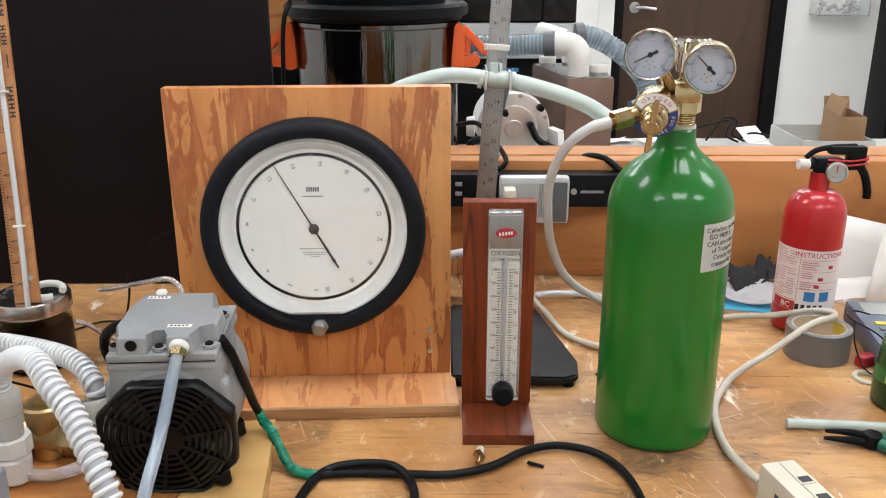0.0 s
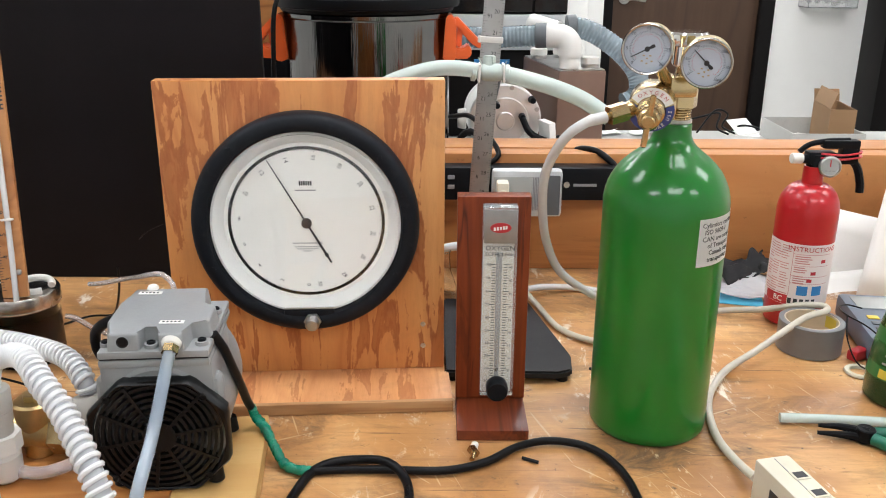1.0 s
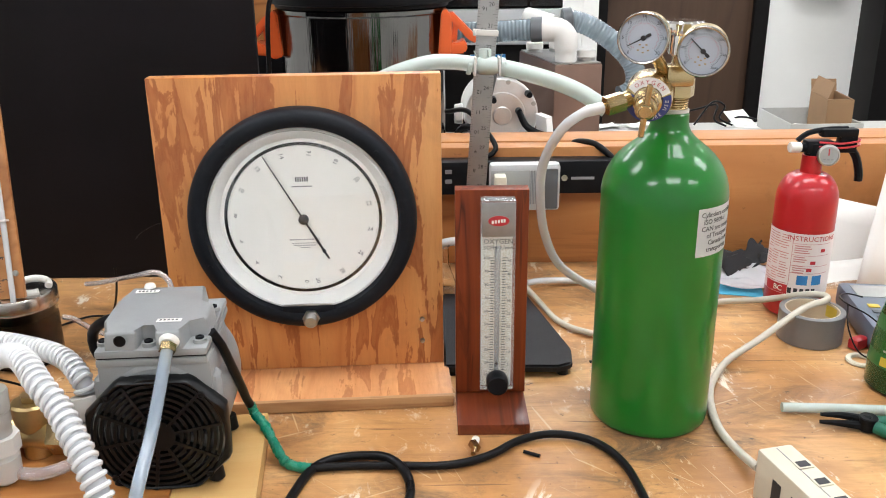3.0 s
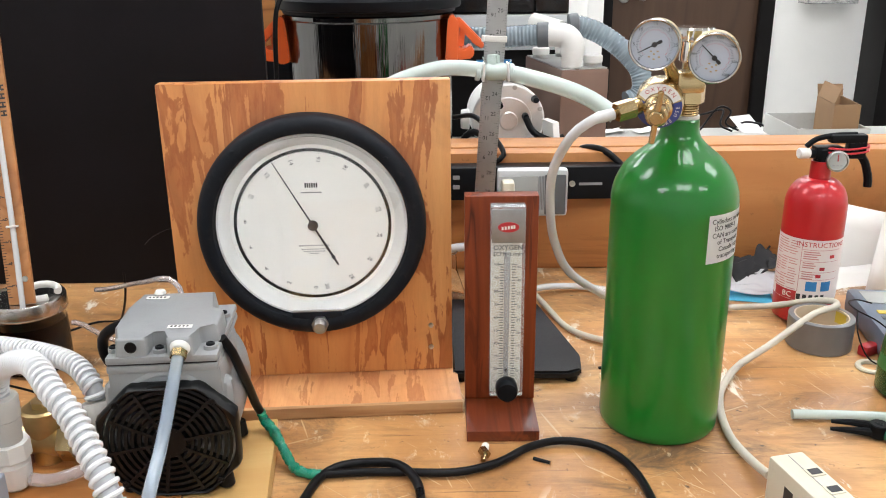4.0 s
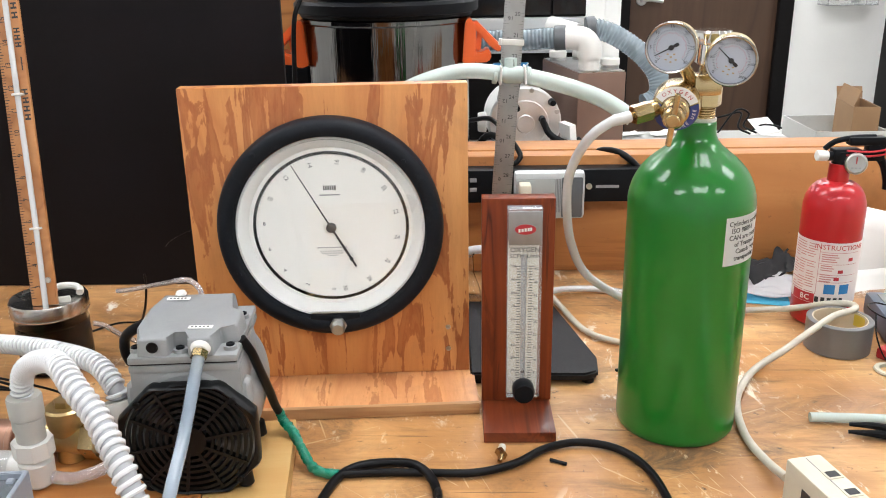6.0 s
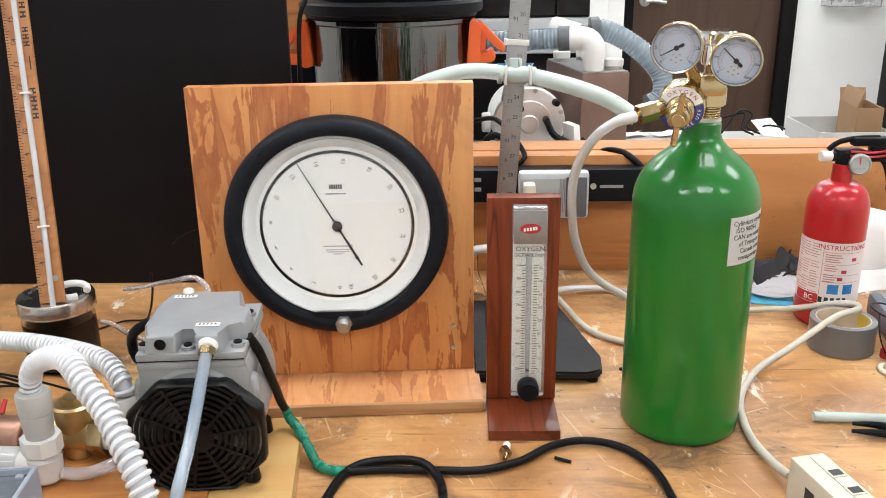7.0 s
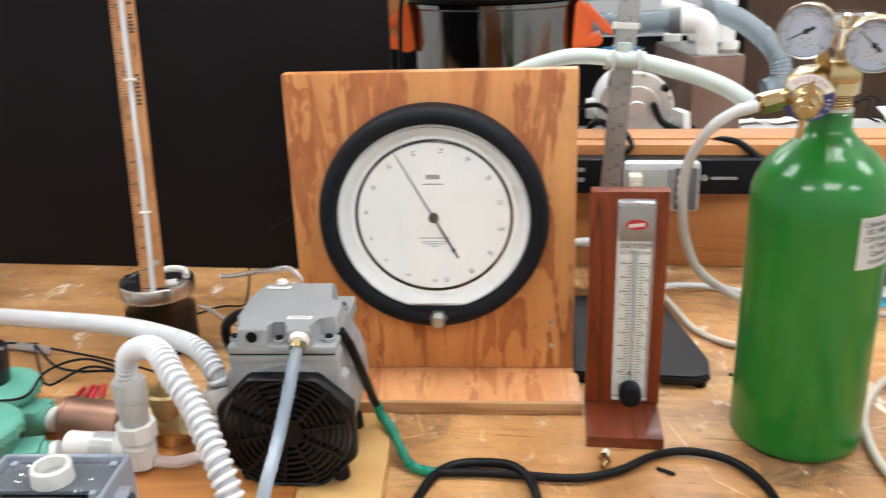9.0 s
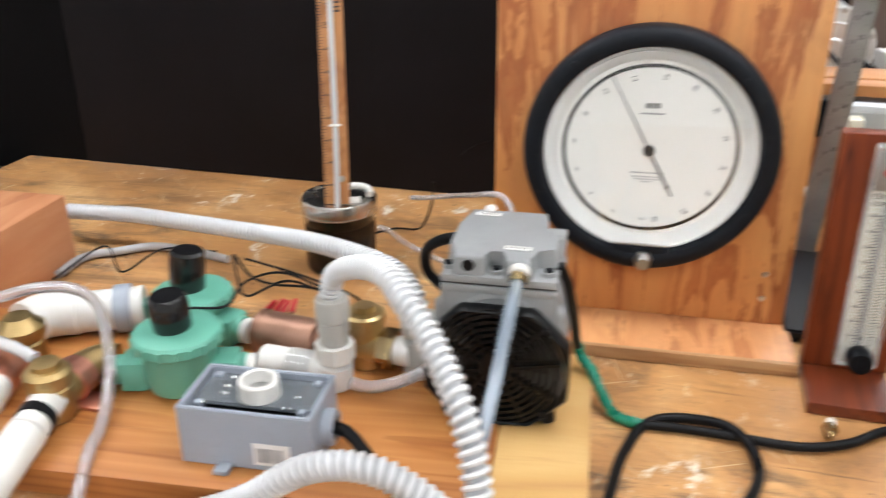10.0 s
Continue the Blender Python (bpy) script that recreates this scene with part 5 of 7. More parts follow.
hose("test_lead", "thin black test lead hanging to the bench", [(0.512, 1.0, 0.052), (0.505, 0.975, 0.03), (0.515, 0.955, 0.006), (0.545, 0.94, 0.003)], 0.0010, M_RUBBER, 8, step=0.005)
single("red_clip", box(B(), -0.012, 0.012, -0.007, 0.007, 0.0006, 0.014, 0.003), M_REDPLAS, "small red plastic clip on the bench", "clip", pose(0.525, 0.985, 0, 0, 0, 30))
bm = lathe(B(), [(0.011, 0.0005), (0.017, 0.0005), (0.018, 0.002), (0.017, 0.004), (0.012, 0.004), (0.011, 0.0005)], 32, closed=False)
single("tape_ring", bm, M_IVORY, "small ivory ring of plastic tape", "tape roll", pose(0.512, 0.948, 0))
bot = thing("green_bottle", "green soap bottle partly filled, standing on the bench", "bottle", pose(0.530, 0.888, 0))
prof = [(0, 0.0005), (0.036, 0.0005), (0.0395, 0.004), (0.0400, 0.030), (0.0375, 0.06), (0.0325, 0.09), (0.0255, 0.12), (0.0170, 0.15), (0.0130, 0.172), (0.0125, 0.18), (0, 0.18)]
part("liquid", lathe(B(), [(0, 0.002), (0.0355, 0.002), (0.0382, 0.006), (0.0385, 0.030), (0.0355, 0.062), (0, 0.062)], 40), M_GREENLIQ, bot, "dark green liquid")
part("shell", lathe(B(), prof, 48), M_GREENGLASS, bot, "clear green bottle wall")
def taper_patch(r0, r1, a0, a1, z0, z1, n=16):
    """A sheet laid on a tapering round wall."""
    bm = B()
    cols = []
    for i in range(n + 1):
        a = radians(a0 + (a1 - a0) * i / n)
        cols.append([bm.verts.new((r * math.cos(a), r * math.sin(a), z)) for r, z in ((r0, z0), (r1, z1))])
    for p, q in zip(cols, cols[1:]):
        bm.faces.new((p[0], q[0], q[1], p[1]))
    return bm


wrap = part("wrapper", taper_patch(0.0404, 0.0335, -200, -118, 0.032, 0.088), M_GREENLABEL, bot, "green printed wrapper")
part("wrapper_print", taper_patch(0.0407, 0.0396, -160, -128, 0.034, 0.044, 8), M_YELLOW, wrap, "pale yellow mark on the wrapper")
for k in range(3):
    part("script_bar", taper_patch(0.0392 - 0.0012 * k, 0.0389 - 0.0012 * k, -158 + 2 * k, -138 + 2 * k, 0.050 + 0.009 * k, 0.0522 + 0.009 * k, 6), M_GREYPVC, wrap, "pale script drawn as bars")
part("cap", rod(B(), (0, 0, 0.18), (0, 0, 0.205), 0.0145, bevel=0.001), M_PVC, bot, "white cap")
hose("clear_tube", "short clear plastic tube lying on the bench", [(0.374, 0.834, 0.0065), (0.42, 0.831, 0.0065), (0.50, 0.823, 0.0065), (0.58, 0.812, 0.0065)], 0.0052, M_SILICONE)
pl = thing("wire_strippers", "black wire strippers with green grips", "pliers", pose(0.44, 0.795, 0))
for s, pts in (("jaw", [(-0.037, 0.012, 0.005), (-0.015, 0.008, 0.005), (0.01, 0.0, 0.006)]), ("jaw", [(-0.034, 0.018, 0.010), (-0.010, 0.014, 0.010), (0.01, 0.0, 0.011)])):
    part(s, tube(B(), pts, lambda run: 0.0020 + run * 0.075, 10, 0.004), M_BLACK, pl, "black steel jaw")
part("pivot", rod(B(), (0.008, 0.003, 0.001), (0.008, 0.003, 0.0155), 0.0095, bevel=0.001), M_BLACK, pl)
part("spring", tube(B(), [(0.018, 0.005, 0.009), (0.026, 0.004, 0.009)], 0.006, 12, ridge=0.0015, pitch=0.0022), M_STEEL, pl)
part("grip", tube(B(), [(0.012, -0.006, 0.008), (0.03, -0.03, 0.008), (0.05, -0.055, 0.008), (0.09, -0.10, 0.008)], 0.0065, 12), M_GRIP, pl, "green rubber grip")
part("grip", tube(B(), [(0.016, 0.004, 0.0085), (0.045, 0.004, 0.0085), (0.09, -0.006, 0.0085), (0.14, -0.02, 0.0085)], 0.0065, 12), M_GRIP, pl, "green rubber grip")

# ---- small bits on the bench ----
fit_b = thing("brass_fitting", "small brass hose fitting with white thread tape", "pipe fitting", pose(0.046, 0.768, 0.0005))
bm = prism(B(), hexagon(0.0052), -0.0045, 0.0045, pose(0, 0, 0.0055, 90, 0, 20))
part("nut", bm, M_BRASS, fit_b)
part("barb", rod(B(), (0.0, -0.003, 0.0055), (-0.002, -0.014, 0.0055), 0.0032, 0.0025, 14), M_BRASS, fit_b)
part("thread", rod(B(), (0.0, 0.003, 0.0055), (0.002, 0.013, 0.0055), 0.0042, 0.0038, 14), M_PVC, fit_b, "white tape on the thread")
single("metal_pin", rod(B(), (0.094, 0.763, 0.0022), (0.109, 0.755, 0.0022), 0.0018, seg=10), M_BLACK, "short dark metal pin on the bench", "pin")
for x, y, a in ((0.195, 0.955, 20), (0.24, 1.21, 50)):
    single("wood_chip", box(B(), -0.004, 0.004, -0.0018, 0.0018, 0.0003, 0.003, 0.0005), M_BLACK, "small dark chip lying on the bench", "chip", pose(x, y, 0, 0, 0, a), group="chips")
hose("black_cable", "thin black cord loop lying on the bench", [(-0.108, 0.40, 0.0048), (-0.128, 0.56, 0.0048), (-0.126, 0.66, 0.0048), (-0.119, 0.703, 0.0048), (-0.109, 0.733, 0.0052), (-0.091, 0.749, 0.0055), (-0.063, 0.753, 0.0062), (-0.037, 0.742, 0.0105), (-0.020, 0.722, 0.0065), (-0.016, 0.685, 0.0048), (-0.035, 0.64, 0.0048), (-0.085, 0.60, 0.0048), (-0.14, 0.58, 0.0048), (-0.20, 0.53, 0.0048), (-0.25, 0.45, 0.0048)], 0.0045, M_RUBBER)

# ---- plank and pump ----
TOP = 0.024
m_pl = pose(-0.155, 0.735, 0, 0, 0, 6.0)
plank = thing("base_plank", "planed fir plank lying on the bench under the plumbing", "plank", m_pl)
part("plank", box(B(), -0.95, -0.075, -0.165, 0.075, 0.0005, TOP, 0.0012), M_FIR_END, plank)
part("end_cleat", box(B(), -0.0745, 0.0, -0.175, 0.075, 0.0005, TOP - 0.0015, 0.0012), M_PINE, plank, "pale pine end cleat")

m_pump = pose(-0.2285, 0.675, TOP, 0, 0, 4.0)
pump = thing("vacuum_pump", "grey cast vacuum pump with a black fan grille", "pump", m_pump)
CZ = 0.0535
body = B()
lathe(body, [(0.050, 0.012), (0.0610, 0.018), (0.0612, 0.10), (0.0605, 0.118), (0.057, 0.131), (0.045, 0.140), (0, 0.142)], 64, at((0, 0, 0.0622)) @ Matrix.Diagonal((0.90, 1.0, 1.0, 1.0)) @ pose(0, 0, 0, -90, 0, 0), closed=False)
box(body, -0.0545, 0.0545, 0.0165, 0.034, 0.010, 0.104, 0.010, seg=3)
box(body, -0.048, 0.048, 0.014, 0.100, CZ + 0.02, 0.119, 0.006)
part("motor_body", body, M_PUMP, pump, "grey cast motor housing")
# octagonal grille with rounded corners
oct_pts = []
for k in range(64):
    a = 2 * math.pi * k / 64
    c, s = math.cos(a), math.sin(a)
    r = min(0.0595 / max(abs(c), 1e-6), 0.0530 / max(abs(s), 1e-6), 0.0835 / (abs(c) + abs(s)))
    oct_pts.append((r * c, r * s))
frame_bm = B()
rim = [[frame_bm.verts.new((x * f, yy, CZ + z * f)) for x, z in oct_pts] for f, yy in ((0.985, 0.016), (1.0, 0.010), (0.985, 0.0015), (0.965, 0.0))]
rim += [[frame_bm.verts.new((x * f, yy, CZ + z * f)) for x, z, f in ((x, z, min(0.94, top / math.hypot(x, z))) for x, z in oct_pts)] for top, yy in ((0.0562, 0.0010), (0.0556, 0.0060))]
for a, b in zip(rim, rim[1:]):
    for k in range(64):
        j = (k + 1) % 64
        frame_bm.faces.new((a[k], a[j], b[j], b[k]))
grille = part("fan_grille", frame_bm, M_GRILLE, pump, "black plastic fan grille")
part("hub_plate", lathe(B(), [(0, 0.0), (0.0135, 0.0), (0.0145, 0.0015), (0.0145, 0.005), (0, 0.005)], 32, pose(0, 0.006, CZ, 90, 0, 0)), M_GRILLE, grille)
for r in (0.0195, 0.0252, 0.0309, 0.0366, 0.0423, 0.0480, 0.0528):
    bm = lathe(B(), [(r - 0.0014, -0.002), (r - 0.0014, 0.003), (r + 0.0014, 0.003), (r + 0.0014, -0.002), (r - 0.0014, -0.002)], 48, pose(0, 0.005, CZ, 90, 0, 0), closed=False)
    part("ring_bar", bm, M_GRILLE, grille)
for k in range(10):
    a = 36 * k + 10
    part("spoke", box(B(), 0.012, 0.0535, -0.0014, 0.0014, -0.003, 0.0042, m=pose(0, 0.005, CZ, 90, 0, 0) @ pose(0, 0, 0, 0, 0, a)), M_GRILLE, grille)
for k in range(6):
    bm = prism(B(), [(0.012, -0.004), (0.047, -0.014), (0.049, 0.010), (0.012, 0.005)], -0.0015, 0.0, pose(0, 0.0125, CZ, 90, 0, 0) @ pose(0, 0, 0, 0, 0, 60 * k) @ pose(0, 0, 0, 24, 0, 0))
    part("fan_blade", bm, M_FAN, pump, "dark fan blade at rest")
# Flat black disc: shade of the open housing put into its colour.
part("fan_back", lathe(B(), [(0, 0), (0.052, 0), (0.052, 0.002), (0, 0.002)], 40, pose(0, 0.022, CZ, 90, 0, 0)), M_FRAME, pump, "black disc standing for the shade behind the fan")
for x, z in ((-0.0400, 0.0385), (0.0400, 0.0385), (-0.0400, -0.0385), (0.0400, -0.0385)):
    part("grille_screw", lathe(B(), [(0.0034, 0.0), (0.0034, 0.0016), (0.0026, 0.0022), (0.0018, 0.001), (0, 0.001)], 16, pose(x, 0.001, CZ + z, 90, 0, 0)), M_FRAME, grille, "dark socket screw")
for x in (-0.040, 0.042):
    for y in (0.016, 0.10):
        part("rubber_foot", rod(B(), (x, y, 0.0003), (x, y, 0.016), 0.0075, 0.006, 18, 0.001), M_RUBBER, pump, "black rubber foot")
# head: valve plate, gasket lines, stepped cover
part("valve_plate", box(B(), -0.047, 0.046, 0.012, 0.122, 0.1150, 0.1220, 0.002), M_PUMP, pump)
part("gasket", box(B(), -0.0455, 0.0445, 0.0135, 0.1205, 0.1221, 0.1231), M_RUBBER, pump, "dark gasket line")
part("head_plate", box(B(), -0.047, 0.046, 0.012, 0.122, 0.1232, 0.1300, 0.002), M_PUMP, pump)
COVER = [(-0.0385, 0.0135), (-0.0120, 0.0135), (-0.0105, 0.030), (0.0030, 0.030), (0.0050, 0.0120), (0.0265, 0.0120), (0.0290, 0.036), (0.0450, 0.038), (0.0450, 0.074), (0.0320, 0.078), (0.0300, 0.119), (-0.0400, 0.119), (-0.0410, 0.090), (-0.0460, 0.088), (-0.0460, 0.040), (-0.0400, 0.036)]
cov = B()
lo = [cov.verts.new((x, y, 0.1302)) for x, y in COVER]
hi = [cov.verts.new((x * 0.955 - 0.0003, 0.066 + (y - 0.066) * 0.965, 0.1455)) for x, y in COVER]
cov.faces.new(lo[::-1])
cov.faces.new(hi)
for i in range(len(COVER)):
    j = (i + 1) % len(COVER)
    cov.faces.new((lo[i], lo[j], hi[j], hi[i]))
bmesh.ops.bevel(cov, geom=[e for e in cov.edges if max(v.co.z for v in e.verts) > 0.14], offset=0.0022, segments=3, affect="EDGES", profile=0.5)
cover = part("head_cover", cov, M_PUMP, pump, "stepped grey cast head cover")
for x, y, r in ((-0.0035, 0.022, 0.0062), (0.0385, 0.025, 0.0062), (-0.0425, 0.026, 0.0050), (0.0385, 0.092, 0.0062)):
    part("bolt_boss", lathe(B(), [(r, 0.1302), (r * 0.94, 0.1335), (0, 0.1336)], 20, at((x, y, 0))), M_PUMP, cover)
bm = lathe(B(), [(0.0050, 0.0), (0.0050, 0.0006), (0.0042, 0.0008), (0.0040, 0.0003), (0, 0.0003)], 24, pose(-0.0245, 0.0126, 0.1390, 90, 0, 0), closed=False)
part("port", bm, M_FRAME, cover, "dark threaded port")
for x, y, z in ((-0.0035, 0.022, 0.1336), (0.0385, 0.025, 0.1336), (-0.0425, 0.026, 0.1336), (0.0385, 0.092, 0.1336)):
    up = at((x, y, z))
    part("bolt", lathe(B(), [(0.0038, 0.0), (0.0038, 0.0014), (0.0024, 0.0020), (0.0018, 0.0008), (0, 0.0008)], 14, up), M_BLACK, cover, "black socket bolt")
for x, y in ((0.012, 0.036), (-0.022, 0.104)):
    tag = part("tag", box(B(), -0.0105, 0.0105, -0.0032, 0.0032, 0.1461, 0.1465, m=pose(x, y, 0, 0, 0, -2)), M_WHITE, cover, "small white tag")
    bm = B()
    for k in range(5):
        box(bm, -0.008 + 0.0034 * k, -0.0062 + 0.0034 * k, -0.0012, 0.0012, 0.1466, 0.1468, m=pose(x, y, 0, 0, 0, -2))
    part("print", bm, M_PRINT, tag, "unreadable print")
bm = rod(B(), (0.0165, 0.0115, 0.1385), (0.0165, 0.0060, 0.1370), 0.0085, 0.0075, 24, 0.001)
part("seal_tape", bm, M_PVC, cover, "white thread tape")
bm = prism(B(), hexagon(0.0072), 0.0, 0.0065, aim((0.0165, 0.0065, 0.1370), (0.0155, -0.006, 0.128)))
rod(bm, (0.0162, 0.0020, 0.1338), (0.0153, -0.0065, 0.1260), 0.0042)
part("barb", bm, M_BRASS, cover, "brass hose barb")
bm = rod(B(), (-0.022, 0.114, 0.1458), (-0.022, 0.114, 0.150), 0.0055, 0.0048, 20, 0.001)
part("rear_port", bm, M_PVC, cover, "white rear port")
hose("vinyl_tube", "translucent vinyl tube hanging from the pump barb", [(-0.2125, 0.6790, 0.1580), (-0.2130, 0.6715, 0.1520), (-0.2145, 0.660, 0.138), (-0.2155, 0.640, 0.120), (-0.2155, 0.618, 0.106), (-0.2155, 0.582, 0.088), (-0.216, 0.555, 0.066), (-0.217, 0.54, 0.040), (-0.219, 0.53, 0.012)], 0.0053, M_VINYLBLUE)
hose("vinyl_tube", "clear tube looping from the rear pump port", [(-0.240, 0.79, 0.164), (-0.243, 0.797, 0.172), (-0.253, 0.80, 0.180), (-0.266, 0.805, 0.178), (-0.285, 0.83, 0.166), (-0.315, 0.87, 0.148), (-0.353, 0.90, 0.131), (-0.375, 0.92, 0.122)], 0.0026, M_FAINT)
hose("pump_cord", "black pump cord running down to green tape", [(-0.186, 0.718, 0.156), (-0.180, 0.724, 0.140), (-0.177, 0.737, 0.115), (-0.1755, 0.757, 0.085), (-0.1755, 0.777, 0.057), (-0.174, 0.785, 0.045)], 0.0043, M_RUBBER, category="cord")
hose("taped_cord", "cord wrapped in wrinkled green tape", [(-0.174, 0.785, 0.046), (-0.170, 0.784, 0.035), (-0.160, 0.774, 0.0295), (-0.150, 0.762, 0.018), (-0.138, 0.746, 0.0075), (-0.126, 0.737, 0.0060), (-0.110, 0.734, 0.0056)], lambda run: 0.0045 + 0.0010 * noise.noise(Vector((run * 160, 0.3, 0.7))) + 0.0006 * noise.noise(Vector((run * 520, 1.3, 0.7))) + 0.0009 * ((run / 0.0105) % 1.0), M_GREENTAPE, category="cord", step=0.0012)
hose("black_cable", "glossy black cord snaking across the bench", [(-0.112, 0.734, 0.0056), (-0.078, 0.737, 0.0056), (-0.037, 0.737, 0.0056), (0.018, 0.736, 0.0056), (0.058, 0.751, 0.0056), (0.091, 0.778, 0.0056), (0.125, 0.789, 0.0056), (0.160, 0.778, 0.0056), (0.182, 0.748, 0.0056), (0.192, 0.70, 0.0056), (0.192, 0.62, 0.0056), (0.17, 0.50, 0.0056)], 0.0040, M_RUBBER, category="cord")
hose("black_cable", "black cord looping behind the pump", [(-0.275, 0.77, 0.150), (-0.30, 0.775, 0.142), (-0.318, 0.785, 0.125), (-0.318, 0.79, 0.10), (-0.30, 0.79, 0.085)], 0.0052, M_RUBBER, category="cord")

def ribbed_hose(label, pts, r, pitch):
    """Vinyl hose: a grey translucent wall with a raised white helix wound round it."""
    t = thing("corrugated_hose", label, "hose", at(pts[0]), "corrugated hoses")
    wpart("wall", tube(B(), pts, r - 0.0024, 20, 0.006), M_HOSEWALL, t, "cloudy grey hose wall", 60)
    path = spline(pts, 0.0015)
    run, side, helix = 0.0, None, []
    for i, p in enumerate(path):
        d = (path[min(i + 1, len(path) - 1)] - path[max(i - 1, 0)]).normalized()
        if side is None:
            side = d.orthogonal().normalized()
        side = (side - d * side.dot(d)).normalized()
        if i:
            run += (p - path[i - 1]).length
        helix.append((run, p.copy(), side.copy(), d.cross(side)))
    turns = int(run / pitch)
    bm, rings, k, n = B(), [], 0, 18
    for j in range(turns * n + 1):
        s = j * pitch / n
        while k < len(helix) - 2 and helix[k + 1][0] < s:
            k += 1
        a, b = helix[k], helix[k + 1]
        f = (s - a[0]) / max(1e-9, b[0] - a[0])
        p, u, w = a[1].lerp(b[1], f), a[2].lerp(b[2], f).normalized(), a[3].lerp(b[3], f).normalized()
        d = u.cross(w)
        ang = 2 * math.pi * j / n
        out = u * math.cos(ang) + w * math.sin(ang)
        c = p + out * (r - 0.0019)
        h = pitch * 0.29
        rings.append([bm.verts.new(c + out * o + d * q) for o, q in ((-0.0012, -h), (0.0011, -h * 0.85), (0.0019, 0.0), (0.0011, h * 0.85), (-0.0012, h))])
    for a, b in zip(rings, rings[1:]):
        for q in range(4):
            bm.faces.new((a[q], a[q + 1], b[q + 1], b[q]))
    wpart("helix", bm, M_HOSE, t, "raised white spiral rib", 40)
    return t


# ---- plumbing on the plank ----
def pipe(bm, p, q, r, collar=0.0):
    rod(bm, p, q, r, seg=28, bevel=min(0.0008, r * 0.1))
    if collar:
        a, b = Vector(p), Vector(q)
        d = (b - a).normalized()
        rod(bm, a, a + d * 0.006, r + collar, seg=28, bevel=0.001)
        rod(bm, b - d * 0.006, b, r + collar, seg=28, bevel=0.001)
    return bm


def solenoid_valve(x, y, z, turn, cap_h, label, h, lean):
    t = thing("irrigation_valve", label, "valve", pose(x, y, z, 0, 0, turn), "irrigation valves")
    part("body", lathe(B(), [(0.020, 0.0005), (0.029, 0.003), (0.032, 0.010), (0.0325, h - 0.001), (0.033, h)], 40), M_TEAL, t, "sea-green moulded body")
    bm = lathe(B(), [(0.031, 0.0), (0.0375, 0.0), (0.039, 0.002), (0.039, 0.010), (0.037, 0.0125), (0.030, 0.0145), (0.012, 0.0165), (0, 0.0165)], 56, at((0, 0, h)))
    bonnet = part("bonnet", bm, M_TEAL, t, "ribbed sea-green screw bonnet")
    for k in range(18):
        a = radians(20 * k)
        part("rib", box(B(), -0.0012, 0.0012, -0.0015, 0.0015, h, h + 0.010, 0.0004, pose(0.0392 * math.cos(a), 0.0392 * math.sin(a), 0, 0, 0, 20 * k)), M_TEAL, bonnet)
    for s in (-1, 1):
        bm = box(B(), min(s * 0.028, s * 0.052), max(s * 0.028, s * 0.052), -0.015, 0.015, 0.002, 0.030, 0.003)
        pipe(bm, (s * 0.052, 0, 0.0165), (s * 0.058, 0, 0.0165), 0.0135)
        part("port", bm, M_TEAL, t, "square sea-green port")
        part("seal", rod(B(), (s * 0.0585, 0, 0.0165), (s * 0.066, 0, 0.0165), 0.0125, bevel=0.001), M_PVC, t, "white threaded nipple")
    bm = lathe(B(), [(0.0155, 0.0), (0.0168, 0.002), (0.0174, cap_h * 0.6), (0.0166, cap_h - 0.003), (0.0142, cap_h), (0.0, cap_h)], 36, pose(-0.002, -0.002, h + 0.0150, lean, -lean, 0))
    part("solenoid", bm, M_BLACKGLOSS, t, "glossy black solenoid cap")
    return t


solenoid_valve(-0.511, 0.664, TOP, 17, 0.033, "sea-green plastic irrigation valve with a black solenoid cap", 0.044, 3)
solenoid_valve(-0.547, 0.748, TOP, -7, 0.041, "sea-green plastic irrigation valve with a tall black cap", 0.036, -4)
cu = thing("copper_pipe", "short dull copper pipe coupling between the valves", "pipe", pose(-0.44, 0.735, TOP))
wpart("pipe", pipe(B(), (-0.4715, 0.7390, 0.0440), (-0.408, 0.734, 0.0440), 0.0205, 0.0012), M_COPPER, cu)
wpart("nipple", rod(B(), (-0.408, 0.734, 0.0440), (-0.390, 0.7325, 0.0440), 0.0160), M_COPPER, cu)
# PVC elbow tower
tw = thing("pvc_elbow", "white PVC elbow fitting with a grey hose adaptor", "pipe fitting", pose(-0.3755, 0.694, TOP))
wpart("elbow", rod(B(), (-0.3755, 0.694, TOP + 0.0004), (-0.3745, 0.692, 0.056), 0.0145, 0.0152, 28, 0.005), M_PVC, tw)
wpart("collar", prism(B(), [(0.0177 * math.cos(math.pi * k / 4 + 0.39), 0.0177 * math.sin(math.pi * k / 4 + 0.39)) for k in range(8)], 0.0565, 0.072, at((-0.3745, 0.692, 0))), M_PVC, tw, "octagonal white collar")
wpart("adaptor", lathe(B(), [(0.0124, 0.0785), (0.0128, 0.0895), (0.0137, 0.0900), (0.0137, 0.1005), (0.0133, 0.1010), (0.0144, 0.1020), (0.0149, 0.1195), (0.0140, 0.1215), (0.0105, 0.1215)], 36, at((-0.3745, 0.692, -0.006))), M_GREYPVC, tw, "warm grey hose adaptor")
wpart("inlet", rod(B(), (-0.3755, 0.694, 0.0405), (-0.4475, 0.6975, 0.0405), 0.0140, bevel=0.001), M_PVC, tw, "white inlet stub")
wpart("clear_pipe", rod(B(), (-0.397, 0.6950, 0.0405), (-0.420, 0.6962, 0.0405), 0.0155, bevel=0.001), M_ACRYLIC, tw, "clear pipe sleeve")
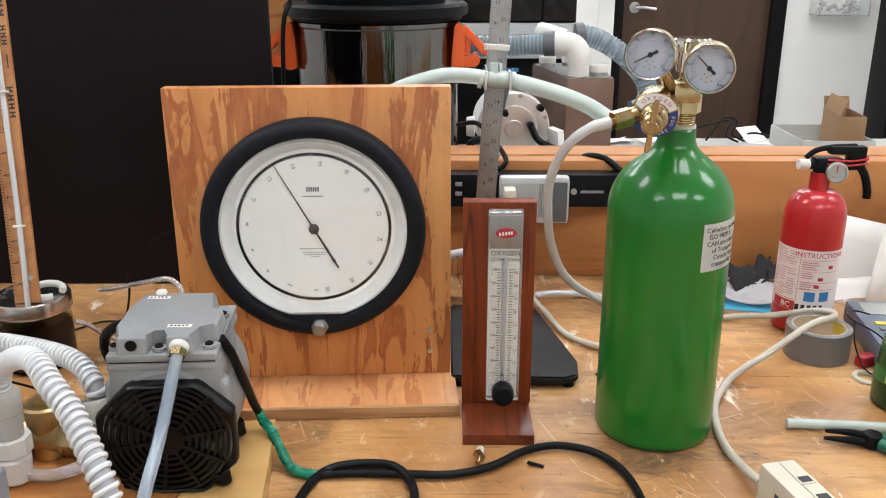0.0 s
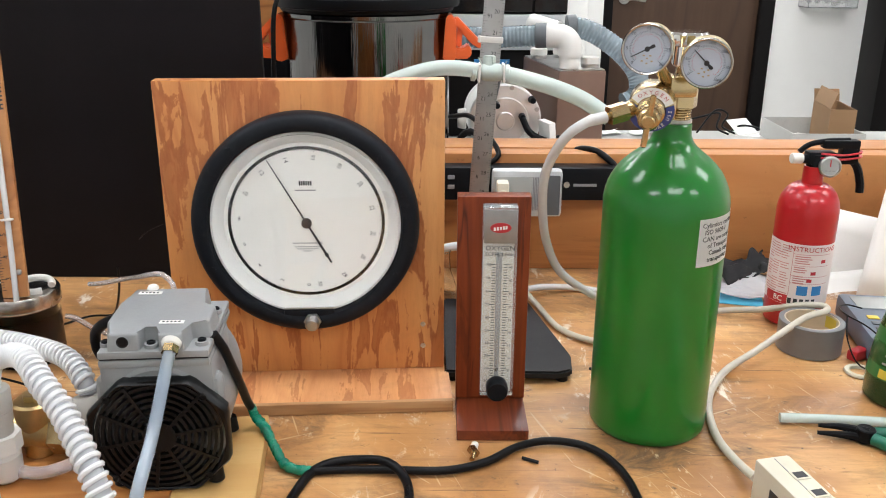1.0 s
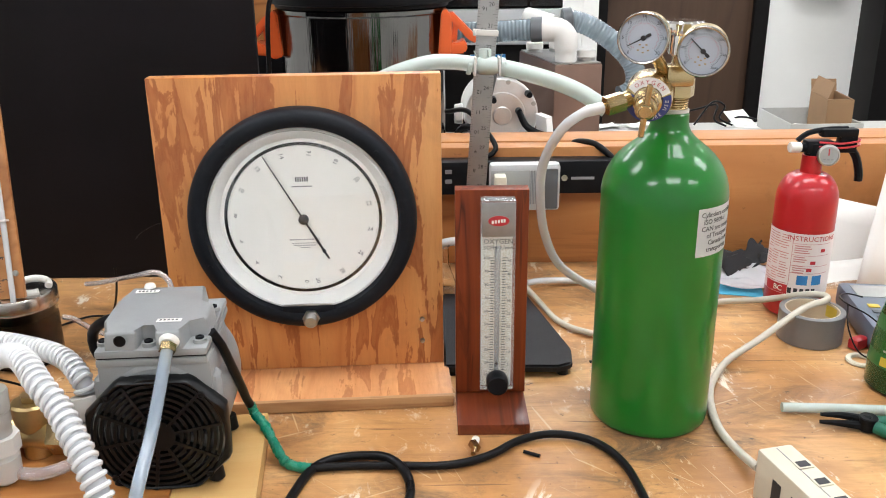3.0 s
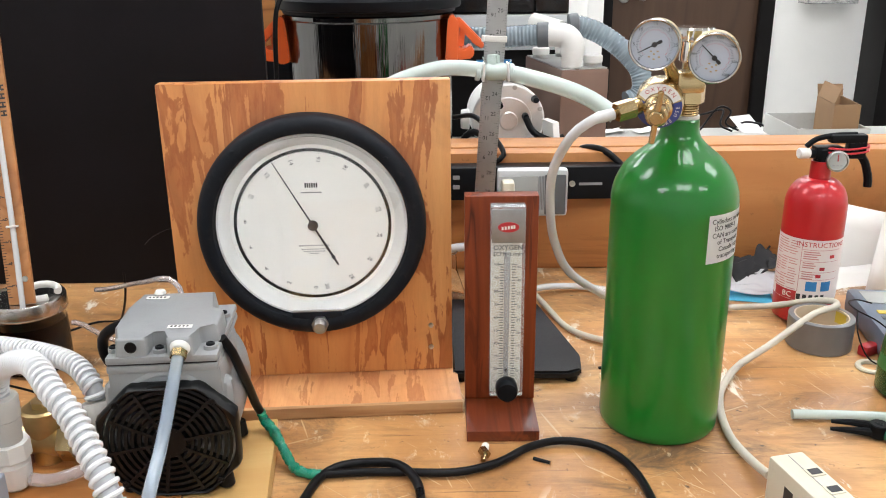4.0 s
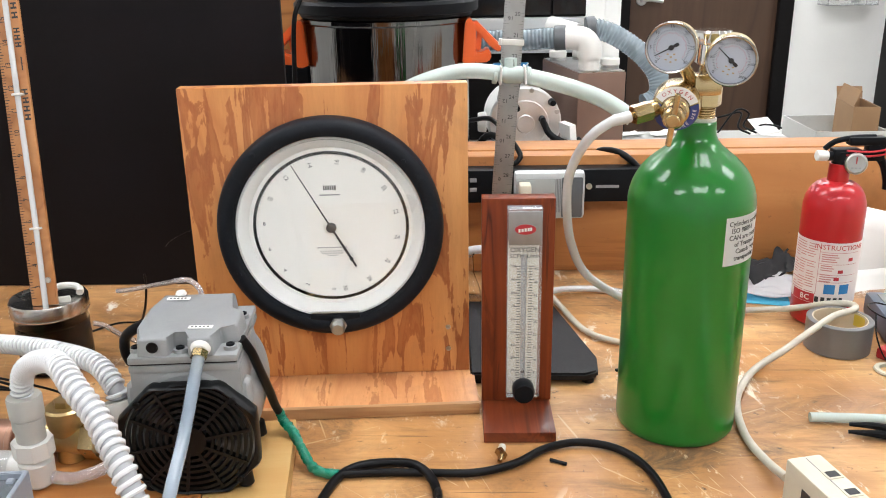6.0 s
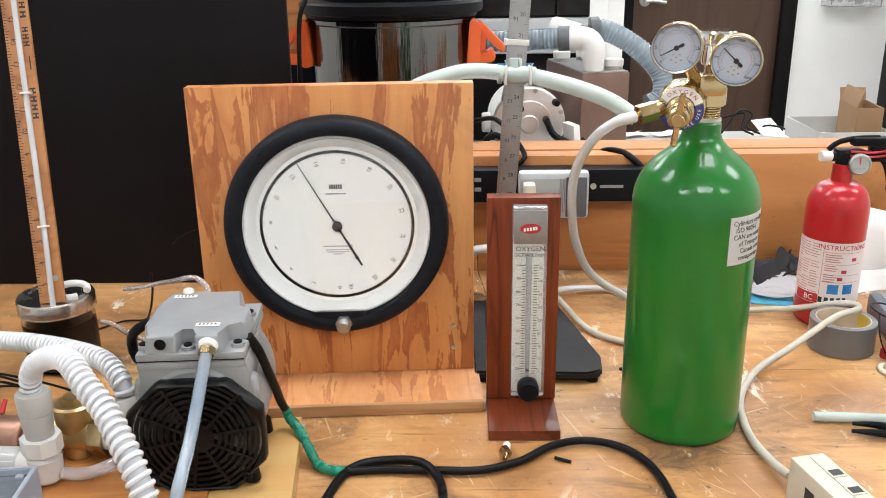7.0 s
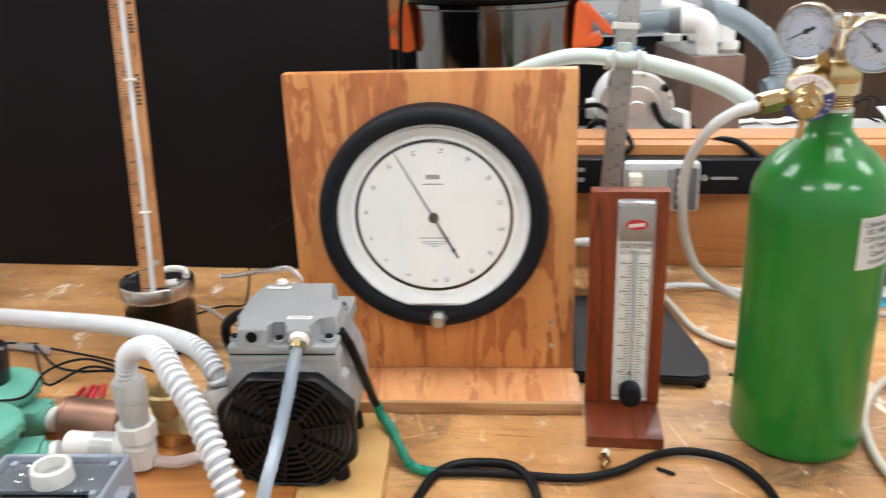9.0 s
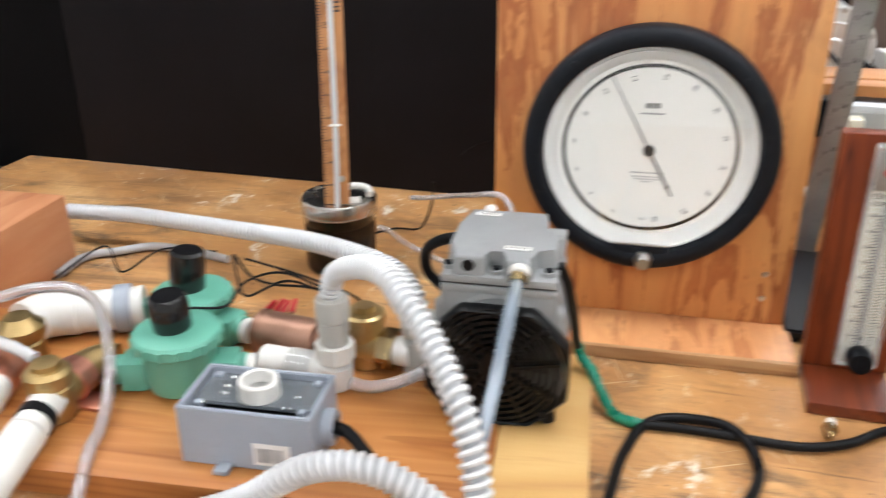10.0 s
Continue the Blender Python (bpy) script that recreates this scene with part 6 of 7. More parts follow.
FRONT_HOSE = [(-0.3755, 0.692, 0.102), (-0.3755, 0.693, 0.121), (-0.366, 0.684, 0.142), (-0.343, 0.660, 0.162), (-0.310, 0.622, 0.183), (-0.284, 0.588, 0.194), (-0.264, 0.563, 0.190), (-0.246, 0.547, 0.180), (-0.231, 0.530, 0.169), (-0.217, 0.514, 0.156), (-0.207, 0.503, 0.138), (-0.197, 0.487, 0.108), (-0.189, 0.462, 0.062), (-0.192, 0.425, 0.022), (-0.196, 0.36, 0.0142)]
ribbed_hose("white corrugated vinyl hose arching over the pump front", FRONT_HOSE, 0.0097, 0.0068)
# rear brass valve and its hose
bv = thing("brass_valve", "yellow brass check valve with a hexagonal cap", "valve", pose(-0.364, 0.739, TOP))
bm = pipe(B(), (-0.394, 0.742, 0.046), (-0.336, 0.735, 0.046), 0.0155)
rod(bm, (-0.364, 0.739, TOP + 0.0004), (-0.364, 0.739, 0.040), 0.014)
lathe(bm, [(0.013, 0.0), (0.017, 0.012), (0.0185, 0.020), (0.0195, 0.026), (0.0195, 0.032), (0.017, 0.034), (0, 0.034)], 32, at((-0.364, 0.739, 0.046)))
wpart("body", bm, M_VALVEBRASS, bv)
wpart("cap_nut", prism(B(), hexagon(0.0098), 0.0801, 0.0870, at((-0.364, 0.739, -0.001))), M_VALVEBRASS, bv, "hexagonal brass cap")
wpart("hex_end", prism(B(), hexagon(0.0195), 0.0, 0.014, aim((-0.346, 0.736, 0.046), (-0.332, 0.7344, 0.046))), M_BRASS, bv)
wpart("outlet", rod(B(), (-0.332, 0.7344, 0.046), (-0.317, 0.7327, 0.046), 0.0135), M_PVC, bv, "white outlet nipple")
ad = thing("hose_adaptor", "warm grey PVC hose adaptor beside the pump", "pipe fitting", pose(-0.311, 0.736, TOP))
wpart("lower", rod(B(), (-0.309, 0.737, TOP + 0.0004), (-0.310, 0.738, 0.062), 0.0170, bevel=0.002), M_GREYPVC, ad)
wpart("upper", lathe(B(), [(0.0155, 0.0), (0.0168, 0.003), (0.0168, 0.018), (0.0150, 0.021), (0.0135, 0.021)], 32, aim((-0.310, 0.738, 0.0625), (-0.316, 0.744, 0.09))), M_GREYPVC, ad)
REAR_HOSE = [(-0.314, 0.742, 0.084), (-0.319, 0.748, 0.096), (-0.345, 0.775, 0.104), (-0.394, 0.813, 0.098), (-0.463, 0.857, 0.086), (-0.543, 0.905, 0.067), (-0.625, 0.94, 0.053), (-0.703, 0.962, 0.045), (-0.77, 0.972, 0.042), (-0.86, 0.962, 0.042)]
ribbed_hose("long white corrugated hose running across the bench", REAR_HOSE, 0.0106, 0.0072)
ribbed_hose("white corrugated hose in front of the grey box", [(-0.47, 0.50, 0.0145), (-0.42, 0.522, 0.0155), (-0.378, 0.53, 0.033), (-0.348, 0.53, 0.057), (-0.325, 0.53, 0.071), (-0.300, 0.53, 0.078), (-0.275, 0.53, 0.077), (-0.254, 0.53, 0.068), (-0.238, 0.53, 0.057), (-0.222, 0.532, 0.041), (-0.205, 0.535, 0.020), (-0.18, 0.535, 0.0145), (-0.14, 0.51, 0.0145)], 0.0112, 0.0070)
hose("clear_tube", "clear tube between the PVC elbow and the valve", [(-0.360, 0.690, 0.034), (-0.342, 0.690, 0.0325), (-0.318, 0.70, 0.036), (-0.295, 0.715, 0.045), (-0.283, 0.73, 0.052)], 0.0058, M_FAINT)
# left run: PVC, clamp, bronze elbows
wp = thing("pvc_pipe", "white PVC elbow pipe with a blue-grey clamp", "pipe", pose(-0.62, 0.745, TOP))
wpart("run", pipe(B(), (-0.604, 0.751, 0.046), (-0.672, 0.716, 0.046), 0.0205, 0.0010), M_PVC, wp)
wpart("bend", tube(B(), [(-0.660, 0.722, 0.0465), (-0.678, 0.713, 0.0470), (-0.690, 0.702, 0.0470), (-0.694, 0.686, 0.0470)], 0.0225, 24, 0.004), M_PVC, wp)
wpart("clamp", lathe(B(), [(0.0208, -0.008), (0.0242, -0.008), (0.0246, 0.0), (0.0242, 0.008), (0.0208, 0.008)], 36, aim((-0.622, 0.742, 0.046), (-0.672, 0.716, 0.046))), M_GREYPLAS, wp, "blue-grey pipe clamp")
wpart("clamp_foot", box(B(), -0.640, -0.606, 0.732, 0.752, TOP + 0.0004, 0.0265, 0.001), M_GREYPLAS, wp)
br = thing("bronze_tee", "cast bronze elbow and copper flange on the plank", "pipe fitting", pose(-0.60, 0.63, TOP))
wpart("elbow", tube(B(), [(-0.573, 0.659, 0.0405), (-0.585, 0.654, 0.0415), (-0.592, 0.640, 0.0425), (-0.592, 0.618, 0.0425), (-0.591, 0.600, 0.0425)], 0.0165, 22, 0.004), M_BRONZE, br)
wpart("cap", lathe(B(), [(0.018, 0), (0.0195, 0.004), (0.0195, 0.012), (0.016, 0.016), (0.012, 0.0165), (0.012, 0.021), (0, 0.021)], 32, at((-0.591, 0.592, 0.056))), M_BRONZE, br, "round bronze cap")
wpart("lower", rod(B(), (-0.591, 0.592, TOP + 0.0004), (-0.591, 0.592, 0.056), 0.0185, bevel=0.002), M_BRONZE, br)
wpart("copper_sleeve", rod(B(), (-0.5925, 0.632, 0.0425), (-0.5915, 0.612, 0.0425), 0.0185, bevel=0.001), M_COPPERRED, br, "reddish copper sleeve")
wpart("flange", box(B(), -0.590, -0.558, 0.604, 0.628, TOP + 0.0004, TOP + 0.004, 0.001), M_COPPERRED, br, "copper pipe strap")
wpart("outlet", pipe(B(), (-0.589, 0.588, 0.045), (-0.577, 0.543, 0.0425), 0.0145, 0.001), M_PVC, br, "white outlet pipe")
wpart("band", rod(B(), (-0.5825, 0.564, 0.0437), (-0.580, 0.555, 0.0432), 0.0162), M_RUBBER, br, "black rubber band")
wpart("pipe_down", pipe(B(), (-0.577, 0.543, 0.0425), (-0.568, 0.480, 0.031), 0.0160), M_PVC, br, "white pipe")
br2 = thing("bronze_valve", "cast bronze valve with copper sleeve at the plank end", "valve", pose(-0.668, 0.64, TOP))
wpart("body", rod(B(), (-0.664, 0.648, TOP + 0.0004), (-0.664, 0.648, 0.058), 0.0195, bevel=0.003), M_BRONZE, br2)
wpart("cap", lathe(B(), [(0.020, 0), (0.022, 0.004), (0.022, 0.012), (0.016, 0.017), (0.012, 0.022), (0, 0.022)], 32, at((-0.664, 0.648, 0.0585))), M_BRONZE, br2)
wpart("sleeve", rod(B(), (-0.664, 0.628, 0.042), (-0.654, 0.596, 0.040), 0.017), M_COPPERRED, br2, "reddish copper sleeve")
wpart("outlet", rod(B(), (-0.654, 0.596, 0.040), (-0.647, 0.575, 0.038), 0.0155), M_PVC, br2, "white nipple")
hose("clear_tube", "clear tube looping over the bronze fittings", [(-0.74, 0.60, 0.065), (-0.70, 0.612, 0.098), (-0.649, 0.622, 0.115), (-0.625, 0.635, 0.120), (-0.603, 0.650, 0.116), (-0.589, 0.660, 0.102), (-0.582, 0.660, 0.080), (-0.562, 0.632, 0.0475), (-0.540, 0.585, 0.0305), (-0.527, 0.55, 0.0305), (-0.514, 0.515, 0.018), (-0.50, 0.47, 0.0068)], 0.0050, M_FAINT)
hose("clear_tube", "short clear tube crossing the bronze valve", [(-0.71, 0.60, 0.062), (-0.675, 0.612, 0.075), (-0.642, 0.615, 0.070), (-0.62, 0.612, 0.064)], 0.0055, M_MILKY)
hose("grey_cable", "grey cable curving behind the valves", [(-0.80, 0.86, 0.0058), (-0.803, 0.905, 0.0058), (-0.79, 0.925, 0.0058), (-0.776, 0.933, 0.0058), (-0.736, 0.962, 0.0058), (-0.69, 0.962, 0.0058), (-0.65, 0.955, 0.0058), (-0.625, 0.950, 0.0058)], 0.0052, M_GREYCABLE, category="cable")
for k, pts in enumerate((
    [(-0.497, 0.75, 0.115), (-0.475, 0.74, 0.10), (-0.455, 0.745, 0.092), (-0.43, 0.755, 0.088), (-0.405, 0.765, 0.08)],
    [(-0.495, 0.745, 0.118), (-0.48, 0.725, 0.098), (-0.47, 0.72, 0.09), (-0.44, 0.74, 0.10), (-0.415, 0.762, 0.082)],
    [(-0.498, 0.67, 0.10), (-0.475, 0.69, 0.095), (-0.47, 0.72, 0.105), (-0.45, 0.755, 0.1), (-0.41, 0.77, 0.078)],
    [(-0.50, 0.775, 0.10), (-0.45, 0.80, 0.075), (-0.41, 0.82, 0.05), (-0.39, 0.83, 0.028)],
    [(-0.80, 0.85, 0.004), (-0.76, 0.90, 0.03), (-0.73, 0.885, 0.006), (-0.70, 0.93, 0.02), (-0.655, 0.975, 0.002)],
)):
    hose("thin_wire", "thin black wire trailing among the valves", pts, 0.0013, M_RUBBER, 8, category="wire", step=0.005, group="thin wires")
for k in range(4):
    x = -0.480 + 0.0085 * k
    cn = thing("wire_connector", "small red wire connector by the copper pipe", "wire connector", pose(x, 0.770 + 0.003 * (k % 2), 0.0, 0, 0, 20 * k), "wire connectors")
    part("sleeve", rod(B(), (0, 0, 0.048), (0.009, 0.004, 0.058), 0.0032, 0.0022, 12), M_REDPLAS, cn)
    part("wire", rod(B(), (0, 0, TOP + 0.0003), (0, 0, 0.048), 0.0012, seg=8), M_RUBBER, cn)
# grey junction box
jb = thing("junction_box", "blue-grey plastic box with a clear lid and white ring", "junction box", pose(-0.402, 0.599, TOP, 0, 0, 5))
J0, J1, JF, JK, JH = -0.054, 0.054, -0.030, 0.034, 0.052
bm = tray(J0, J1, JF, JK, 0.0005, JH, 0.004)
part("case", bm, M_GREYPLAS, jb, "blue-grey moulded case")
# Plain black block added so the gap before the lid looks shaded.
part("inner_block", box(B(), J0 + 0.006, J1 - 0.006, JF + 0.006, JK - 0.006, 0.0045, 0.030, 0.001), M_BLACK, jb, "black block that keeps the hollow of the box dark")
lid = part("lid", box(B(), J0 + 0.006, J1 - 0.005, JF + 0.019, JK - 0.005, JH - 0.009, JH - 0.005, 0.0008), M_SMOKE, jb, "smoky clear lid")
bm = lathe(B(), [(0.0115, 0.0), (0.0168, 0.0), (0.0160, 0.013), (0.0148, 0.0145), (0.0118, 0.014), (0.0115, 0.0)], 40, at((0.001, 0.004, JH - 0.0048)), closed=False)
part("ring", bm, M_PVC, lid, "raised white ring")
part("ring_floor", lathe(B(), [(0, 0.0005), (0.0114, 0.0005), (0.0114, 0.004), (0, 0.004)], 28, at((0.001, 0.004, JH - 0.0048))), M_STEEL, lid, "metal disc in the ring")
for k in range(16):
    x, y = random.uniform(J0 + 0.012, J1 - 0.012), random.uniform(JF + 0.016, JK - 0.01)
    if (x - 0.004) ** 2 + (y - 0.004) ** 2 > 0.0005:
        part("solder_blob", lathe(B(), [(random.uniform(0.0008, 0.002), 0), (0.0006, 0.001), (0, 0.0013)], 8, at((x, y, JH - 0.0048))), M_SILVER, lid)
for x, y in ((J0 + 0.012, JF + 0.015), (J1 - 0.012, JF + 0.015), (J0 + 0.012, JK - 0.009), (J1 - 0.012, JK - 0.009)):
    part("post", box(B(), x - 0.003, x + 0.003, y - 0.003, y + 0.003, JH - 0.009, JH - 0.003, 0.001), M_GREYPLAS, lid)
bm = lathe(B(), [(0.009, 0.0), (0.0145, 0.0), (0.015, 0.004), (0.014, 0.009), (0.010, 0.0095), (0.009, 0.004)], 28, pose(J1, 0.0, 0.026, 0, 90, 0), closed=False)
part("gland", bm, M_GREYPLAS, jb, "round cable gland")
part("ear", box(B(), -0.024, -0.012, JF - 0.012, JF, 0.0005, 0.005, 0.0015), M_GREYPLAS, jb, "mounting ear")
tag = part("tag", box(B(), 0.006, 0.036, JF - 0.0006, JF - 0.0002, 0.006, 0.026), M_WHITE, jb, "white barcode tag")
bm = B()
x = 0.009
while x < 0.030:
    w = random.choice((0.0006, 0.001, 0.0016))
    box(bm, x, x + w, JF - 0.0009, JF - 0.0007, 0.009, 0.022)
    x += w + random.choice((0.0007, 0.0012))
part("bars", bm, M_GREYINK, tag)
hose("black_cable", "black cord leaving the junction box gland", [(-0.352, 0.607, 0.050), (-0.330, 0.605, 0.047), (-0.305, 0.59, 0.036), (-0.27, 0.565, 0.030), (-0.24, 0.52, 0.006), (-0.19, 0.46, 0.006)], 0.0052, M_RUBBER, category="cord")
# big wooden block
blk = single("wood_block", box(B(), -0.26, 0.0, -0.20, 0.0, 0.0005, 0.090, 0.003), M_BLOCK, "rough pinkish fir block standing on the bench", "block", pose(-0.807, 0.905, 0, 0, 0, 3))

# ---- jar with yardstick ----
JX, JY = -0.4875, 0.985
jar = thing("mason_jar", "glass preserving jar of dark liquid with a steel lid ring", "jar", pose(JX, JY, 0))
part("glass", lathe(B(), [(0, 0.0006), (0.038, 0.0006), (0.0425, 0.004), (0.0425, 0.062), (0.0405, 0.070), (0.0405, 0.078), (0.038, 0.078), (0.038, 0.070), (0.040, 0.062), (0.040, 0.006), (0.036, 0.004), (0, 0.004)], 56, closed=False), M_GLASS, jar, "clear glass")
part("liquid", lathe(B(), [(0, 0.0045), (0.036, 0.0045), (0.0403, 0.0065), (0.0403, 0.060), (0, 0.060)], 48), M_DARKLIQ, jar, "dark brown liquid")
part("lid_ring", lathe(B(), [(0.0442, 0.072), (0.0452, 0.0735), (0.0446, 0.076), (0.0452, 0.079), (0.0445, 0.081), (0.0450, 0.0875), (0.0435, 0.0905), (0.0345, 0.0908), (0.0345, 0.0895), (0.042, 0.0885), (0.0435, 0.080), (0.0430, 0.072)], 56, closed=False), M_LID, jar, "worn steel screw ring")
part("lid", lathe(B(), [(0, 0.0885), (0.0344, 0.0885), (0.0344, 0.0904), (0.030, 0.0904), (0.028, 0.0898), (0, 0.0898)], 48, closed=False), M_LID, jar, "dull steel lid disc")
yd = Vector((-0.0265, 0.085, 0.336)).normalized()
yup = yd
m_y = face_to((-0.4765, 0.955, 0.0915), (0.03, -1, 0.24), yup)
yard = thing("yardstick", "varnished wooden yardstick standing on the jar lid", "ruler", m_y)
part("stick", box(B(), -0.0145, 0.0145, 0.0, 0.60, -0.003, 0.0025, 0.0006), M_YARD, yard)
bm = B()
INCH0 = -0.0545
for k in range(20, 300):
    y = INCH0 + k * 0.0254 / 8
    if y < 0.004 or y > 0.595:
        continue
    w = 0.0075 if k % 8 == 0 else 0.0055 if k % 4 == 0 else 0.0038
    box(bm, -0.0143, -0.0143 + w, y - 0.00035, y + 0.00035, 0.0026, 0.0028)
tagged(part("graduations", bm, M_PRINT, yard, "black inch marks", 0), kind="stuff")
for k in range(3, 25):
    y = INCH0 + k * 0.0254
    if 0.01 < y < 0.59:
        words("numeral", str(k), 0.0082, pose(-0.0052, y + 0.0005, 0.0026, 0, 0, 90), M_PRINT, yard)
bm = B()
for y0, y1, n in ((0.214, 0.252, 4), (0.296, 0.320, 3), (0.328, 0.370, 4), (0.40, 0.45, 5), (0.48, 0.53, 5)):
    for k in range(n):
        y = y0 + (y1 - y0) * k / n
        w = (y1 - y0) / n
        box(bm, 0.0060, 0.0128, y, y + w * 0.22, 0.0026, 0.0028)
        box(bm, 0.0060, 0.0128, y + w * 0.5, y + w * 0.68, 0.0026, 0.0028)
        box(bm, 0.0088, 0.0104, y + w * 0.22, y + w * 0.5, 0.0026, 0.0028)
box(bm, 0.0098, 0.0112, 0.270, 0.285, 0.0026, 0.0028)
tagged(part("lettering", bm, M_PRINT, yard, "worn black lettering drawn as bars"), kind="stuff")
part("tube", tube(B(), [(0.0025, -0.004, 0.0066), (0.0035, 0.1, 0.0066), (0.0025, 0.3, 0.0066), (0.0035, 0.6, 0.0066)], 0.0032, 12, 0.02), M_MILKY, yard, "milky tube tied along the stick")
for y in (0.090, 0.243, 0.43):
    part("tie", box(B(), -0.003, 0.009, y - 0.0013, y + 0.0013, 0.002, 0.0105, 0.001), M_PVC, yard, "white cable tie")
part("screw", lathe(B(), [(0.0036, 0), (0.003, 0.0016), (0, 0.002)], 16, at((0.0075, 0.029, 0.0025))), M_STEEL, yard, "steel screw")
bm = B()
tube(bm, [(0.019 * math.cos(a) , 0.014 * math.sin(a), 0.0965 + 0.004 * math.sin(a)) for a in [2 * math.pi * k / 14 for k in range(13)]], 0.0042, 12, 0.003)
single("tube_coil", bm, M_PVC, "white tube coil lying on the jar lid", "tube", pose(JX + 0.022, JY - 0.004, 0.0), smooth=60)
hose("vinyl_tube", "thin clear tube from the jar along the bench", [(-0.443, 0.995, 0.050), (-0.432, 1.0, 0.045), (-0.418, 1.01, 0.028), (-0.395, 1.015, 0.014), (-0.35, 1.0, 0.0065), (-0.30, 0.96, 0.0065)], 0.0032, M_FAINT)
hose("thin_wire", "thin black wire rising behind the pump", [(-0.55, 1.02, 0.002), (-0.50, 1.06, 0.002), (-0.46, 1.10, 0.003), (-0.425, 1.09, 0.01), (-0.40, 1.05, 0.04), (-0.382, 1.02, 0.08), (-0.377, 1.01, 0.108)], 0.0015, M_RUBBER, 8, category="wire", step=0.005, group="thin wires")
hose("thin_wire", "hair-thin dark wire sticking out beside the board", [(-0.289, 0.960, 0.180), (-0.305, 0.965, 0.176), (-0.325, 0.97, 0.165), (-0.335, 0.975, 0.155)], 0.0004, M_RUBBER, 6, category="wire", step=0.005, group="thin wires")

# ---- back table and what stands on it ----
bt = thing("back_table", "light grey laminate table behind the bench", "table", pose(0, 1.9, FLOOR))
wpart("top", box(B(), -1.3, 1.9, 1.41, 2.37, -0.032, 0.0, 0.003), M_LAMINATE, bt)
for x in (-1.25, 1.80):
    for y in (1.44, 2.29):
        wpart("leg", box(B(), x, x + 0.05, y, y + 0.05, FLOOR, -0.033, 0.002), M_STEEL, bt)
vac = thing("shop_vacuum", "stainless shop vacuum with a black lid and orange latches", "vacuum cleaner", pose(-0.127, 1.75, 0))
VR = 0.158
part("tank", lathe(B(), [(0, 0.001), (VR - 0.01, 0.001), (VR, 0.008), (VR, 0.347), (VR + 0.003, 0.350), (VR + 0.003, 0.357), (VR - 0.002, 0.359)], 96, closed=False), M_TANK, vac, "mirror-bright stainless tank")
part("lid_rim", lathe(B(), [(VR - 0.003, 0.3595), (VR + 0.006, 0.3600), (VR + 0.008, 0.366), (VR + 0.016, 0.368), (VR + 0.018, 0.372), (VR + 0.018, 0.385), (VR + 0.013, 0.3905), (VR + 0.004, 0.3915), (VR + 0.002, 0.3890), (VR - 0.014, 0.3890), (0, 0.3895)], 80), M_BLACK, vac, "black lid rim")
part("motor_head", lathe(B(), [(0.132, 0.390), (0.134, 0.396), (0.130, 0.45), (0.11, 0.51), (0.05, 0.54), (0, 0.54)], 64), M_BLACK, vac, "black motor head")
part("warning_tag", box(B(), -0.032, 0.032, -0.1365, -0.1330, 0.402, 0.428, 0.001), M_YELLOW, vac, "yellow warning tag")
part("tag_print", box(B(), -0.022, 0.022, -0.1375, -0.1367, 0.409, 0.420), M_PRINT, vac)
for s in (-1, 1):
    base = Vector((s * (VR - 0.010), -0.05, 0.012))
    m_lt = at(base) @ pose(0, 0, 0, 90, 0, 0)

    def slab(outline, z0, z1, bev=0.0025):
        la = prism(B(), [(s * x, z) for x, z in outline], z0, z1, m_lt)
        bmesh.ops.bevel(la, geom=list(la.edges), offset=bev, segments=2, affect="EDGES")
        return la

    lt = part("latch", slab([(-0.004, 0.262), (0.012, 0.256), (0.022, 0.262), (0.022, 0.330), (0.010, 0.346), (0.002, 0.338)], -0.026, 0.026), M_ORANGE, vac, "orange plastic latch")
    part("arm", slab([(0.012, 0.332), (0.022, 0.340), (0.070, 0.292), (0.067, 0.280), (0.050, 0.290)], -0.016, 0.016), M_ORANGE, lt)
    part("catch", slab([(0.020, 0.262), (0.046, 0.264), (0.052, 0.276), (0.044, 0.290), (0.034, 0.282), (0.020, 0.284)], -0.024, 0.024), M_ORANGE, lt)
    part("stem", slab([(0.022, 0.284), (0.031, 0.283), (0.034, 0.312), (0.024, 0.326)], -0.012, 0.012), M_ORANGE, lt)
hose("black_cable", "black cord hanging beside the vacuum tank", [(-0.265, 1.60, 0.40), (-0.277, 1.585, 0.36), (-0.282, 1.58, 0.25), (-0.285, 1.58, 0.12), (-0.29, 1.58, 0.006), (-0.30, 1.5, 0.006)], 0.0042, M_RUBBER, category="cord")
bk = thing("storage_crate", "black plastic storage crate behind the black panel", "crate", pose(-0.42, 2.02, 0))
part("body", box(B(), -0.11, 0.24, -0.10, 0.15, 0.001, 0.262, 0.008), M_BLACK, bk)
part("orange_sheet", box(B(), -0.11, 0.235, -0.06, -0.05, 0.2625, 0.56, 0.003), M_BACK, bk, "plywood offcut standing in the crate")
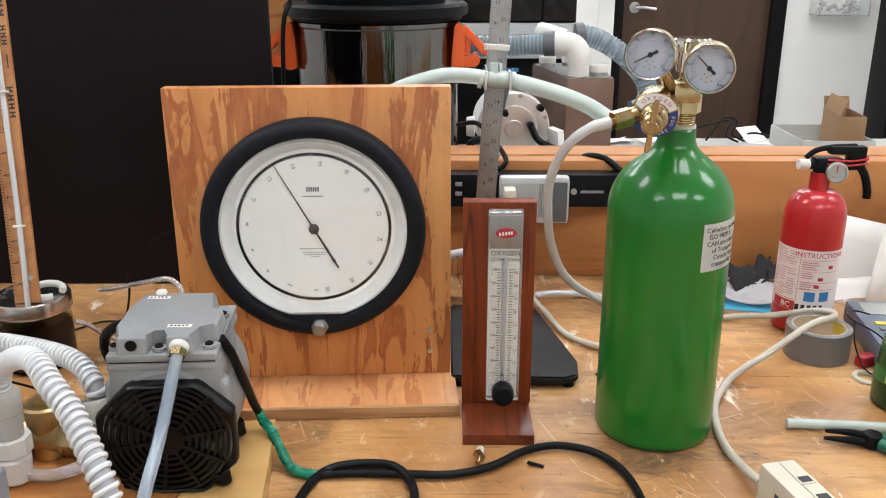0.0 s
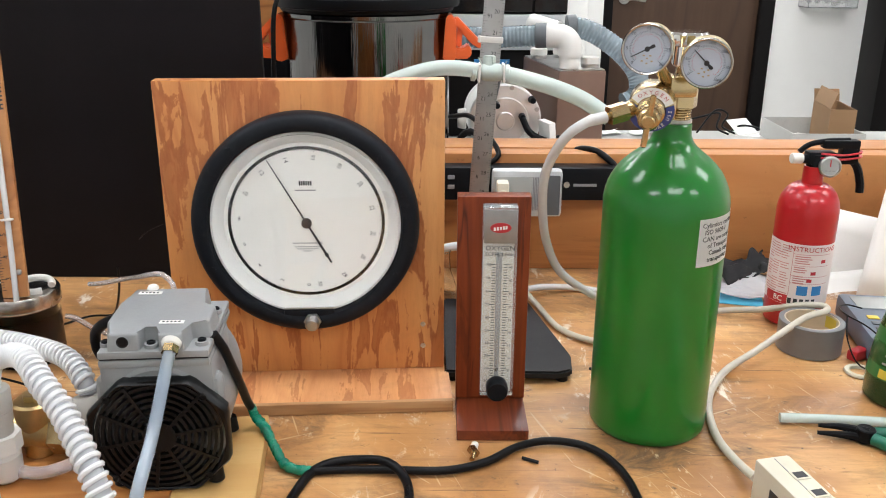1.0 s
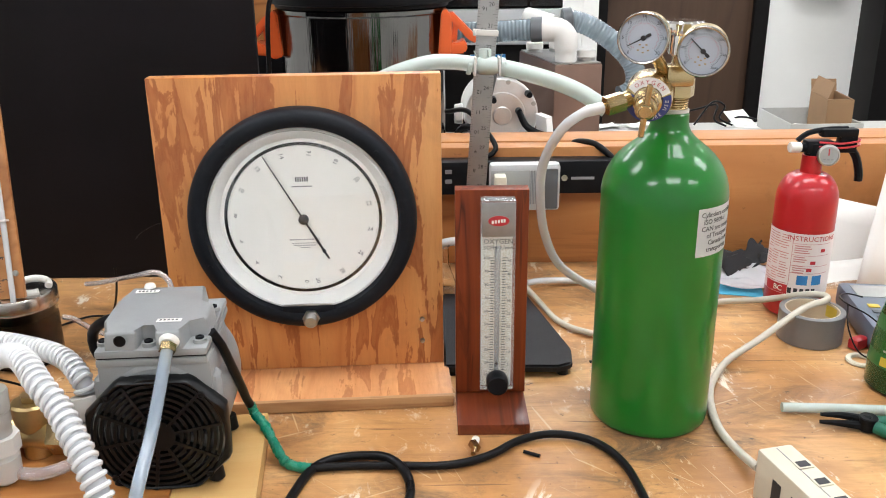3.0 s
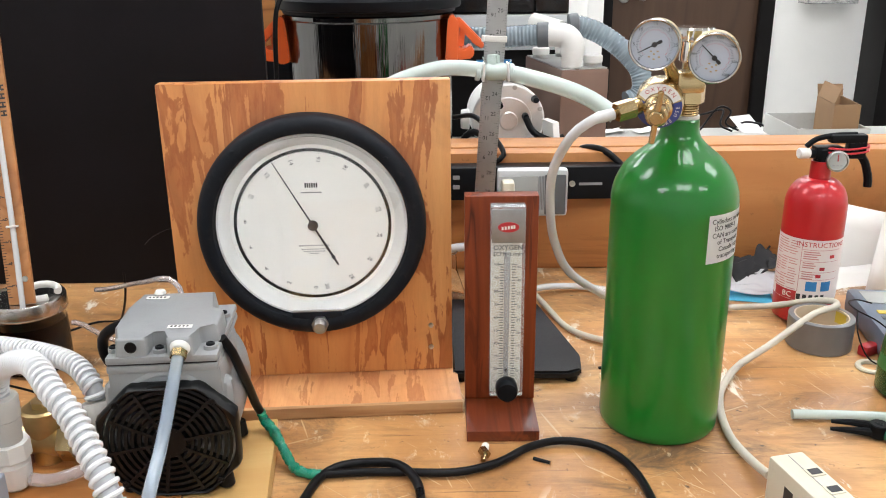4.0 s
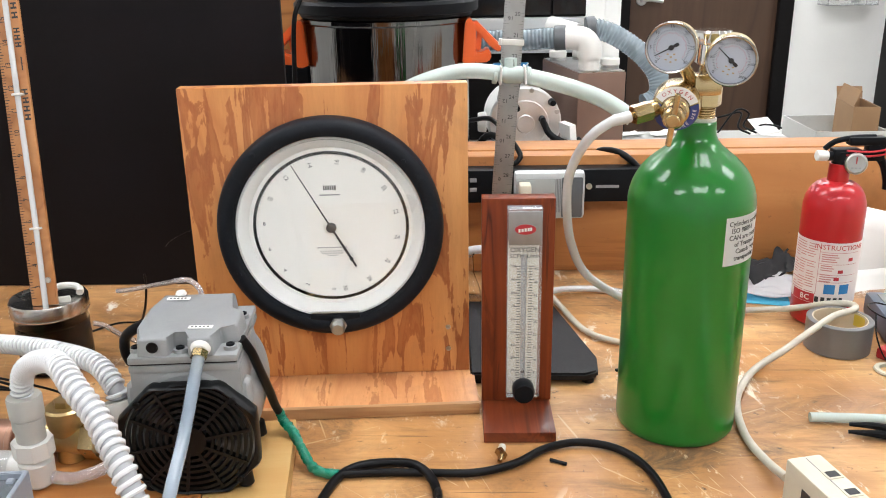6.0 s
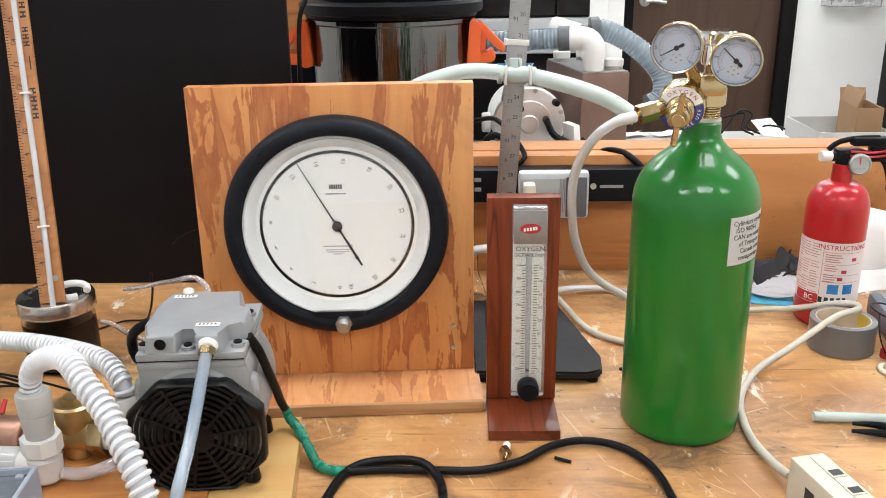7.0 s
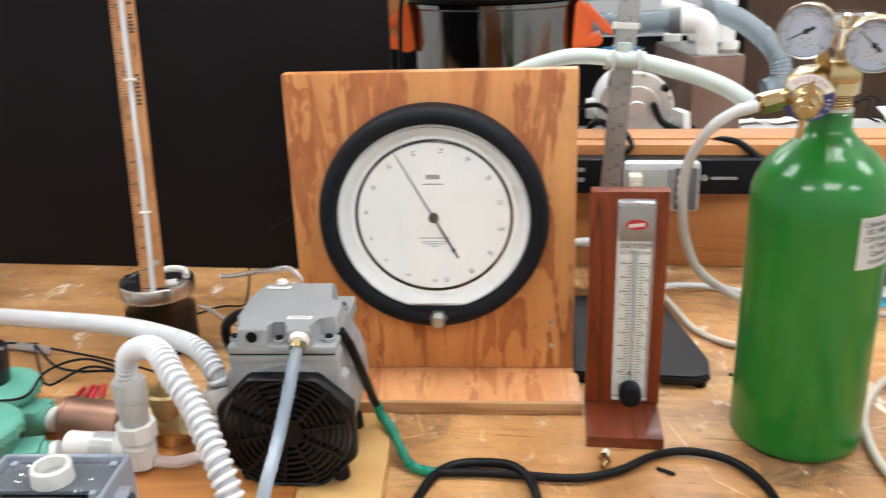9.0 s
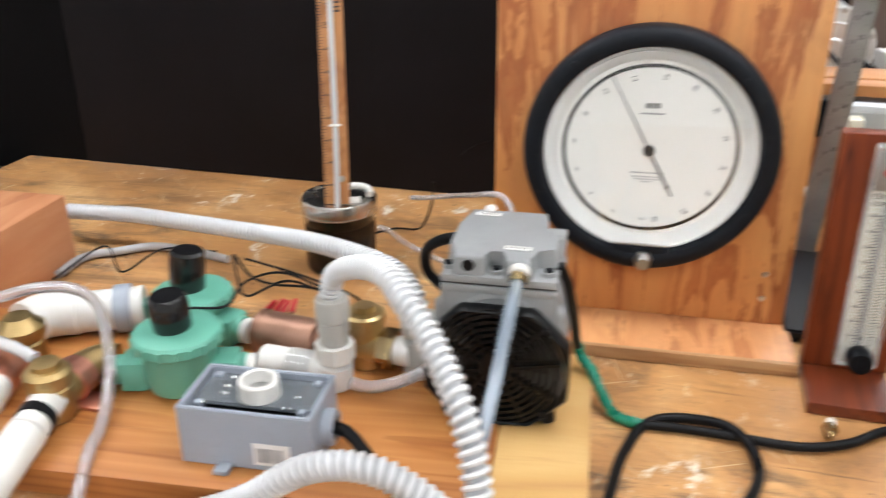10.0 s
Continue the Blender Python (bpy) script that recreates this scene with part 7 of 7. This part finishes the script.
# aluminium pump head, facing the bench
dr = thing("aluminium_pump", "round cast aluminium pump housing with ports", "pump", pose(0.150, 1.86, 0.0))
mdr = pose(0, 0, 0.125, 90, 0, 4)
part("housing", lathe(B(), [(0, -0.12), (0.075, -0.12), (0.075, -0.01), (0.078, -0.008), (0.078, 0.004), (0.074, 0.008), (0.068, 0.0085), (0.05, 0.010), (0.048, 0.013), (0.02, 0.014), (0.018, 0.018), (0, 0.018)], 64, mdr), M_ALU, dr, "domed cast aluminium housing")
part("foot", box(B(), -0.05, 0.05, -0.02, 0.10, 0.001, 0.06, 0.004), M_ALU, dr)
for k in range(6):
    a = radians(60 * k + 20)
    part("bolt", lathe(B(), [(0.005, 0), (0.005, 0.004), (0, 0.0045)], 12, mdr @ at((0.071 * math.cos(a), 0.071 * math.sin(a), 0.008))), M_STEEL, dr)
for x, z in ((0.035, 0.01), (-0.02, 0.035), (0.055, 0.045)):
    part("port", rod(B(), mdr @ Vector((x, z, 0.010)), mdr @ Vector((x, z, 0.030)), 0.008, 0.006, 16), M_BLACK, dr, "black rubber port")
part("knob", rod(B(), (-0.082, -0.02, 0.132), (-0.100, -0.02, 0.132), 0.022, 0.020, 28, 0.002), M_PVC, dr, "white ribbed knob")
part("bracket", box(B(), -0.095, -0.055, -0.03, 0.0, 0.16, 0.21, 0.004, m=pose(0, 0, 0, 0, 12, 0)), M_GREYKEY, dr, "dark bracket")
hose("black_cable", "black cord curving below the aluminium housing", [(0.186, 1.826, 0.134), (0.20, 1.80, 0.11), (0.235, 1.79, 0.095), (0.26, 1.80, 0.10)], 0.007, M_RUBBER, category="cord")
hose("black_cable", "black cord looping beside the aluminium housing", [(0.10, 1.80, 0.10), (0.075, 1.79, 0.115), (0.055, 1.79, 0.10), (0.06, 1.79, 0.075), (0.10, 1.79, 0.06), (0.14, 1.78, 0.02)], 0.007, M_RUBBER, category="cord")
# brown tank
tk = thing("copper_tank", "brown copper-coloured metal tank with white screw caps", "tank", pose(0.266, 1.90, 0, 0, 0, 11))
part("body", box(B(), 0.0, 0.108, 0.0, 0.27, 0.001, 0.222, 0.004), M_TANKBROWN, tk)
part("top_plate", box(B(), 0.003, 0.105, 0.003, 0.267, 0.2222, 0.2245, 0.0005), M_STEEL, tk, "grey metal top plate")
for x, y, r in ((0.085, 0.04, 0.021), (0.02, 0.21, 0.02), (0.075, 0.22, 0.016)):
    nk = part("neck", rod(B(), (x, y, 0.2246), (x, y, 0.2315), r * 0.95), M_STEEL, tk)
    part("cap", rod(B(), (x, y, 0.2316), (x, y, 0.248), r, bevel=0.002), M_PVC, nk, "white screw cap")
el = thing("pvc_riser", "white PVC elbow rising from the brown tank", "pipe fitting", pose(0.292, 1.93, 0.2246))
part("riser", rod(B(), (0, 0, 0.0003), (0, 0, 0.031), 0.0225, bevel=0.002), M_PVC, el)
part("elbow", tube(B(), [(0, 0, 0.027), (0, 0.0, 0.048), (-0.012, 0.006, 0.064), (-0.033, 0.012, 0.068), (-0.048, 0.016, 0.068)], 0.026, 24, 0.005), M_PVC, el)
part("stub", rod(B(), (-0.02, 0.05, 0.074), (-0.075, 0.10, 0.088), 0.021, bevel=0.001), M_PVC, el, "white pipe stub")
for p, q in (((-0.048, 0.016, 0.068), (-0.074, 0.02, 0.067)), ((-0.002, 0.055, 0.082), (0.020, 0.055, 0.084))):
    part("clamp", rod(B(), p, q, 0.0265, bevel=0.002), M_GREYKEY, el, "dark hose clamp")
hose("suction_hose", "cloudy blue-grey hose from the vacuum", [(0.222, 1.95, 0.292), (0.19, 1.955, 0.290), (0.14, 1.96, 0.287), (0.08, 1.97, 0.286), (0.02, 1.99, 0.288)], 0.0235, M_BLUEHOSE, 20, 0.0018, 0.0085, "hose", group="suction hoses")
hose("suction_hose", "clear ribbed hose drooping behind the regulator", [(0.290, 1.985, 0.308), (0.325, 1.985, 0.304), (0.365, 1.98, 0.287), (0.41, 1.97, 0.255), (0.445, 1.96, 0.215), (0.452, 1.95, 0.175), (0.438, 1.945, 0.155), (0.418, 1.94, 0.148)], 0.0235, M_BLUEHOSE, 20, 0.0022, 0.0085, "hose", group="suction hoses")
bx = thing("acrylic_bracket", "white plastic bracket by the aluminium housing", "bracket", pose(0.245, 1.80, 0))
part("plate", box(B(), -0.004, 0.010, -0.02, 0.03, 0.001, 0.135, 0.001, m=pose(0, 0, 0, 0, -6, 20)), M_WHITE, bx)
part("clear_block", box(B(), -0.045, -0.01, -0.01, 0.02, 0.001, 0.10, 0.002), M_ACRYLIC, bx)
# instrument with dark glass doors
ins = thing("lab_instrument", "light grey cabinet with dark glass doors", "cabinet", pose(0.16, 2.36, 0))
part("base", box(B(), -0.16, 0.172, -0.10, 0.0, 0.225, 0.312, 0.006), M_SILVERPLAS, ins, "light grey lower panel")
part("plinth", box(B(), -0.16, 0.165, -0.08, 0.0, 0.001, 0.2245, 0.003), M_FRAME, ins, "black recessed plinth")
part("top", box(B(), -0.16, 0.172, -0.085, 0.0, 0.3125, 0.62, 0.004), M_FRAME, ins)
for a, b in ((-0.155, 0.083), (0.088, 0.168)):
    part("door", box(B(), a, b, -0.092, -0.0855, 0.318, 0.61, 0.002), M_BLACKGLOSS, ins, "dark glass door")
part("blue_strip", box(B(), -0.06, 0.03, -0.086, -0.081, 0.19, 0.20), M_BLUESIGN, ins, "blue strip")
# bin, carton, papers, wires
gbin = thing("grey_bin", "grey plastic bin on the back table", "bin", pose(0.93, 2.2, 0))
bm = tray(-0.065, 0.112, -0.11, 0.11, 0.001, 0.050, 0.004)
part("shell", bm, M_LAMINATE, gbin)
car = thing("cardboard_carton", "open brown cardboard carton standing in the grey bin", "carton", pose(1.025, 2.2, 0.0055, 0, 0, -6))
for a in ((-0.05, 0.012, -0.07, -0.066), (-0.05, 0.012, 0.066, 0.07), (-0.05, -0.046, -0.066, 0.066), (0.008, 0.012, -0.066, 0.066)):
    part("side", box(B(), *a, 0.0, 0.095), M_CARD, car)
part("bottom", box(B(), -0.046, 0.008, -0.066, 0.066, 0.0, 0.003), M_CARD, car)
part("flap", box(B(), -0.002, 0.002, -0.066, 0.066, 0.0, 0.04, m=at((-0.048, 0, 0.0955)) @ pose(0, 0, 0, 0, 18, 0)), M_CARD, car, "raised carton flap")
part("flap", box(B(), -0.05, 0.012, -0.003, 0.0, 0.0, 0.03, m=at((0, 0.068, 0.0955)) @ pose(0, 0, 0, -25, 0, 0)), M_CARD, car, "bent carton flap")
single("paper_card", box(B(), -0.05, 0.05, -0.03, 0.03, 0.0006, 0.0012), M_WHITE, "white paper card on the back table", "paper", pose(0.83, 2.32, 0, 0, 0, -18), group="loose papers")
single("paper_card", box(B(), -0.035, 0.035, -0.03, 0.03, 0.0, 0.001), M_WHITE, "white card tilted among wires on the back table", "paper", pose(0.825, 2.335, 0.018, 32, 0, 25), group="loose papers")
for pts in ([(0.62, 2.30, 0.004), (0.66, 2.33, 0.03), (0.72, 2.34, 0.045), (0.76, 2.33, 0.055), (0.75, 2.31, 0.02), (0.78, 2.30, 0.004)],
            [(0.70, 2.32, 0.004), (0.75, 2.34, 0.06), (0.785, 2.34, 0.05), (0.77, 2.33, 0.02), (0.80, 2.31, 0.004)],
            [(0.79, 2.33, 0.004), (0.82, 2.33, 0.022), (0.86, 2.32, 0.018), (0.88, 2.30, 0.004)]):
    hose("thin_wire", "thin dark wire tangled on the back table", pts, 0.0028, M_RUBBER, 8, category="wire", step=0.006, group="thin wires")
for x, y in ((0.45, 2.31), (0.56, 2.32), (0.98, 2.33)):
    crumple("paper_scrap", 8, 6, 0.09, 0.05, 0.012, x * 7, M_WHITE, "crumpled white paper scrap on the back table", "paper", pose(x, y, 0.001, 0, 0, 30 * x), 0.0006)
